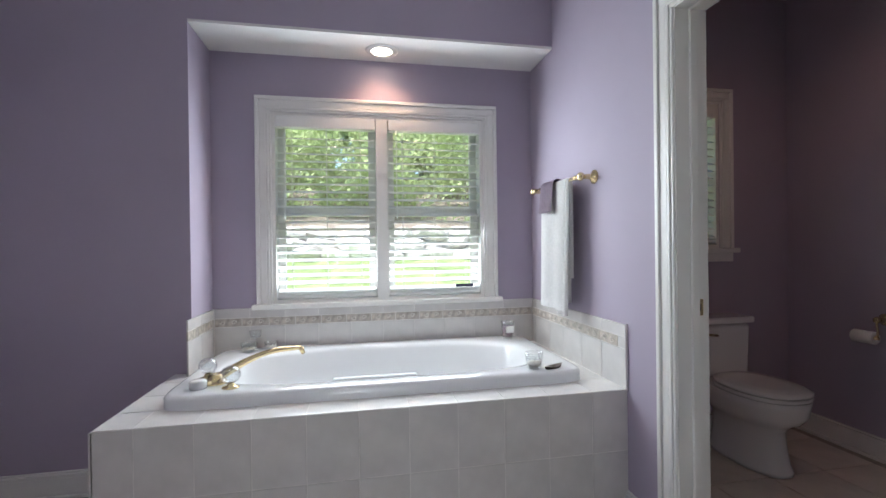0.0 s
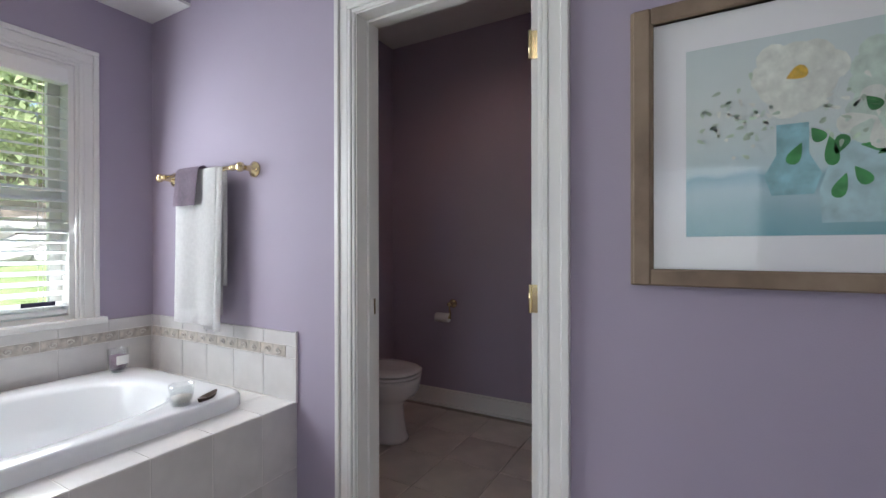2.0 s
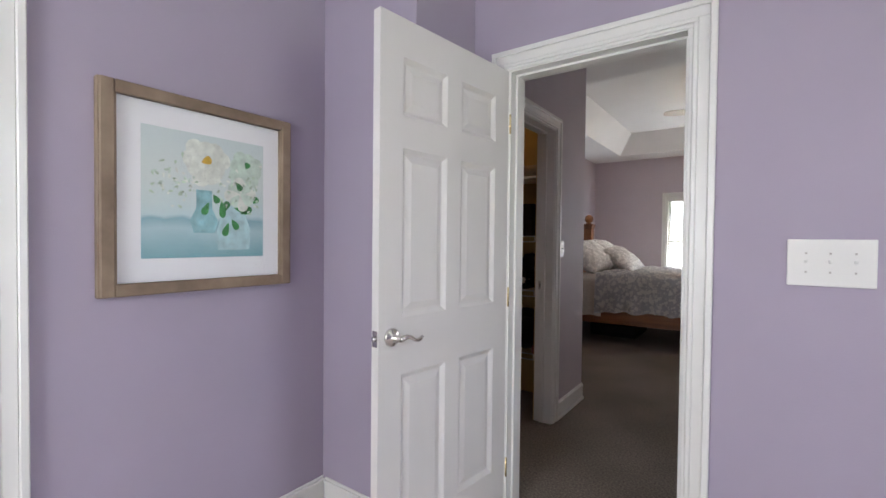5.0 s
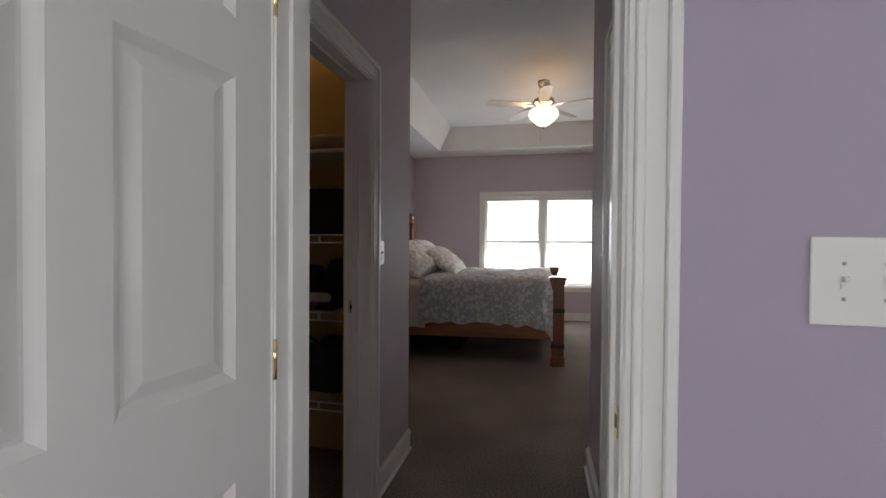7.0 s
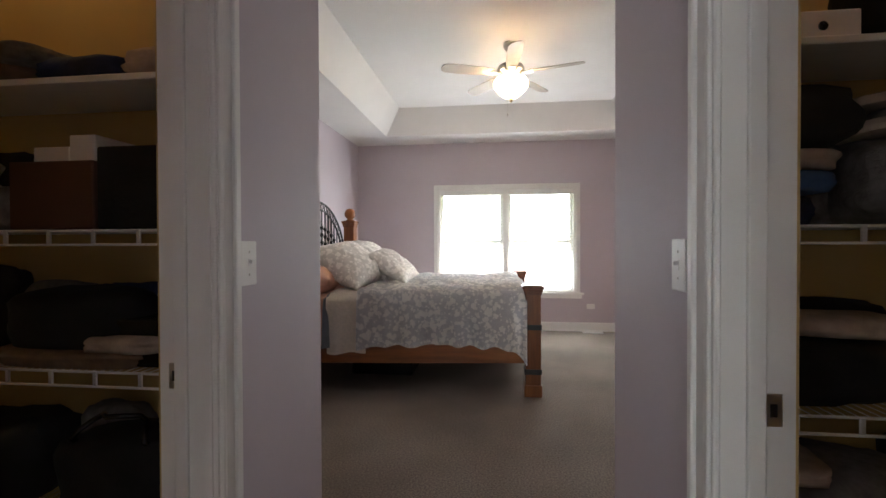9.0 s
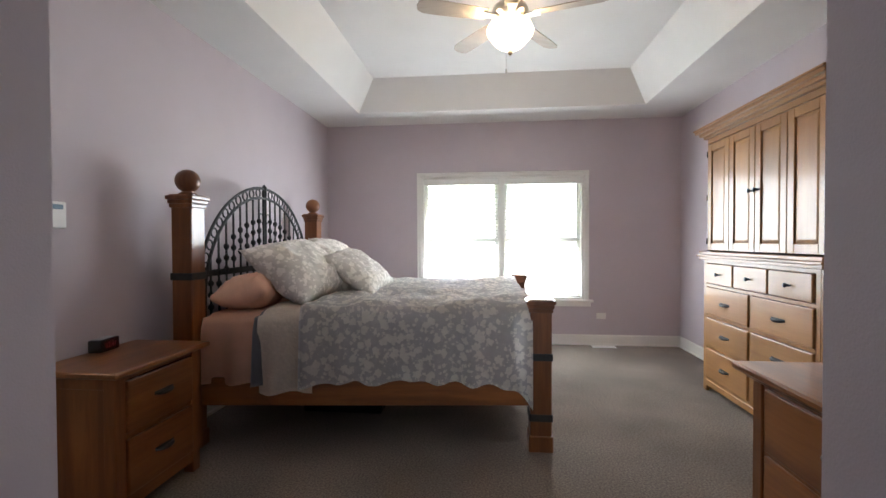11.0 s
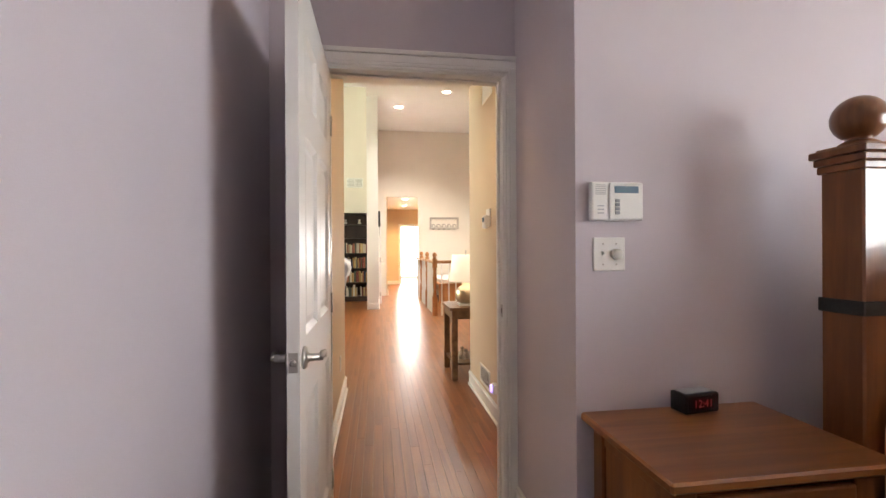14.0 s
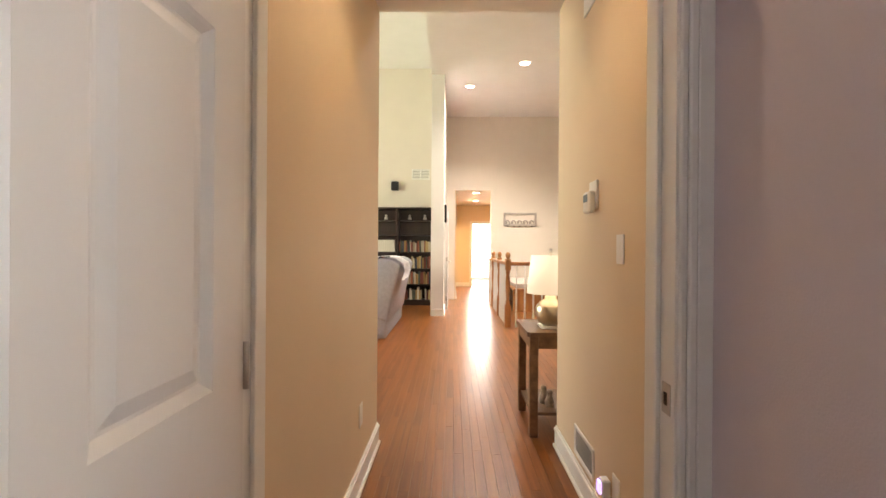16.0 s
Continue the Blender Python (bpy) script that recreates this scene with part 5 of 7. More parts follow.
def post(u, v, w, h, cap, ball, straps):
    x, y, _ = bw(u, v, 0)
    bm = bmesh.new()
    box(bm, (x - w / 2, y - w / 2, 0.0), (x + w / 2, y + w / 2, h), 0.006)
    box(bm, (x - w / 2 - 0.009, y - w / 2 - 0.009, 0.0), (x + w / 2 + 0.009, y + w / 2 + 0.009, 0.10), 0.006)
    p = part("post", bm, oak_dark, bed)
    bm = bmesh.new()
    for k, (o, a, b) in enumerate(((0.008, h - 0.045, h - 0.02), (0.014, h - 0.02, h + 0.004), (0.023, h + 0.004, h + 0.028), (0.010, h + 0.028, h + 0.036))):
        box(bm, (x - w / 2 - o, y - w / 2 - o, a), (x + w / 2 + o, y + w / 2 + o, b), 0.004)
    part("post_cap", bm, oak_dark, p)
    if ball:
        bm = bmesh.new()
        r = 0.072
        prof = [(0.05, h + 0.03), (0.052, h + 0.045), (0.036, h + 0.055)] + [(r * math.sin(a), h + 0.055 + r * 0.94 - r * math.cos(a)) for a in np.linspace(0.42, math.pi - 0.001, 14)]
        lathe(bm, prof, (x, y, 0), 26)
        part("ball_finial", bm, oak_dark, p, "turned wooden ball finial")
    for z in straps:
        bm = bmesh.new()
        q = w / 2 + 0.006
        box(bm, (x - q, y - q, z - 0.022), (x + q, y + q, z + 0.022), 0.003)
        part("iron_strap", bm, iron, p, "black iron strap")


for v in (HW, -HW):
    post(0, v, 0.132, 1.54, True, True, (1.075,))
    post(FOOT, v, 0.128, 0.895, True, False, (0.58, 0.21))
for v in (HW, -HW):
    bm = bmesh.new()
    vs = box(bm, (0.08, -0.02, 0.27), (FOOT - 0.07, 0.02, 0.445), 0.004)
    for q in bm.verts:
        q.co = Vector(bw(q.co.x, v + q.co.y, q.co.z))
    part("side_rail", bm, oak_dark_x, bed)
for u, z0, z1 in ((0.0, 0.27, 0.47), (FOOT, 0.27, 0.60)):
    bm = bmesh.new()
    box(bm, (u - 0.02, -HW + 0.07, z0), (u + 0.02, HW - 0.07, z1), 0.004)
    for q in bm.verts:
        q.co = Vector(bw(q.co.x, q.co.y, q.co.z))
    part("end_rail", bm, oak_dark_h, bed)


bm = bmesh.new()
for rw, rh in ((0.88, 0.83), (0.80, 0.75)):
    tube(bm, [bw(-0.02, rw, 0.5)] + [bw(-0.02, rw * math.cos(a), 0.90 + rh * math.sin(a)) for a in np.linspace(0, math.pi, 40)] + [bw(-0.02, -rw, 0.5)], 0.011, 6)
for z in (1.075,):
    box(bm, Vector(bw(-0.012, -HW + 0.07, z - 0.022)) - Vector((0, 0, 0)), Vector(bw(-0.024, HW - 0.07, z + 0.022)), 0.002)
grille = part("iron_grille", bm, iron, bed, "black wrought iron arched grille")
for a in np.linspace(0.12, math.pi - 0.12, 25):
    bm = bmesh.new()
    c = Vector(bw(-0.02, 0.84 * math.cos(a), 0.90 + 0.79 * math.sin(a)))
    tube(bm, [c + Vector((0, 0.033 * math.cos(k * math.pi / 6), 0.033 * math.sin(k * math.pi / 6))) for k in range(13)], 0.006, 5, caps=False)
    part("iron_ring", bm, iron, grille)
for k in range(-8, 9):
    v = k * 0.092
    top = 0.90 + 0.75 * math.sqrt(max(0, 1 - (v / 0.80) ** 2))
    bm = bmesh.new()
    if k == 0:
        for dv in (-0.016, 0.016):
            tube(bm, [bw(-0.02, dv, 0.5), bw(-0.02, dv, 1.745)], 0.010, 6)
        lathe(bm, ((0.018, 1.72), (0.02, 1.745), (0.0001, 1.765)), bw(-0.02, 0, 0), 8)
    else:
        tube(bm, [bw(-0.02, v, 0.5), bw(-0.02, v, top)], 0.0075, 6)
        for z in (top - 0.19, top - 0.27, top - 0.35):
            lathe(bm, ((0.006, -0.026), (0.019, -0.008), (0.019, 0.008), (0.006, 0.026)), bw(-0.02, v, z), 8)
    part("iron_baluster", bm, iron, grille)
for s in (1, -1):
    bm = bmesh.new()
    for q in (0, 1):
        pts = [bw(-0.02, s * (0.03 + 0.028 - 0.028 * math.cos(a)), 1.42 + q * 0.07 + 0.028 * math.sin(a)) for a in np.linspace(0, 4.6, 12)]
        tube(bm, pts, 0.004, 5)
    part("iron_scroll", bm, iron, grille)


def soft(bm, nu, nv, fn):
    rows = [[bm.verts.new(fn(i / nu, j / nv)) for i in range(nu + 1)] for j in range(nv + 1)]
    for a, b in zip(rows, rows[1:]):
        for i in range(nu):
            bm.faces.new((a[i], a[i + 1], b[i + 1], b[i])).smooth = True
    return rows


def drape(name, label, u0, u1, top, drop, material, puff, hem, seed, thick=0.02, edge=None, half=0.985, category="bedding", far=0.4, parent=None, nu=90):
    """Bedding that lies on the mattress and hangs over both sides."""
    bm = bmesh.new()
    side = top - drop
    total = 2 * half + 2 * side
    R = 0.07

    def fn(a, b):
        u = u0 + (u1 - u0) * a
        s = b * total - side
        wav = hem * (noise.noise((u * 3.1, seed, 0)) + 0.6 * noise.noise((u * 8.0, seed + 5, 0)))
        if s < 0 or s > 2 * half:
            d = -s if s < 0 else s - 2 * half
            f = d / side
            sign = 1 if s < 0 else -1
            out = half + 0.045 + 0.03 * math.sin(min(1, d / 0.1) * 1.57) + 0.022 * f * math.sin(u * 17 + seed) + 0.018 * f * math.sin(u * 31 + 2 * seed)
            z = top - 0.03 * (1 - math.exp(-d / 0.03)) - d + f * wav
            if edge:
                z -= edge(u) * f
            v = sign * out
        else:
            v = half - s
            z = top + puff * (noise.noise((u * 3.2, v * 3.2, seed)) + 0.5 * noise.noise((u * 8, v * 8, seed))) - 0.03 * math.exp(-(half - abs(v)) / 0.03)
        n = puff * 0.45 * noise.noise((u * 6, s * 6, seed + 3))
        return bw(u, v + n * 0.6, z + n)

    soft(bm, nu, 110, fn)
    bmesh.ops.solidify(bm, geom=bm.faces[:], thickness=thick)
    return tagged(part(name, bm, material, parent), label, category)


mattress = thing("mattress", bw(1.0, 0, 0.4), "mattress with peach fitted sheet on the bed frame", "mattress")
bm = bmesh.new()
box(bm, (0.10, -0.93, 0.47), (FOOT - 0.12, 0.93, 0.82), 0.06, segs=4)
for q in bm.verts:
    q.co = Vector(bw(q.co.x, q.co.y, q.co.z))
for f in bm.faces:
    f.smooth = True
part("mattress_body", bm, peach_m, mattress)
bm = bmesh.new()
box(bm, (0.10, -0.92, 0.30), (FOOT - 0.12, 0.92, 0.468), 0.02, segs=2)
for q in bm.verts:
    q.co = Vector(bw(q.co.x, q.co.y, q.co.z))
part("box_spring", bm, mat("dark_box_spring", (0.05, 0.045, 0.045), 0.9), mattress)
drape("peach_sheet", "rumpled peach cotton sheet hanging over the mattress edge", 0.09, 0.42, 0.832, 0.43, peach_m, 0.008, 0.03, 2.3, 0.006, half=0.945, nu=24)
drape("grey_sheet_band", "folded grey sheet edge under the quilt", 0.418, 0.60, 0.845, 0.43, grey_cloth, 0.006, 0.02, 7.1, 0.008, half=0.955, nu=20)
drape("cream_quilt", "cream quilted coverlet folded back over the bed", 0.445, 0.78, 0.868, 0.40, cream_m, 0.014, 0.045, 4.7, 0.022, half=0.965, nu=26)
drape("floral_duvet", "grey duvet printed with pale flowers spread over the bed", 0.71, FOOT - 0.05, 0.905, 0.455, duvet_m, 0.034, 0.05, 1.9, 0.03, edge=lambda u: 0.17 * max(0, (u - 1.9) / 0.22) ** 1.5, half=0.975)


def pillow(name, label, at, w, h, t, m, material, seed, flange=0.0):
    bm = bmesh.new()
    n = 26

    def sheet(sign):
        def fn(a, b):
            x, y = 2 * a - 1, 2 * b - 1
            e = max(0.0, (1 - abs(x) ** 2.6) * (1 - abs(y) ** 2.6)) ** 0.55
            pin = 1 - 0.10 * (1 - abs(x) ** 2) * abs(y) ** 3
            pin2 = 1 - 0.10 * (1 - abs(y) ** 2) * abs(x) ** 3
            wr = 0.02 * noise.noise((x * 3 + seed, y * 3, sign)) * e + 0.012 * noise.noise((x * 7 + seed, y * 7, sign)) * (0.3 + e)
            return (x * w / 2 * pin2, y * h / 2 * pin, sign * (t / 2 * e) + wr)
        soft(bm, n, n, fn)

    sheet(1)
    sheet(-1)
    bmesh.ops.remove_doubles(bm, verts=bm.verts, dist=0.012)
    for f in bm.faces:
        f.smooth = True
    bmesh.ops.transform(bm, matrix=m, verts=bm.verts)
    return tagged(part(name, bm, material), label, "pillow", "pillows on the bed")


def pil(u, v, z, lean, spin, roll=0):
    """Pose of a pillow that leans back towards the headboard."""
    return pose(*bw(u, v, z), 0, 0, 95.3 + spin) @ pose(0, 0, 0, lean, 0, 0) @ pose(0, 0, 0, 0, 0, roll)


pillow("peach_pillow", "plump peach cotton pillow lying at the head of the bed", None, 0.62, 0.38, 0.25, pil(0.22, 0.60, 0.945, 8, 0), peach_m, 1)
pillow("peach_pillow", "plump peach cotton pillow lying at the head of the bed", None, 0.62, 0.38, 0.25, pil(0.22, -0.48, 0.945, 8, 0), peach_m, 2)
pillow("floral_sham", "beige floral pillow sham leaning on the peach pillow", None, 0.78, 0.60, 0.30, pil(0.47, 0.42, 1.08, -38, -20, 8), sham_m, 3)
pillow("floral_sham", "beige floral pillow sham leaning at the headboard", None, 0.78, 0.60, 0.26, pil(0.48, -0.46, 1.09, -44, 4, -4), sham_m, 4)
pillow("floral_sham", "beige floral pillow sham between the others", None, 0.74, 0.58, 0.24, pil(0.55, -0.04, 1.09, -42, -6, 6), sham_m, 5)
pillow("floral_cushion", "smaller grey floral pillow slumped in front of the shams", None, 0.64, 0.52, 0.20, pil(0.80, 0.10, 1.05, -36, -16, 10), sham_m, 6)
# plain black box on the floor below the bed
t = thing("box_under_bed", bw(1.2, 0, 0), "flat black box under the bed", "storage box")
boxes("flat_black_box", [((0.9, -5.6, 0.0), (1.5, -4.9, 0.17))], black_plastic, t, bevel=0.01)


# ---- nightstand ----
def cup_pull(bm, x, y, z, s=-1, w=0.055):
    """Dark cup pull on a face that looks along s * x."""
    pts = [(x + s * 0.022 * math.sin(a), y - w * math.cos(a), z - 0.004 * math.sin(a)) for a in np.linspace(0, math.pi, 11)]
    tube(bm, pts, [0.004, 0.006, 0.008, 0.010, 0.011, 0.012, 0.011, 0.010, 0.008, 0.006, 0.004], 8)
    box(bm, (x, y - w - 0.008, z - 0.008), (x + s * 0.004, y + w + 0.008, z + 0.010), 0.001)


ns = thing("nightstand", (1.94, -3.76, 0), "honey brown wooden two-drawer nightstand beside the bed", "nightstand")
X0, X1, Y0, Y1, ZT = 1.745, 2.155, -4.045, -3.475, 0.688
boxes("top", [((1.70, -4.085, ZT), (2.165, -3.435, ZT + 0.028))], oak_dark_h, ns, bevel=0.006)
for x in (X0, X1 - 0.06):
    for y in (Y0, Y1 - 0.06):
        boxes("corner_post", [((x, y, 0), (x + 0.06, y + 0.06, ZT))], oak_dark, ns, bevel=0.004)
for y in (Y0 + 0.012, Y1 - 0.027):
    bm = bmesh.new()
    box(bm, (X0 + 0.06, y, 0.07), (X1 - 0.06, y + 0.015, ZT))
    box(bm, (X0 + 0.06, y - 0.006, 0.07), (X1 - 0.06, y + 0.021, 0.13), 0.002)
    box(bm, (X0 + 0.06, y - 0.006, ZT - 0.06), (X1 - 0.06, y + 0.021, ZT), 0.002)
    part("side_panel", bm, oak_dark, ns)
boxes("back_panel", [((X1 - 0.03, Y0 + 0.06, 0.07), (X1 - 0.015, Y1 - 0.06, ZT))], oak_dark, ns)
for z0, z1 in ((0.06, 0.12), (0.385, 0.405), (ZT - 0.03, ZT)):
    boxes("front_rail", [((X0 + 0.006, Y0 + 0.06, z0), (X1 - 0.03, Y1 - 0.06, z1))], oak_dark_h, ns, bevel=0.002)
for z0, z1 in ((0.125, 0.38), (0.41, ZT - 0.035)):
    bm = bmesh.new()
    box(bm, (X0 - 0.008, Y0 + 0.064, z0), (X0 + 0.014, Y1 - 0.064, z1), 0.006, segs=2)
    d = part("drawer", bm, oak_dark_h, ns)
    bm = bmesh.new()
    cup_pull(bm, X0 - 0.008, (Y0 + Y1) / 2, (z0 + z1) / 2 + 0.01)
    part("cup_pull", bm, iron, d, "dark iron cup pull")

clock = thing("alarm_clock", (2.115, -3.815, ZT + 0.028), "black digital alarm clock with red digits on the nightstand", "clock")
cm = pose(2.115, -3.815, ZT + 0.028, 0, 0, 8)
bm = bmesh.new()
box(bm, (-0.035, -0.068, 0.002), (0.035, 0.068, 0.066), 0.006, cm, 2)
part("clock_case", bm, black_plastic, clock)
bm = bmesh.new()
box(bm, (-0.024, -0.058, 0.066), (0.026, 0.058, 0.0685), 0.002, cm)
part("snooze_bar", bm, mat("grey_snooze_bar", (0.30, 0.32, 0.34), 0.3), clock)
bm = bmesh.new()
box(bm, (-0.0365, -0.056, 0.014), (-0.0352, 0.056, 0.056), 0, cm)
part("display", bm, mat("dark_red_display", (0.025, 0.004, 0.006), 0.12), clock)


def text_mesh(body, size, m, name, material, parent, label=""):
    cu = bpy.data.curves.new(name, "FONT")
    cu.body, cu.size, cu.align_x, cu.align_y, cu.extrude = body, size, "CENTER", "CENTER", 0.0003
    tmp = bpy.data.objects.new("lettering", cu)
    scene.collection.objects.link(tmp)
    me = bpy.data.meshes.new_from_object(tmp.evaluated_get(bpy.context.evaluated_depsgraph_get()))
    bpy.data.objects.remove(tmp)
    me.transform(m)
    me.materials.append(material)
    ob = new(name, me)
    ob.parent = parent
    ob.matrix_parent_inverse = parent.matrix_basis.inverted()
    if label:
        ob["label"] = label
    return ob


text_mesh("12:41", 0.036, cm @ pose(-0.0372, 0, 0.034, 90, 0, -90), "digits", glow("red_digits", (1.0, 0.02, 0.03), 0.014, (0.05, 0.004, 0.005)), clock, "red glowing digits")

# ---- controls on the headboard wall ----
alarm = thing("alarm_keypad", (2.185, -3.567, 1.42), "white alarm keypad with grey display on the wall", "keypad")
g = frame_of("x", 2.185, -1)
bm = bmesh.new()
box(bm, g(-3.66, 0, 1.353), g(-3.475, 0.028, 1.483), 0.006, segs=2)
part("keypad_case", bm, plate_white, alarm)
bm = bmesh.new()
box(bm, g(-3.657, 0.0275, 1.356), g(-3.535, 0.033, 1.48), 0.003)
part("keypad_door", bm, plate_white, alarm)
bm = bmesh.new()
box(bm, g(-3.64, 0.0325, 1.445), g(-3.553, 0.0345, 1.468), 0.001)
part("display", bm, lcd_m, alarm, "grey-blue liquid crystal display")
for k in range(4):
    bm = bmesh.new()
    box(bm, g(-3.572, 0.0325, 1.373 + 0.0135 * k), g(-3.555, 0.0355, 1.384 + 0.0135 * k), 0.001)
    part("button", bm, grey_cloth if k == 2 else mat("grey_button", (0.33, 0.34, 0.36), 0.5), alarm)
# grey strips on the case stand in for shaded speaker slots
for k in range(6):
    bm = bmesh.new()
    box(bm, g(-3.525, 0.0275, 1.44 + 0.006 * k), g(-3.488, 0.0285, 1.443 + 0.006 * k))
    part("slot_shade_strip", bm, mat("slot_shade_grey", (0.4, 0.4, 0.4), 0.6), alarm)
for k in range(3):
    bm = bmesh.new()
    box(bm, g(-3.518, 0.0275, 1.40 - 0.012 * k), g(-3.495, 0.0285, 1.404 - 0.012 * k))
    part("illegible_print", bm, mat("print_grey", (0.45, 0.45, 0.47), 0.6), alarm)
dim = thing("dimmer_plate", (2.185, -3.55, 1.24), "white wall plate with a toggle and round dimmer knob", "light switch")
bm = bmesh.new()
box(bm, g(-3.607, 0, 1.183), g(-3.492, 0.006, 1.297), 0.003, segs=2)
part("cover_plate", bm, plate_white, dim)
bm = bmesh.new()
lathe(bm, ((0.019, 0.005), (0.018, 0.02), (0.012, 0.024), (0.0001, 0.024)), n=22, m=pose(2.185, -3.574, 1.24, 0, -90, 0))
part("dimmer_knob", bm, mat("ivory_knob", (0.6, 0.57, 0.52), 0.3), dim)
bm = bmesh.new()
box(bm, g(-3.531, 0.005, 1.229), g(-3.521, 0.0075, 1.251))
box(bm, g(-3.530, 0.006, 1.239), g(-3.522, 0.018, 1.249), 0.001)
part("toggle", bm, plate_white, dim)
for y in (-3.574, -3.526):
    for z in (1.205, 1.275):
        bm = bmesh.new()
        box(bm, g(y - 0.003, 0.0055, z - 0.003), g(y + 0.003, 0.007, z + 0.003), 0.001)
        part("screw", bm, nickel, dim)

# ---- hutch dresser ----
arm = thing("hutch_dresser", (-1.98, -5.05, 0), "honey pine hutch dresser with panelled doors and dark pulls", "dresser")
FX, BX, YA, YB = -1.75, -2.195, -5.735, -4.355


def slab(name, x0, x1, y0, y1, z0, z1, material=pine, bevel=0.004, parent=arm, label=""):
    return boxes(name, [((x0, y0, z0), (x1, y1, z1))], material, parent, label, bevel)


bm = bmesh.new()
for y in (YA, YB - 0.022):
    box(bm, (BX, y, 0), (FX - 0.002, y + 0.022, 1.12), 0.002)
box(bm, (BX, YA + 0.022, 0.1), (BX + 0.01, YB - 0.022, 1.12))
box(bm, (BX + 0.01, YA + 0.022, 0.09), (FX - 0.03, YB - 0.022, 0.11))
part("lower_case", bm, pine, arm)
bm = bmesh.new()
for y0, y1 in ((YA + 0.022, YA + 0.06), (YB - 0.06, YB - 0.022)):
    box(bm, (FX - 0.022, y0, 0), (FX, y1, 1.12), 0.002)
box(bm, (FX - 0.022, -5.06, 0.13), (FX, -5.03, 0.90))
for z in (0.10, 0.375, 0.635, 0.895):
    box(bm, (FX - 0.0215, YA + 0.06, z), (FX - 0.0005, YB - 0.06, z + 0.022))
box(bm, (FX - 0.0215, YA + 0.06, 1.095), (FX - 0.0005, YB - 0.06, 1.12))
part("face_frame", bm, pine, arm)
bm = bmesh.new()
box(bm, (FX - 0.015, YA + 0.05, 0.05), (FX + 0.004, YB - 0.05, 0.10), 0.003)
part("apron", bm, pine_h, arm)
for o, a, b in ((0.03, 1.12, 1.145), (0.045, 1.145, 1.165), (0.03, 1.165, 1.19)):
    slab("counter_moulding", BX, FX + o, YA - o, YB + o, a, b, pine_h)
rows = [(z, z + h, (YA + 0.064, -5.064)) for z, h in ((0.126, 0.245), (0.40, 0.231), (0.66, 0.231))] + [(z, z + h, (-5.026, YB - 0.064)) for z, h in ((0.126, 0.245), (0.40, 0.231), (0.66, 0.231))]
w3 = (YB - YA - 0.12) / 3
rows += [(0.922, 1.09, (YA + 0.062 + w3 * k, YA + 0.058 + w3 * (k + 1) - 0.012)) for k in range(3)]
for z0, z1, (y0, y1) in rows:
    bm = bmesh.new()
    box(bm, (FX - 0.02, y0, z0), (FX + 0.012, y1, z1), 0.007, segs=2)
    d = part("drawer", bm, pine_h, arm)
    bm = bmesh.new()
    cy, cz = (y0 + y1) / 2, (z0 + z1) / 2
    if z0 > 0.9:
        lathe(bm, ((0.008, 0), (0.006, 0.012), (0.015, 0.02), (0.015, 0.026), (0.0001, 0.03)), n=14, m=pose(FX + 0.012, cy, cz, 0, 90, 0))
        box(bm, (FX + 0.012, cy - 0.028, cz - 0.004), (FX + 0.016, cy + 0.028, cz + 0.004), 0.001)
    else:
        cup_pull(bm, FX + 0.012, cy, cz, 1, 0.058)
    part("drawer_pull", bm, iron, d, "dark iron pull")
UX = FX - 0.02
bm = bmesh.new()
for y in (YA + 0.01, YB - 0.032):
    box(bm, (BX, y, 1.19), (UX - 0.022, y + 0.022, 2.12), 0.002)
box(bm, (BX, YA + 0.032, 1.19), (BX + 0.01, YB - 0.032, 2.12))
box(bm, (BX + 0.01, YA + 0.032, 2.09), (UX - 0.03, YB - 0.032, 2.12))
part("upper_case", bm, pine, arm)
for o, a, b in ((0.0, 2.105, 2.15), (0.025, 2.15, 2.175), (0.05, 2.175, 2.20), (0.075, 2.20, 2.225), (0.085, 2.225, 2.24)):
    slab("crown_moulding", BX, UX + o, YA + 0.01 - o, YB - 0.01 + o, a, b, pine_h)
wd = (YB - YA - 0.02) / 4
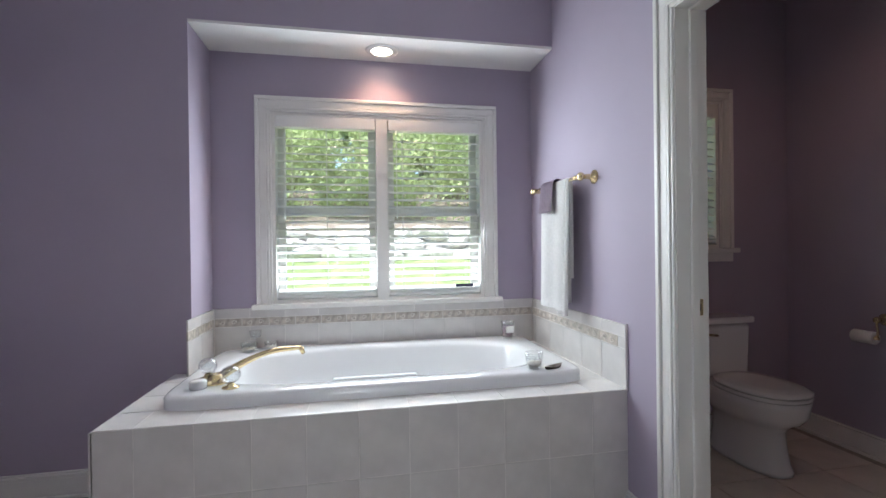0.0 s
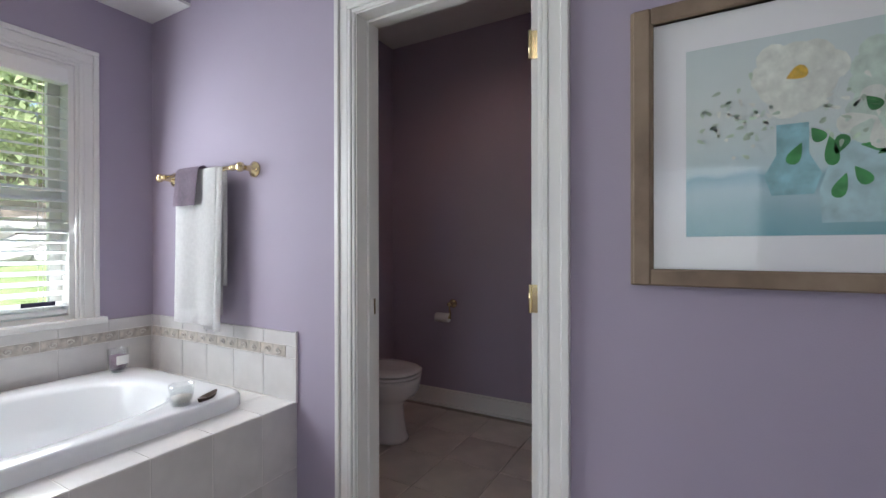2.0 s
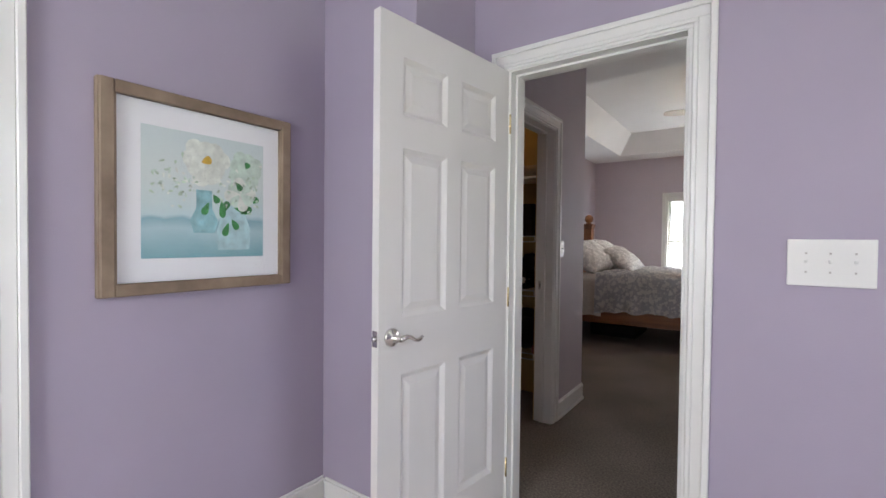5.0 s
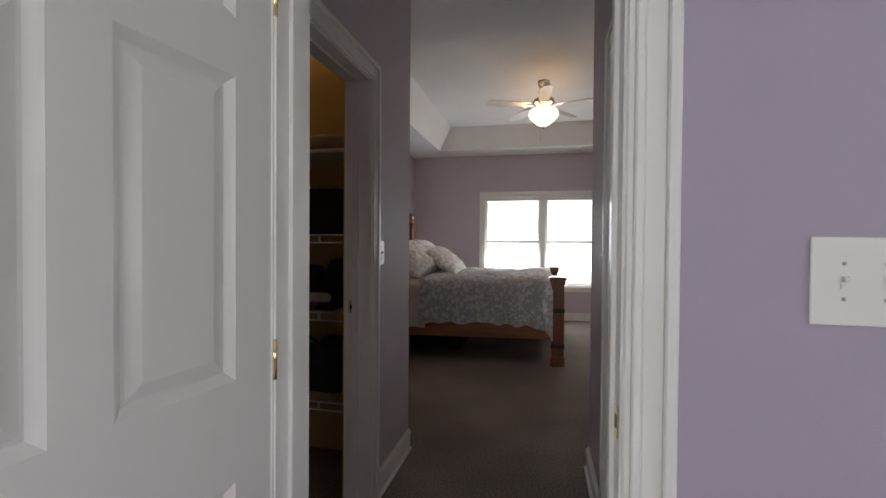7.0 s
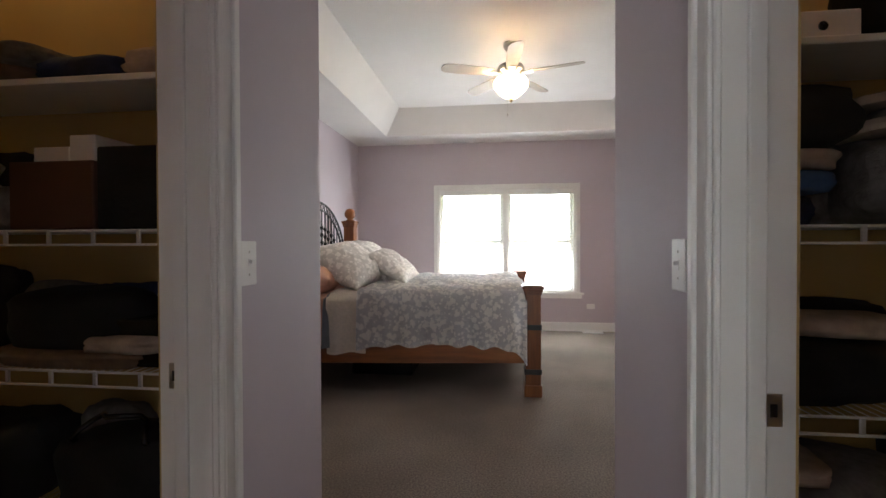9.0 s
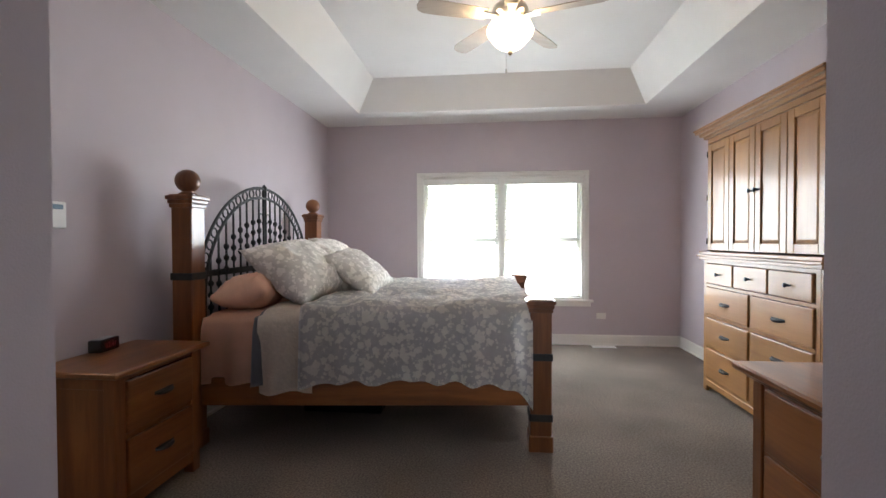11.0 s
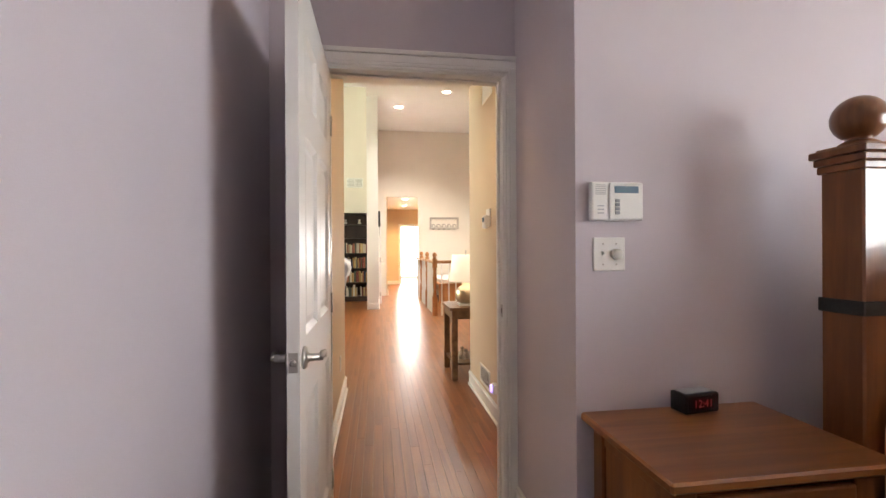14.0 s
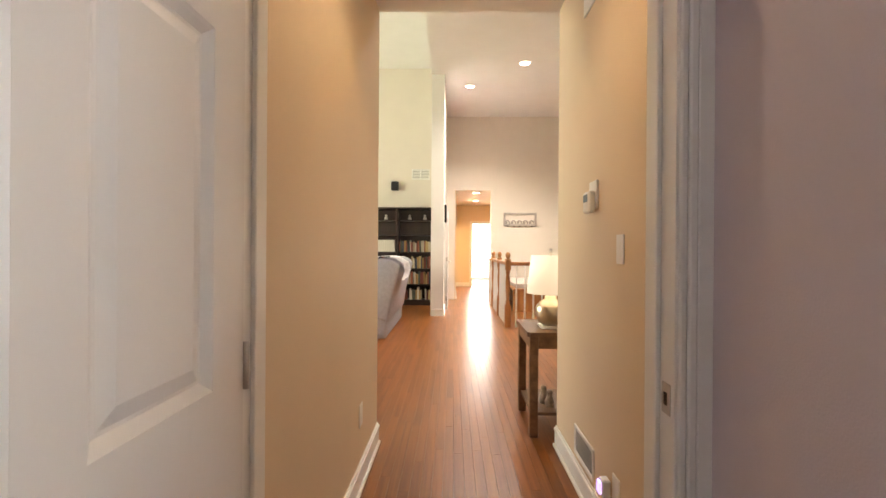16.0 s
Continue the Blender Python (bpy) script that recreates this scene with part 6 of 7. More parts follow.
for k in range(4):
    y0, y1 = YA + 0.01 + wd * k + 0.003, YA + 0.01 + wd * (k + 1) - 0.003
    bm = bmesh.new()
    s = 0.062
    for a, b in (((y0, 1.20), (y0 + s, 2.10)), ((y1 - s, 1.20), (y1, 2.10)), ((y0 + s, 1.20), (y1 - s, 1.20 + s)), ((y0 + s, 2.10 - s), (y1 - s, 2.10))):
        box(bm, (UX - 0.022, a[0], a[1]), (UX, b[0], b[1]), 0.003)
    d = part("door", bm, pine, arm)
    bm = bmesh.new()
    q = s - 0.004
    rings = []
    for inset, deep in ((0, 0.014), (0.028, 0.005), (0.03, 0.005)):
        rings.append([bm.verts.new((UX - deep, y, z)) for y, z in ((y0 + q + inset, 1.2 + q + inset), (y1 - q - inset, 1.2 + q + inset), (y1 - q - inset, 2.10 - q - inset), (y0 + q + inset, 2.10 - q - inset))])
    for p_, q_ in zip(rings, rings[1:]):
        for i in range(4):
            bm.faces.new((p_[i], p_[(i + 1) % 4], q_[(i + 1) % 4], q_[i]))
    bm.faces.new(rings[-1])
    part("raised_panel", bm, pine, d)
    if k in (1, 2):
        bm = bmesh.new()
        yk = y1 - 0.03 if k == 1 else y0 + 0.03
        lathe(bm, ((0.008, 0), (0.006, 0.014), (0.016, 0.022), (0.016, 0.028), (0.0001, 0.032)), n=14, m=pose(UX, yk, 1.64, 0, 90, 0))
        box(bm, (UX, yk - 0.026, 1.636), (UX + 0.004, yk + 0.026, 1.644), 0.001)
        part("door_knob", bm, iron, d, "dark iron knob")
    if k in (0, 3):
        for z in (1.28, 1.65, 2.02):
            bm = bmesh.new()
            tube(bm, [(UX + 0.003, y0 if k == 0 else y1, z - 0.025), (UX + 0.003, y0 if k == 0 else y1, z + 0.025)], 0.005, 8)
            part("hinge", bm, iron, d)

# ---- low chest beside the vestibule ----
chest = thing("low_chest", (-1.33, -3.1, 0), "brown wooden low chest against the wall by the vestibule", "chest")
boxes("top", [((-1.60, -3.88, 0.69), (-1.02, -2.37, 0.725))], oak_dark_h, chest, bevel=0.009)
boxes("top_moulding", [((-1.575, -3.82, 0.668), (-1.052, -2.395, 0.69))], oak_dark_h, chest, bevel=0.006)
boxes("body", [((-1.56, -3.78, 0.06), (-1.078, -2.43, 0.668))], oak_dark, chest, bevel=0.004)
for x in (-1.57, -1.128):
    for y in (-3.79, -2.485):
        boxes("corner_post", [((x, y, 0.0), (x + 0.06, y + 0.065, 0.668))], oak_dark, chest, bevel=0.004)
for q in range(2):
    bm = bmesh.new()
    box(bm, (-1.08, -3.70, 0.10 + 0.285 * q), (-1.062, -2.51, 0.365 + 0.285 * q), 0.006, segs=2)
    d = part("drawer", bm, oak_dark_h, chest)
    for y in (-3.30, -2.91):
        bm = bmesh.new()
        cup_pull(bm, -1.062, y, 0.245 + 0.285 * q, 1, 0.055)
        part("cup_pull", bm, iron, d)

# ---- ceiling fan ----
FX_, FY_ = -0.045, -4.79
fan = thing("ceiling_fan", (FX_, FY_, 3.09), "brushed nickel five-blade ceiling fan with lit glass bowl", "ceiling fan")
bm = bmesh.new()
lathe(bm, ((0.0001, 3.09), (0.068, 3.09), (0.066, 3.06), (0.045, 3.03), (0.016, 3.02)), (FX_, FY_, 0), 24)
part("canopy", bm, nickel, fan)
bm = bmesh.new()
tube(bm, [(FX_, FY_, 3.03), (FX_, FY_, 2.905)], 0.0125, 12)
part("downrod", bm, nickel, fan)
bm = bmesh.new()
lathe(bm, ((0.02, 2.940), (0.035, 2.925), (0.06, 2.905), (0.11, 2.890), (0.125, 2.860), (0.12, 2.830), (0.085, 2.810), (0.075, 2.780), (0.09, 2.760), (0.095, 2.750)), (FX_, FY_, 0), 28)
part("motor_housing", bm, nickel, fan)
blade_m = wood("pale_maple_blade", (0.42, 0.36, 0.29), (0.34, 0.28, 0.21), 0.4, 5, (0.1, 1, 1))
for k in range(5):
    m = pose(FX_, FY_, 2.815, 0, 0, 72 * k + 20)
    bm = bmesh.new()
    for a, b, w0, w1 in ((0.10, 0.20, 0.02, 0.035),):
        vs = [bm.verts.new(p) for z in (-0.004, 0.004) for p in ((a, -w0, z), (b, -w1, z), (b, w1, z), (a, w0, z))]
        for f in ((0, 3, 2, 1), (4, 5, 6, 7), (0, 1, 5, 4), (1, 2, 6, 5), (2, 3, 7, 6), (3, 0, 4, 7)):
            bm.faces.new([vs[i] for i in f])
    bmesh.ops.transform(bm, matrix=m, verts=bm.verts)
    br = part("blade_bracket", bm, nickel, fan)
    bm = bmesh.new()
    outl = [(0.17, -0.05), (0.30, -0.06), (0.50, -0.066), (0.60, -0.062), (0.64, -0.04), (0.65, 0.0), (0.64, 0.04), (0.60, 0.062), (0.50, 0.066), (0.30, 0.06), (0.17, 0.05)]
    lo_, hi_ = [bm.verts.new((x, y, 0.004)) for x, y in outl], [bm.verts.new((x, y, 0.010)) for x, y in outl]
    bm.faces.new(lo_[::-1])
    bm.faces.new(hi_)
    for i in range(len(outl)):
        j2 = (i + 1) % len(outl)
        bm.faces.new((lo_[i], lo_[j2], hi_[j2], hi_[i]))
    bmesh.ops.transform(bm, matrix=m @ pose(0, 0, 0, 12, 0, 0), verts=bm.verts)
    part("blade", bm, blade_m, br, "pale wooden fan blade")
bm = bmesh.new()
prof = [(0.085, 2.790), (0.14, 2.772), (0.157, 2.735), (0.147, 2.69), (0.115, 2.650), (0.075, 2.615), (0.03, 2.595), (0.0001, 2.591)]
vs = lathe(bm, prof, (FX_, FY_, 0), 40)
for v in bm.verts:
    a = math.atan2(v.co.y - FY_, v.co.x - FX_)
    r = 1 + 0.035 * math.cos(10 * a)
    v.co.x, v.co.y = FX_ + (v.co.x - FX_) * r, FY_ + (v.co.y - FY_) * r
part("glass_bowl", bm, bowl_glow, fan, "glowing frosted scalloped glass bowl")
bm = bmesh.new()
lathe(bm, ((0.0001, 2.595), (0.02, 2.593), (0.012, 2.580), (0.016, 2.570), (0.0001, 2.557)), (FX_, FY_, 0), 14)
part("bowl_finial", bm, brass, fan)
bm = bmesh.new()
tube(bm, [(FX_ + 0.03, FY_ + 0.06, 2.765), (FX_ + 0.03, FY_ + 0.06, 2.445)], 0.0015, 5)
lathe(bm, ((0.0001, -0.02), (0.006, -0.012), (0.006, 0.008), (0.0001, 0.016)), (FX_ + 0.03, FY_ + 0.06, 2.435), 8)
part("pull_chain", bm, nickel, fan)
for k in range(3):
    a = 2.1 * k + 0.5
    lamp("fan_bulb", "POINT", pose(FX_ + 0.19 * math.cos(a), FY_ + 0.19 * math.sin(a), 2.765), 0.75, (1.0, 0.64, 0.33), 0.03)

plate("outlet", "white duplex outlet low on the bedroom wall", "y", -7.295, 1, -1.27, 0.36, 0.115, 0.075, 0, "outlet")
reg = thing("floor_register", (-1.28, -7.2, 0), "cream metal floor register by the baseboard", "floor vent")
boxes("register_frame", [((-1.42, -7.255, 0.0), (-1.14, -7.145, 0.005))], plate_white, reg, bevel=0.002)
for k in range(12):
    boxes("louvre", [((-1.405 + 0.0215 * k, -7.24, 0.005), (-1.398 + 0.0215 * k, -7.16, 0.008))], plate_white, reg)


# ---- closets ----
def folded(name, label, at, w, d, h, material, seed, spin=0, category="clothes"):
    """A soft folded or heaped bundle that rests on a shelf."""
    bm = bmesh.new()
    bmesh.ops.create_cube(bm, size=1.0)
    bmesh.ops.subdivide_edges(bm, edges=bm.edges[:], cuts=7, use_grid_fill=True)
    for v in bm.verts:
        p = Vector((v.co.x * 2, v.co.y * 2, v.co.z * 2))
        r = (abs(p.x) ** 4 + abs(p.y) ** 4 + abs(p.z) ** 4) ** 0.25
        n = 0.10 * noise.noise(p * 1.4 + Vector((seed * 9.1, 0, 0))) + 0.05 * noise.noise(p * 3.5 + Vector((0, seed * 5, 0)))
        q = p / max(r, 0.4) * (0.93 + n)
        v.co = Vector((q.x * w / 2, q.y * d / 2, max(-1.0, min(1.15, q.z)) * h / 2 + h / 2))
        if v.co.z < 0.012:
            v.co.z = 0
    for f in bm.faces:
        f.smooth = True
    bmesh.ops.transform(bm, matrix=pose(*at, 0, 0, spin), verts=bm.verts)
    return tagged(part(name, bm, material), label, category)


black_cloth = mat("black_cloth", (0.014, 0.014, 0.016), 0.9, var=0.3, scale=15, bump=0.5, bump_scale=60)
navy_cloth = mat("navy_cloth", (0.02, 0.03, 0.085), 0.9, var=0.3, scale=15, bump=0.5, bump_scale=60)
blue_cloth = mat("blue_cloth", (0.06, 0.13, 0.28), 0.9, var=0.2, scale=15, bump=0.5, bump_scale=60)
cream_cloth = mat("cream_cloth", (0.48, 0.40, 0.33), 0.9, var=0.2, scale=20, bump=0.6, bump_scale=60)
tan_cloth = mat("tan_cloth", (0.22, 0.15, 0.10), 0.9, var=0.2, scale=20, bump=0.6, bump_scale=60)
rose_cloth = mat("rose_cloth", (0.32, 0.10, 0.09), 0.9, var=0.2, scale=20, bump=0.6, bump_scale=60)
grey_knit = mat("grey_knit", (0.16, 0.15, 0.15), 0.9, var=0.3, scale=30, bump=0.8, bump_scale=90)
brown_card = mat("brown_card_box", (0.10, 0.045, 0.03), 0.7, var=0.1)
wire_m = mat("white_coated_wire", (0.72, 0.72, 0.70), 0.4)


def wire_shelf(x0, x1, z, front, back, material=wire_m):
    t = thing("wire_shelf", ((x0 + x1) / 2, back, z), "white coated wire shelf in the closet", "wire shelf", "closet shelves")
    for nm, y, zz, r in (("front_wire", front, z, 0.0042), ("lip_wire", front + 0.004, z - 0.042, 0.0042), ("back_wire", back + 0.012, z, 0.0035)):
        bm = bmesh.new()
        tube(bm, [(x0, y, zz), (x1, y, zz)], r, 6)
        part(nm, bm, material, t)
    bm = bmesh.new()
    n = int((x1 - x0) / 0.026)
    for i in range(n):
        x = x0 + (i + 0.5) * (x1 - x0) / n
        tube(bm, [(x, front, z + 0.003), (x, back + 0.01, z + 0.003)], 0.0013, 4)
    tagged(part("cross_wires", bm, material, t), kind="stuff")
    x = x0 + 0.1
    while x < x1:
        bm = bmesh.new()
        box(bm, (x - 0.006, front - 0.001, z - 0.044), (x + 0.006, front + 0.006, z + 0.003), 0.001)
        part("lip_bracket", bm, material, t)
        x += 0.148
    return t


BK, FR = -2.178, -1.88
for side, x0, x1, zs in (("east", 0.892, 2.315, (1.318, 0.895, 0.405)), ("west", -1.775, -0.449, (1.315, 0.845, 0.43))):
    t = thing("closet_shelf", ((x0 + x1) / 2, BK, 1.78), "white painted board shelf high in the closet", "shelf", "closet shelves")
    boxes("shelf_board", [((x0, BK, 1.765), (x1, FR - 0.01, 1.785))], trim_white, t, bevel=0.003)
    for z in zs:
        wire_shelf(x0, x1, z, FR, BK)
    s = 1 if side == "east" else -1
    cx = 0.892 if side == "east" else -0.449

    def on(name, label, off, z, w, d, h, m, seed, spin=0, back=0.0, cat="clothes"):
        folded(name, label, (cx + s * off, (BK + FR) / 2 - back, z + 0.005), w, d, h, m, seed, spin, cat)

    top = 1.781
    z1, z2, z3 = zs
    if side == "east":
        on("folded_sweater", "cream folded sweater on the closet shelf", 0.16, top, 0.42, 0.25, 0.10, cream_cloth, 1, 4)
        on("folded_jeans", "navy folded clothes on the closet shelf", 0.50, top, 0.36, 0.25, 0.085, navy_cloth, 2)
        on("folded_blanket", "tan patterned folded blanket on the closet shelf", 0.86, top, 0.38, 0.25, 0.11, tan_cloth, 3)
        tagged(boxes("storage_carton", [((1.03, -2.16, z1 + 0.006), (1.30, -1.90, z1 + 0.255))], black_cloth, bevel=0.006), "black fabric storage box on the wire shelf", "box")
        c2 = thing("card_box", (1.5, -2.03, z1), "dark brown card box holding papers in the closet", "box")
        boxes("box_body", [((1.31, -2.16, z1 + 0.006), (1.60, -1.90, z1 + 0.215))], brown_card, c2, bevel=0.004)
        boxes("paper_bundle", [((1.33, -2.12, z1 + 0.18), (1.42, -1.93, z1 + 0.30))], paper_white, c2, bevel=0.003)
        boxes("paper_bundle", [((1.44, -2.1, z1 + 0.18), (1.57, -1.95, z1 + 0.27))], paper_white, c2, bevel=0.003)
        on("heaped_cloth", "grey heaped cloths on the wire shelf", 0.86, z1, 0.36, 0.25, 0.15, grey_knit, 4)
        tagged(boxes("black_box", [((1.08, -2.1, z2 + 0.006), (1.26, -1.92, z2 + 0.15))], black_plastic, bevel=0.005), "small black box on the wire shelf", "box")
        bt = thing("water_bottle", (0.99, -2.0, z2), "clear plastic bottle with blue label in the closet", "bottle")
        bm = bmesh.new()
        lathe(bm, ((0.03, 0.006), (0.034, 0.02), (0.034, 0.14), (0.014, 0.18), (0.013, 0.2), (0.0001, 0.2)), (0.99, -2.0, z2), 16)
        part("bottle_body", bm, mat("pale_bottle", (0.45, 0.5, 0.55), 0.25), bt)
        bm = bmesh.new()
        lathe(bm, ((0.0352, 0.05), (0.0352, 0.10)), (0.99, -2.0, z2), 16)
        part("bottle_label", bm, blue_cloth, bt)
        on("bag", "black fabric bag on the wire shelf", 0.56, z2, 0.5, 0.26, 0.24, black_cloth, 6)
        on("scarf", "beige scarf trailing along the wire shelf", 0.55, z2, 0.62, 0.28, 0.055, tan_cloth, 7, 0, -0.02)
        on("handbag", "black leather handbag on the wire shelf", 0.36, z3, 0.56, 0.27, 0.27, black_cloth, 8)
        on("small_bag", "black small bag on the wire shelf", 0.07, z3, 0.13, 0.22, 0.30, black_cloth, 9)
        on("shoes", "dark red shoes on the wire shelf", 0.06, z3, 0.16, 0.28, 0.06, rose_cloth, 10, 0, -0.03)
        on("bag", "black fabric bag on the wire shelf", 0.86, z3, 0.36, 0.26, 0.30, black_cloth, 11)
    else:
        on("cap", "dark knitted cap on the closet shelf", 0.05, top, 0.12, 0.2, 0.05, black_cloth, 21)
        bx = thing("gadget_box", (cx - 0.30, -2.0, top), "white carton with a dark round mark", "box")
        boxes("carton", [((cx - 0.37, -2.1, top + 0.004), (cx - 0.19, -1.93, top + 0.085))], paper_white, bx, bevel=0.003)
        bm = bmesh.new()
        lathe(bm, ((0.0001, 0), (0.012, 0), (0.012, 0.001), (0.0001, 0.001)), n=16, m=pose(cx - 0.28, -1.93, top + 0.045, -90, 0, 0))
        part("round_mark", bm, black_plastic, bx)
        on("handbag", "black shiny handbag standing on the closet shelf", 0.62, top, 0.48, 0.24, 0.36, black_cloth, 22)
        on("tools_roll", "tan roll of cloth on the closet shelf", 0.17, top, 0.2, 0.2, 0.04, tan_cloth, 23)
        on("folded_jeans", "navy folded jeans on the wire shelf", 0.12, z1, 0.34, 0.27, 0.085, navy_cloth, 24)
        on("folded_sweater", "blue folded top in the stack", 0.20, z1 + 0.085, 0.26, 0.27, 0.06, blue_cloth, 25)
        on("folded_sweater", "cream folded top in the stack", 0.19, z1 + 0.145, 0.32, 0.27, 0.055, cream_cloth, 26)
        on("folded_sweater", "black heaped clothes on the stack", 0.20, z1 + 0.2, 0.40, 0.27, 0.17, black_cloth, 27)
        on("heaped_scarf", "grey patterned scarves heaped on the wire shelf", 0.52, z1, 0.30, 0.27, 0.24, grey_knit, 28)
        on("folded_sweater", "tan folded tops on the wire shelf", 0.07, z2, 0.2, 0.27, 0.13, tan_cloth, 29)
        on("folded_jeans", "black folded clothes heaped on the wire shelf", 0.32, z2, 0.46, 0.27, 0.18, black_cloth, 30)
        on("folded_sweater", "cream folded top on the black heap", 0.38, z2 + 0.18, 0.32, 0.25, 0.055, cream_cloth, 31, -8)
        on("knit_hat", "grey knitted hat on the wire shelf", 0.06, z2 + 0.13, 0.14, 0.2, 0.16, grey_knit, 32)
        on("heaped_coat", "dark heaped coat on the low wire shelf", 0.40, z3, 0.5, 0.28, 0.26, grey_knit, 33)
        on("folded_sweater", "rose folded top on the low wire shelf", 0.10, z3, 0.24, 0.27, 0.14, rose_cloth, 34)
        on("cap", "black cap on the low wire shelf", 0.08, z3 + 0.14, 0.16, 0.24, 0.1, black_cloth, 35)


# dark clothes added along the shelf backs, partly standing in for shade
rs = random.Random(77)
DARK = ((black_cloth, "black"), (black_cloth, "black"), (navy_cloth, "dark navy"), (grey_knit, "dark grey"))
for x0, x1, tops in ((0.93, 2.25, (1.318, 0.895, 0.405)), (-1.72, -0.49, (1.315, 0.845, 0.43))):
    for z in tops:
        x = x0
        while x < x1 - 0.1:
            w = min(rs.uniform(0.26, 0.40), x1 - x)
            m_, word = rs.choice(DARK)
            folded("folded_garment", f"{word} clothes at the back of the wire shelf, added in place of shade", (x + w / 2, -2.115, z + 0.005), w * 1.02, 0.115, rs.uniform(0.24, 0.34), m_, rs.uniform(0, 50))
            x += w


def loop_strap(x, y, z, w, h, material, label):
    """A bag's carrying strap lying in a slack loop on top of it."""
    bm = bmesh.new()
    tube(bm, [(x + w / 2 * math.cos(k / 12 * math.pi), y + 0.03 * math.sin(k * 1.3), z + h * math.sin(k / 12 * math.pi)) for k in range(13)], 0.009, 8)
    tagged(part("bag_strap", bm, material), label, "strap")


def rumpled(name, label, x, z, w, h, material, seed, cat="clothes"):
    folded(name, label, (x, -2.0, z + 0.005), w, 0.27, h, material, seed, 0, cat)


loop_strap(1.30, -1.96, 0.405 + 0.235, 0.26, 0.10, black_plastic, "black leather strap on the handbag")
loop_strap(1.82, -1.95, 1.318 + 0.12, 0.30, 0.13, cream_cloth, "pale cord handle looping over the heaped cloths")
rumpled("folded_shirt", "grey folded shirt on the closet shelf", 1.62, 1.781 + 0.06, 0.30, 0.06, grey_knit, 41)
rumpled("folded_shirt", "dark heaped shirt on the closet shelf", 1.98, 1.781, 0.36, 0.13, black_cloth, 42)
rumpled("rolled_scarf", "cream scarf rolled on the heaped bag", 1.22, 0.895 + 0.05, 0.30, 0.05, cream_cloth, 43)
for k, (dx, dz, w, h, m_, lab) in enumerate(((0.50, 0.235, 0.26, 0.035, cream_cloth, "cream folded cloth on the heaped scarves"), (0.54, 0.27, 0.24, 0.03, grey_knit, "grey folded cloth on the heaped scarves"), (0.49, 0.30, 0.28, 0.03, cream_cloth, "cream folded cloth on the heaped scarves"), (0.80, 0.0, 0.28, 0.16, tan_cloth, "tan folded blanket on the wire shelf"))):
    rumpled("folded_cloth", lab, -0.449 - dx, 1.315 + dz, w, h, m_, 50 + k)
rumpled("folded_sweater", "grey folded top on the low wire shelf", -0.62, 0.43 + 0.23, 0.30, 0.05, cream_cloth, 60)
for s, x in ((1, 1.6), (-1, -1.05)):
    fx = thing("closet_light", (x, -2.03, ZC), "plain round closet ceiling light", "ceiling light", "closet ceiling lights")
    bm = bmesh.new()
    lathe(bm, ((0.0001, -0.07), (0.06, -0.06), (0.085, -0.03), (0.09, 0)), (x, -2.03, ZC), 20)
    part("globe", bm, glow("closet_lamp_glow", (1.0, 0.7, 0.35), 0.5), fx)
    lamp("closet_lamp", "POINT", pose(x, -2.04, ZC - 0.16), 0.60 if s > 0 else 0.42, (1.0, 0.62, 0.25), 0.05)

# ---- hall ----
def vent(name, label, axis, plane, side, u0, u1, z0, z1, slats, material=plate_white, split=False):
    g = frame_of(axis, plane, side)
    t = thing(name, g((u0 + u1) / 2, 0, z0), label, "air vent")
    bm = bmesh.new()
    for a, b in (((u0, z0), (u0 + 0.018, z1)), ((u1 - 0.018, z0), (u1, z1)), ((u0 + 0.018, z0), (u1 - 0.018, z0 + 0.018)), ((u0 + 0.018, z1 - 0.018), (u1 - 0.018, z1))):
        box(bm, g(a[0], 0, a[1]), g(b[0], 0.008, b[1]), 0.002)
    if split:
        m_ = (u0 + u1) / 2
        box(bm, g(m_ - 0.01, 0, z0 + 0.018), g(m_ + 0.01, 0.008, z1 - 0.018))
    part("vent_frame", bm, material, t)
    # dark sheet behind the slats, its colour standing in for duct shade
    boxes("vent_backing", [(g(u0 + 0.018, 0.0005, z0 + 0.018), g(u1 - 0.018, 0.0015, z1 - 0.018))], grey_knit, t)
    h = (z1 - z0 - 0.036) / slats
    for k in range(slats):
        bm = bmesh.new()
        z = z0 + 0.018 + h * k
        vs = [bm.verts.new(g(u, o, z + dz)) for u in (u0 + 0.018, u1 - 0.018) for o, dz in ((0.002, h * 0.1), (0.003, h * 0.1), (0.007, h * 0.75), (0.006, h * 0.75))]
        for f in ((0, 1, 5, 4), (1, 2, 6, 5), (2, 3, 7, 6), (3, 0, 4, 7), (0, 3, 2, 1), (4, 5, 6, 7)):
            bm.faces.new([vs[i] for i in f])
        part("slat", bm, material, t)
    return t


vent("return_vent", "white low wall vent beside the baseboard in the hall", "y", -3.62, 1, 4.08, 4.40, 0.155, 0.31, 8)
vent("ceiling_side_vent", "white wall vent high in the hall", "y", -3.62, 1, 3.98, 4.28, 2.42, 2.60, 9)
plate("hall_switch", "white rocker switch plate on the beige hall wall", "y", -3.62, 1, 3.775, 1.245, 0.075, 0.118, 1, rocker=True)
plate("hall_outlet", "white outlet plate low on the beige hall wall", "y", -2.475, -1, 4.31, 0.37, 0.075, 0.118, 0, "outlet")
plate("hall_outlet", "white outlet plate low on the beige hall wall", "y", -3.62, 1, 3.80, 0.27, 0.075, 0.118, 0, "outlet")
nl = thing("night_light", (3.86, -3.62, 0.25), "small white plug-in night light glowing violet", "night light")
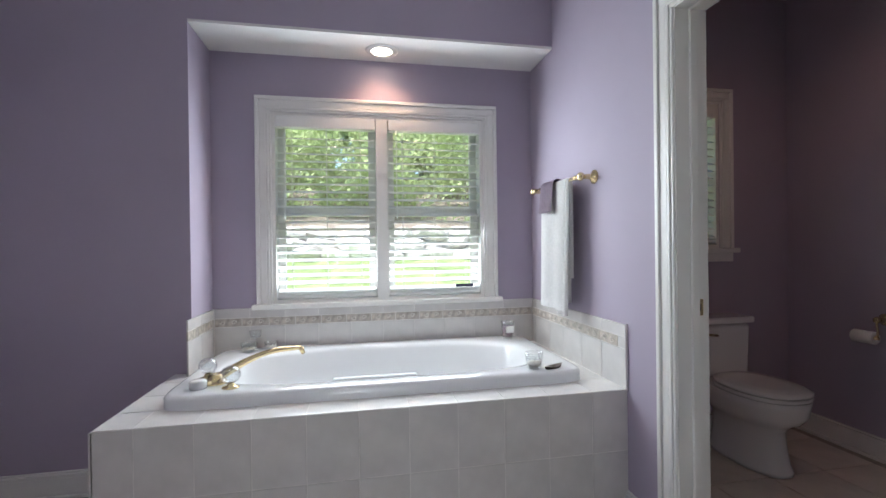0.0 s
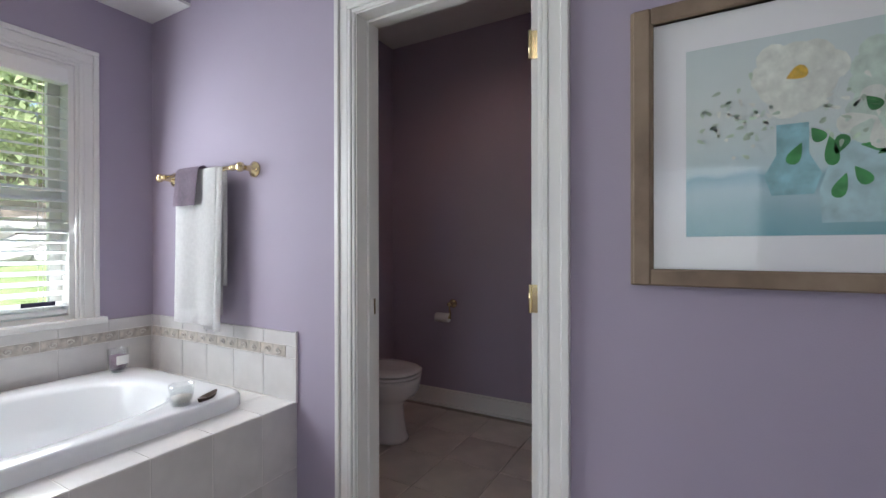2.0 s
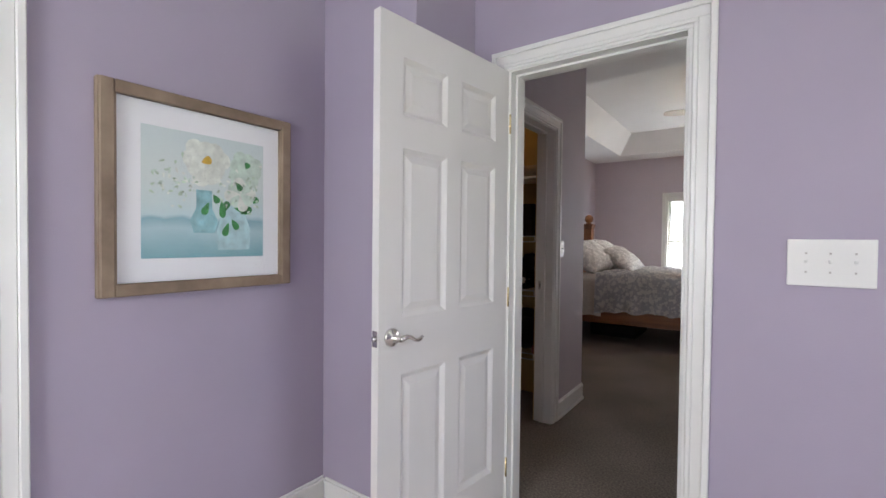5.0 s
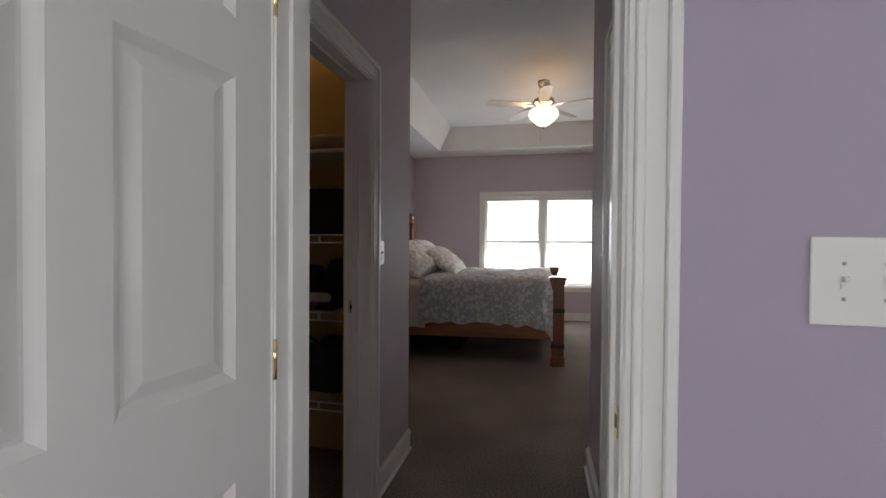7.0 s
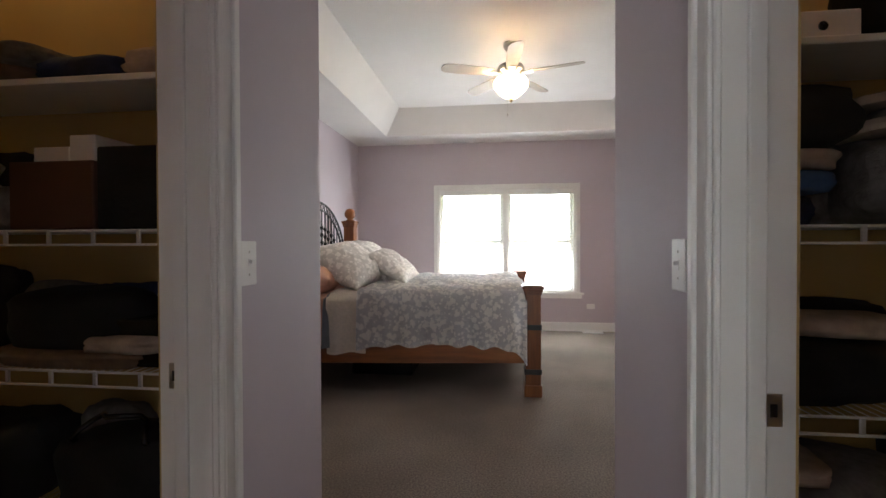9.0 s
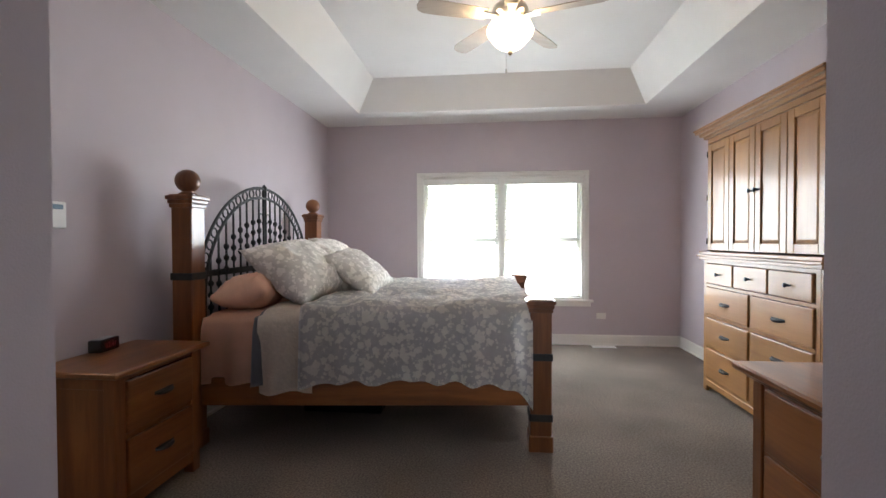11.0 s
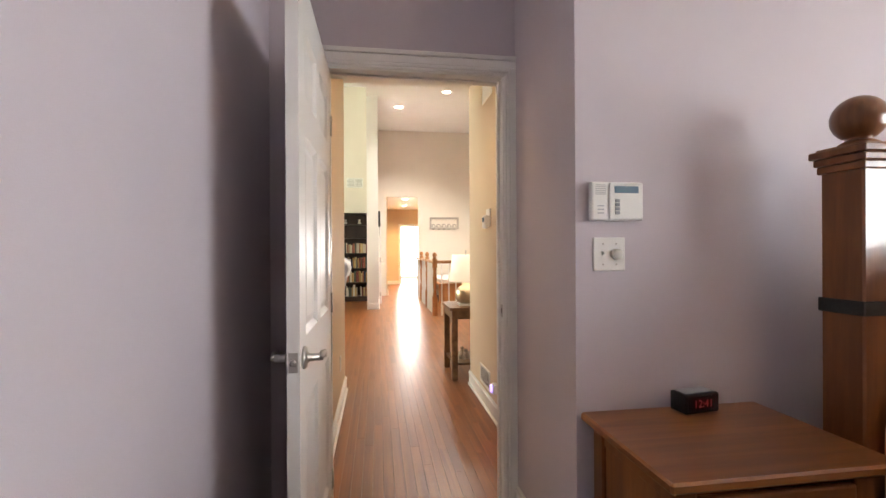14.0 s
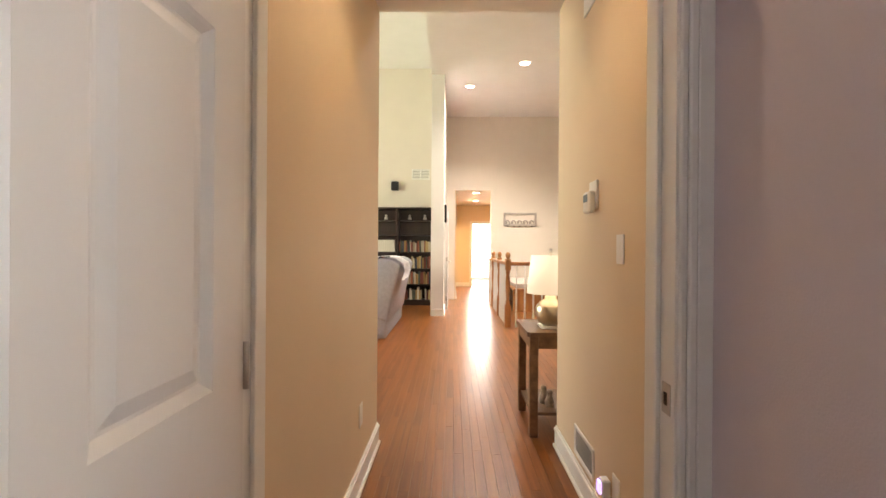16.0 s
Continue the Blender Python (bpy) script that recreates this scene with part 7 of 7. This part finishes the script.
boxes("night_light_body", [((3.84, -3.612, 0.215), (3.89, -3.575, 0.290))], plate_white, nl, bevel=0.006)
boxes("night_light_lens", [((3.846, -3.575, 0.230), (3.884, -3.565, 0.280))], glow("violet_glow", (0.45, 0.3, 1.0), 0.3), nl, bevel=0.003)
th = thing("thermostat", (4.10, -3.62, 1.47), "white wall thermostat on a base plate in the hall", "thermostat")
boxes("base_plate", [((4.045, -3.62, 1.43), (4.155, -3.608, 1.565))], plate_white, th, bevel=0.004)
boxes("thermostat_body", [((4.055, -3.608, 1.415), (4.145, -3.575, 1.515))], plate_white, th, bevel=0.008)
boxes("thermostat_display", [((4.07, -3.575, 1.465), (4.13, -3.573, 1.50))], lcd_m, th)
can(3.6, -3.03, 2.75, 4.9, "lit recessed downlight in the hall ceiling", (1.0, 0.72, 0.42), angle=140)
can(10.78, -3.27, 4.45, 70, "lit recessed downlight in the great room ceiling", (1.0, 0.91, 0.80), r=0.09, angle=130)
can(9.69, -4.18, 4.45, 110, "lit recessed downlight in the great room ceiling", (1.0, 0.91, 0.80), r=0.09, angle=130)
can(6.6, -3.3, 4.45, 34.2, "lit recessed downlight in the great room ceiling", (1.0, 0.91, 0.80), r=0.09, angle=130)
can(13.3, -3.54, 2.66, 24, "lit recessed downlight in the far corridor ceiling", (1.0, 0.68, 0.32), r=0.1, angle=150)
can(15.2, -3.63, 2.66, 40, "lit recessed downlight in the far corridor ceiling", (1.0, 0.68, 0.32), r=0.1, angle=150)

# console table and lamp
table = thing("console_table", (5.3, -3.75, 0), "weathered brown wooden side table with a low shelf", "side table")
bm = bmesh.new()
outl = [(5.02, -4.12), (5.02, -3.53), (5.04, -3.51), (5.56, -3.51), (5.58, -3.53), (5.58, -4.12)]


def prism(bm, outline, z0, z1):
    lo_, hi_ = [bm.verts.new((x, y, z0)) for x, y in outline], [bm.verts.new((x, y, z1)) for x, y in outline]
    bm.faces.new(lo_[::-1])
    bm.faces.new(hi_)
    for i in range(len(outline)):
        k = (i + 1) % len(outline)
        bm.faces.new((lo_[i], lo_[k], hi_[k], hi_[i]))


prism(bm, outl, 0.665, 0.695)
part("tabletop", bm, table_wood, table)
bm = bmesh.new()
prism(bm, [(5.3 + (x - 5.3) * 0.93, -3.79 + (y + 3.79) * 0.93) for x, y in outl], 0.585, 0.665)
part("apron", bm, table_wood, table)
bm = bmesh.new()
prism(bm, [(5.3 + (x - 5.3) * 0.88, -3.79 + (y + 3.79) * 0.88) for x, y in outl], 0.14, 0.16)
part("shelf", bm, table_wood, table)
for x, y in ((5.06, -3.555), (5.06, -4.08), (5.54, -3.555), (5.54, -4.08)):
    boxes("leg", [((x - 0.028, y - 0.028, 0), (x + 0.028, y + 0.028, 0.666))], table_wood, table, bevel=0.004)
lampt = thing("table_lamp", (5.20, -3.70, 0.765), "lit table lamp with silvery ribbed base and drum shade", "table lamp")
LX, LY = 5.22, -3.70
boxes("plinth", [((LX - 0.075, LY - 0.075, 0.765), (LX + 0.075, LY + 0.075, 0.785))], plate_white, lampt, bevel=0.003)
bm = bmesh.new()
lathe(bm, ((0.05, 0.785), (0.085, 0.81), (0.105, 0.86), (0.10, 0.91), (0.07, 0.95), (0.04, 0.965), (0.04, 0.985), (0.02, 0.99)), (LX, LY, 0), 32)
for v in bm.verts:
    a = math.atan2(v.co.y - LY, v.co.x - LX)
    r = 1 + 0.03 * math.cos(14 * a)
    v.co.x, v.co.y = LX + (v.co.x - LX) * r, LY + (v.co.y - LY) * r
part("lamp_base", bm, mat("champagne_metal", (0.62, 0.52, 0.38), 0.3, 1.0, var=0.1, scale=20), lampt)
bm = bmesh.new()
tube(bm, [(LX, LY, 0.985), (LX, LY, 1.30)], 0.006, 8)
lathe(bm, ((0.0001, 1.32), (0.012, 1.31), (0.008, 1.295), (0.014, 1.285)), (LX, LY, 0), 10)
part("stem_and_finial", bm, nickel, lampt)
bm = bmesh.new()
lathe(bm, ((0.165, 1.005), (0.135, 1.27), (0.131, 1.27), (0.161, 1.005), (0.165, 1.005)), (LX, LY, 0), 36)
part("shade", bm, shade_glow, lampt, "glowing cream fabric drum shade")
lamp("table_lamp_bulb", "POINT", pose(LX - 0.1, LY + 0.06, 1.06), 0.45, (1.0, 0.68, 0.36), 0.04)
fig = thing("figurine_pair", (5.34, -3.70, 0.16), "small brown and white seated figurine on the table shelf", "figurine")
bm = bmesh.new()
lathe(bm, ((0.03, 0), (0.034, 0.03), (0.02, 0.065), (0.014, 0.075), (0.021, 0.09), (0.018, 0.108), (0.0001, 0.115)), (5.18, -3.69, 0.16), 14)
lathe(bm, ((0.028, 0), (0.03, 0.03), (0.02, 0.075), (0.014, 0.088), (0.02, 0.102), (0.017, 0.12), (0.0001, 0.126)), (5.24, -3.66, 0.16), 14)
part("figurine", bm, mat("figurine_clay", (0.33, 0.26, 0.2), 0.7, var=0.4, scale=25), fig)

for ob, dz in ((table, 0), (lampt, -0.07), (fig, 0)):
    ob.matrix_basis = pose(-0.1, 0.06, dz) @ ob.matrix_basis

# stair railing
rail = thing("stair_railing", (9.4, -3.93, 0), "golden oak stair railing with white turned balusters", "railing")


def newel(x, y):
    bm = bmesh.new()
    box(bm, (x - 0.045, y - 0.045, 0), (x + 0.045, y + 0.045, 0.36), 0.004)
    lathe(bm, ((0.045, 0.36), (0.03, 0.38), (0.036, 0.41), (0.024, 0.44), (0.034, 0.60), (0.038, 0.72), (0.026, 0.84), (0.04, 0.87), (0.026, 0.90)), (x, y, 0), 18)
    box(bm, (x - 0.043, y - 0.043, 0.90), (x + 0.043, y + 0.043, 1.06), 0.004)
    lathe(bm, ((0.05, 1.06), (0.05, 1.075), (0.022, 1.085), (0.03, 1.10), (0.042, 1.13), (0.038, 1.165), (0.016, 1.19), (0.0001, 1.195)), (x, y, 0), 18)
    part("newel_post", bm, rail_wood, rail)


def baluster(x, y):
    bm = bmesh.new()
    box(bm, (x - 0.016, y - 0.016, 0), (x + 0.016, y + 0.016, 0.22))
    lathe(bm, ((0.016, 0.22), (0.011, 0.24), (0.017, 0.27), (0.012, 0.30), (0.016, 0.42), (0.010, 0.75), (0.009, 1.0)), (x, y, 0), 10)
    part("baluster", bm, trim_white, rail)


NX, NY = 9.05, -3.83
for x, y in ((NX, NY), (10.3, NY), (11.55, NY), (NX, -5.55)):
    newel(x, y)
for a, b in (((NX + 0.03, NY - 0.03, 0.98), (12.78, NY + 0.03, 1.04)), ((NX - 0.03, -7.9, 0.98), (NX + 0.03, NY - 0.03, 1.04))):
    boxes("handrail", [(a, b)], rail_wood, rail, bevel=0.012)
for k in range(1, 29):
    x = NX + k * 0.13
    if min(abs(x - q) for q in (NX, 10.3, 11.55)) > 0.06:
        baluster(x, NY)
for k in range(1, 29):
    y = NY - k * 0.135
    if abs(y + 5.55) > 0.06:
        baluster(NX, y)
st = thing("landing_step", (11.2, -5.6, 0), "oak landing step box behind the railing", "step")
boxes("riser", [((10.8, -7.9, -0.01), (10.83, -4.15, 0.42))], rail_wood, st)
boxes("tread", [((10.77, -7.9, 0.42), (12.78, -4.15, 0.46))], rail_wood, st, bevel=0.006)
boxes("carpet_runner", [((10.85, -7.9, 0.46), (12.78, -4.2, 0.55))], mat("pale_landing_carpet", (0.55, 0.5, 0.46), 0.95, var=0.1, scale=40), st, bevel=0.01)
sh = thing("wall_plaque", (12.8, -4.58, 1.85), "pale carved scroll wall plaque in a grey frame", "wall decor")
PL0, PL1 = -4.98, -4.18
bm = bmesh.new()
for a, b in (((PL0, 1.80), (PL0 + 0.05, 2.12)), ((PL1 - 0.05, 1.80), (PL1, 2.12)), ((PL0, 1.80), (PL1, 1.85)), ((PL0, 2.07), (PL1, 2.12))):
    box(bm, (12.765, a[0], a[1]), (12.798, b[0], b[1]), 0.004)
part("plaque_frame", bm, mat("grey_wash", (0.45, 0.41, 0.36), 0.7, var=0.15, scale=20), sh)
for k in range(5):
    bm = bmesh.new()
    c = PL0 + 0.12 + k * 0.145
    tube(bm, [(12.785, c + 0.06 * math.cos(a) * (1 - a / 14), 1.85 + 0.09 * math.sin(a) * (1 - a / 14)) for a in np.linspace(0, 7.5, 24)], 0.012, 6)
    part("iron_scroll", bm, mat("grey_scroll", (0.3, 0.27, 0.24), 0.6) if k == 0 else bpy.data.materials["grey_scroll"], sh)
tv = thing("wall_mirror", (12.8, -6.1, 1.9), "framed dark mirror on the far wall", "mirror")
boxes("mirror_frame", [((12.76, -6.75, 1.35), (12.798, -5.55, 2.35))], plate_white, tv, bevel=0.006)
boxes("mirror_glass", [((12.755, -6.68, 1.42), (12.7595, -5.62, 2.28))], mat("dark_mirror", (0.05, 0.05, 0.055), 0.08, 0.0), tv)

# bookcases
book_mats = [mat("book_cloth", c, 0.7, var=0.12, scale=20, per_object=0.15) for c in ((0.30, 0.23, 0.15), (0.16, 0.04, 0.03), (0.04, 0.05, 0.08), (0.42, 0.37, 0.29), (0.28, 0.17, 0.06), (0.06, 0.07, 0.05), (0.26, 0.09, 0.05), (0.40, 0.30, 0.14))]
white_book = mat("white_binder", (0.70, 0.66, 0.58), 0.7, var=0.05)
rs = random.Random(8)
book_mesh = {}
for mi, mm in enumerate(book_mats + [white_book]):
    bm = bmesh.new()
    box(bm, (0, 0, 0), (1, 1, 1))
    book_mesh[mi] = mesh_of("book", bm, mm)
SX, BXX = 11.62, 11.94
for k, (y0, y1) in enumerate(((-2.585, -1.735), (-1.73, -0.88), (-0.875, -0.02))):
    bc = thing("bookcase", (11.78, (y0 + y1) / 2, 0), "dark espresso wooden bookcase filled with books", "bookcase", "row of bookcases")
    for nm, a, b in (("side_panel", (SX, y0, 0), (BXX, y0 + 0.028, 2.1)), ("side_panel", (SX, y1 - 0.028, 0), (BXX, y1, 2.1)), ("top_panel", (SX - 0.012, y0 - 0.0, 2.1), (BXX, y1, 2.13)), ("back_panel", (BXX - 0.012, y0 + 0.028, 0.05), (BXX, y1 - 0.028, 2.1)), ("plinth", (SX + 0.01, y0 + 0.028, 0), (SX + 0.03, y1 - 0.028, 0.1))):
        boxes(nm, [(a, b)], espresso, bc, bevel=0.003)
    for i, z in enumerate((0.1, 0.44, 0.78, 1.14, 1.52, 1.84)):
        boxes("shelf", [((SX + 0.005, y0 + 0.028, z), (BXX - 0.012, y1 - 0.028, z + 0.022))], espresso, bc)
        if z > 1.8:
            for q in range(2):
                bm = bmesh.new()
                lathe(bm, ((0.03, 0), (0.045, 0.03), (0.02, 0.07), (0.03, 0.11), (0.0001, 0.12)), (SX + 0.12, y0 + 0.25 + 0.33 * q, z + 0.022), 12)
                part("ornament", bm, nickel, tagged(thing("shelf_ornament", (SX + 0.12, y0 + 0.25 + 0.33 * q, z + 0.022), "small pewter ornament on the bookcase shelf", "ornament")))
            continue
        y = y1 - 0.04
        pale = k >= 1 and 1.1 < z < 1.3
        while y > y0 + 0.07 and z < 1.5:
            w = rs.uniform(0.022, 0.05) if not pale else 0.045
            if rs.random() < 0.07 and not pale:
                y -= rs.uniform(0.03, 0.09)
                continue
            h = rs.uniform(0.19, 0.27) if not pale else 0.26
            ob = new("book", book_mesh[8 if pale else rs.randrange(8)])
            ob.matrix_basis = pose(SX + 0.02 + rs.uniform(0, 0.02), y - w, z + 0.022, rs.choice((0, 0, 0, -3)), 0, 0) @ Matrix.Diagonal((0.17, w * 0.94, h, 1))
            tagged(ob, "pale binder on the bookcase shelf" if pale else "hardback book standing on the bookcase shelf", "book", "books in the bookcases")
            y -= w
vent("return_vent", "white high return vent above the bookcases", "x", 11.95, -1, -2.42, -2.02, 2.78, 3.02, 6, split=True)
sp_ = thing("wall_speaker", (11.9, -1.66, 2.6), "small black wall-mounted loudspeaker", "loudspeaker")
boxes("speaker_box", [((11.78, -1.74, 2.52), (11.90, -1.58, 2.72))], black_plastic, sp_, bevel=0.01)
boxes("wall_bracket", [((11.90, -1.69, 2.58), (11.95, -1.63, 2.66))], iron, sp_)
sofa = thing("recliner_sofa", (8.9, -1.6, 0), "grey upholstered reclining sofa with a draped throw", "sofa")
sofa_m = mat("grey_upholstery", (0.40, 0.40, 0.45), 0.85, var=0.08, scale=20, bump=0.4, bump_scale=150)


def wedge(name, x0, x1, prof, material, parent, bevel=0.03):
    """A soft upholstered block: a side profile in y and z, run along x."""
    bm = bmesh.new()
    a, b = [bm.verts.new((x0, y, z)) for y, z in prof], [bm.verts.new((x1, y, z)) for y, z in prof]
    bm.faces.new(a)
    bm.faces.new(b[::-1])
    for i in range(len(prof)):
        k = (i + 1) % len(prof)
        bm.faces.new((a[i], b[i], b[k], a[k]))
    bmesh.ops.recalc_face_normals(bm, faces=bm.faces[:])
    bmesh.ops.bevel(bm, geom=bm.edges[:], offset=bevel, segments=3, profile=0.5, affect="EDGES")
    for f in bm.faces:
        f.smooth = True
    return part(name, bm, material, parent)


wedge("sofa_base", 8.02, 9.9, [(-2.05, 0.0), (-1.2, 0.0), (-1.2, 0.42), (-2.07, 0.42)], sofa_m, sofa)
wedge("sofa_back", 8.0, 9.92, [(-2.08, 0.22), (-1.72, 0.34), (-1.78, 0.9), (-1.92, 1.10), (-2.12, 1.10), (-2.25, 1.0), (-2.14, 0.6)], sofa_m, sofa, 0.045)
wedge("armrest", 7.99, 8.2, [(-2.0, 0.03), (-1.15, 0.03), (-1.15, 0.58), (-1.74, 0.62)], sofa_m, sofa, 0.05)
wedge("armrest", 9.72, 9.93, [(-2.0, 0.03), (-1.15, 0.03), (-1.15, 0.58), (-1.74, 0.62)], sofa_m, sofa, 0.05)
wedge("seat_cushion", 8.22, 9.7, [(-1.74, 0.42), (-1.16, 0.42), (-1.16, 0.52), (-1.75, 0.52)], sofa_m, sofa, 0.03)
thr = thing("throw_blanket", (8.4, -2.0, 1.1), "pale grey throw draped over the sofa back", "throw")
bm = bmesh.new()
cloth(bm, [(0.30, 0.86), (0.27, 1.0), (0.19, 1.11), (0.10, 1.128), (-0.06, 1.13), (-0.14, 1.115), (-0.27, 1.03), (-0.29, 0.93), (-0.25, 0.80)], 7.99, 8.75, 22, 2.0, 0.012, 0.012, lambda u, o, z: (u, -2.02 + o, z))
part("throw_cloth", bm, mat("pale_throw", (0.74, 0.73, 0.74), 0.9, var=0.1, scale=30, bump=0.5, bump_scale=120), thr)
panel_door("pier_door", 0.79, "closed white six-panel door in the pier wall", pose(11.055, -2.82, 0, 0, 0, 0), 0.95, nickel, nickel)
for name, x, z0, z1, w, label in (("wall_frame", 10.75, 1.75, 2.1, 0.2, "small dark framed picture on the pier wall"), ("wall_clock", 12.45, 1.6, 2.1, 0.42, "dark wall clock on the pier wall")):
    t = thing(name, (x, -2.785, z0), label, "wall decor")
    boxes("frame", [((x - w / 2, -2.825, z0), (x + w / 2, -2.785, z1))], black_plastic, t, bevel=0.01)
    boxes("face", [((x - w / 2 + 0.03, -2.83, z0 + 0.03), (x + w / 2 - 0.03, -2.8255, z1 - 0.03))], grey_cloth, t)

# ---- floor tiles and planks ----
bath_tiles = thing("floor_tiles", (0, 1, 0), "beige glazed ceramic floor tiles with grey grout", "floor tiles", kind="structure")
TP = 0.333
tm = tile_mesh(TP - 0.006, TP - 0.006, 0.008, tile_floor_m, "tile", 0.002)
for i in range(-10, 5):
    for k in range(-6, 4):
        x, y = 1.203 + (i - 0) * TP + 0.003, 0.884 + k * TP + 0.003
        inside = (-3.2 < x and x + TP < 1.36 and -0.5 < y and y + TP < 2.8 and not (y > 2.0 and x > -0.8))
        if inside:
            piece("tile", tm, pose(x, y, -0.008), bath_tiles)
for i in range(0, 6):
    for k in range(0, 6):
        x, y = 1.203 + i * TP + 0.003, 0.884 + k * TP + 0.003
        if x + TP < 3.2 and y + TP < 2.92:
            piece("tile", tm, pose(x, y, -0.008), bath_tiles)

planks = thing("oak_strip_floor", (8, -3, 0), "glossy red oak strip floor with staggered joints", "wood floor", kind="structure")
PW = 0.0572
plank_mesh = {}
for L in (0.6, 0.85, 1.1, 1.4):
    bm = bmesh.new()
    b_, w, d = 0.0004, PW - 0.0003, 0.012
    vs = [bm.verts.new(p) for p in ((0, 0, -d), (L, 0, -d), (L, w, -d), (0, w, -d), (b_, b_, 0), (L - b_, b_, 0), (L - b_, w - b_, 0), (b_, w - b_, 0))]
    for f in ((4, 5, 6, 7), (0, 1, 5, 4), (1, 2, 6, 5), (2, 3, 7, 6), (3, 0, 4, 7)):
        bm.faces.new([vs[i] for i in f])
    plank_mesh[L] = mesh_of("plank", bm, floor_wood)
rs = random.Random(21)
rest_v, rest_f, count = [], [], 0
rows_y = []
y = -8.0
while y < 2.8:
    rows_y.append(y)
    y += PW
for y in rows_y:
    near = -3.62 < y < -2.40
    x = 2.936 - rs.uniform(0, 0.5) if near else 4.825 - rs.uniform(0, 0.8)
    end = 12.8 if not -5.4 < y < -3.0 else 19.8
    while x < end:
        L = rs.choice((0.6, 0.85, 1.1, 1.4))
        x0 = max(x, 2.936 if near else 4.6)
        if near and x < 8.5 and count < 300 and x0 == x:
            piece("plank", plank_mesh[L], pose(x, y, 0), planks)
            count += 1
        else:
            b_, w = 0.0004, PW - 0.0003
            n0 = len(rest_v)
            a, b = x0, min(x + L, end)
            rest_v += [(a, y, -0.012), (b, y, -0.012), (b, y + w, -0.012), (a, y + w, -0.012), (a + b_, y + b_, 0), (b - b_, y + b_, 0), (b - b_, y + w - b_, 0), (a + b_, y + w - b_, 0)]
            rest_f += [tuple(n0 + i for i in f) for f in ((4, 5, 6, 7), (0, 1, 5, 4), (1, 2, 6, 5), (2, 3, 7, 6), (3, 0, 4, 7))]
        x += L
floor_rest = floor_wood.copy()
floor_rest.name = "red_oak_floor_joined"
nt = floor_rest.node_tree
geo = nt.nodes.new("ShaderNodeNewGeometry")
for n in [n for n in nt.nodes if n.type == "OBJECT_INFO"]:
    for l in list(n.outputs["Random"].links):
        nt.links.new(geo.outputs["Random Per Island"], l.to_socket)
me = bpy.data.meshes.new("plank_rest")
me.from_pydata(rest_v, [], rest_f)
me.materials.append(floor_rest)
ob = new("plank_rest", me)
ob.parent = planks
ob.matrix_parent_inverse = planks.matrix_basis.inverted()
tagged(ob, kind="stuff")
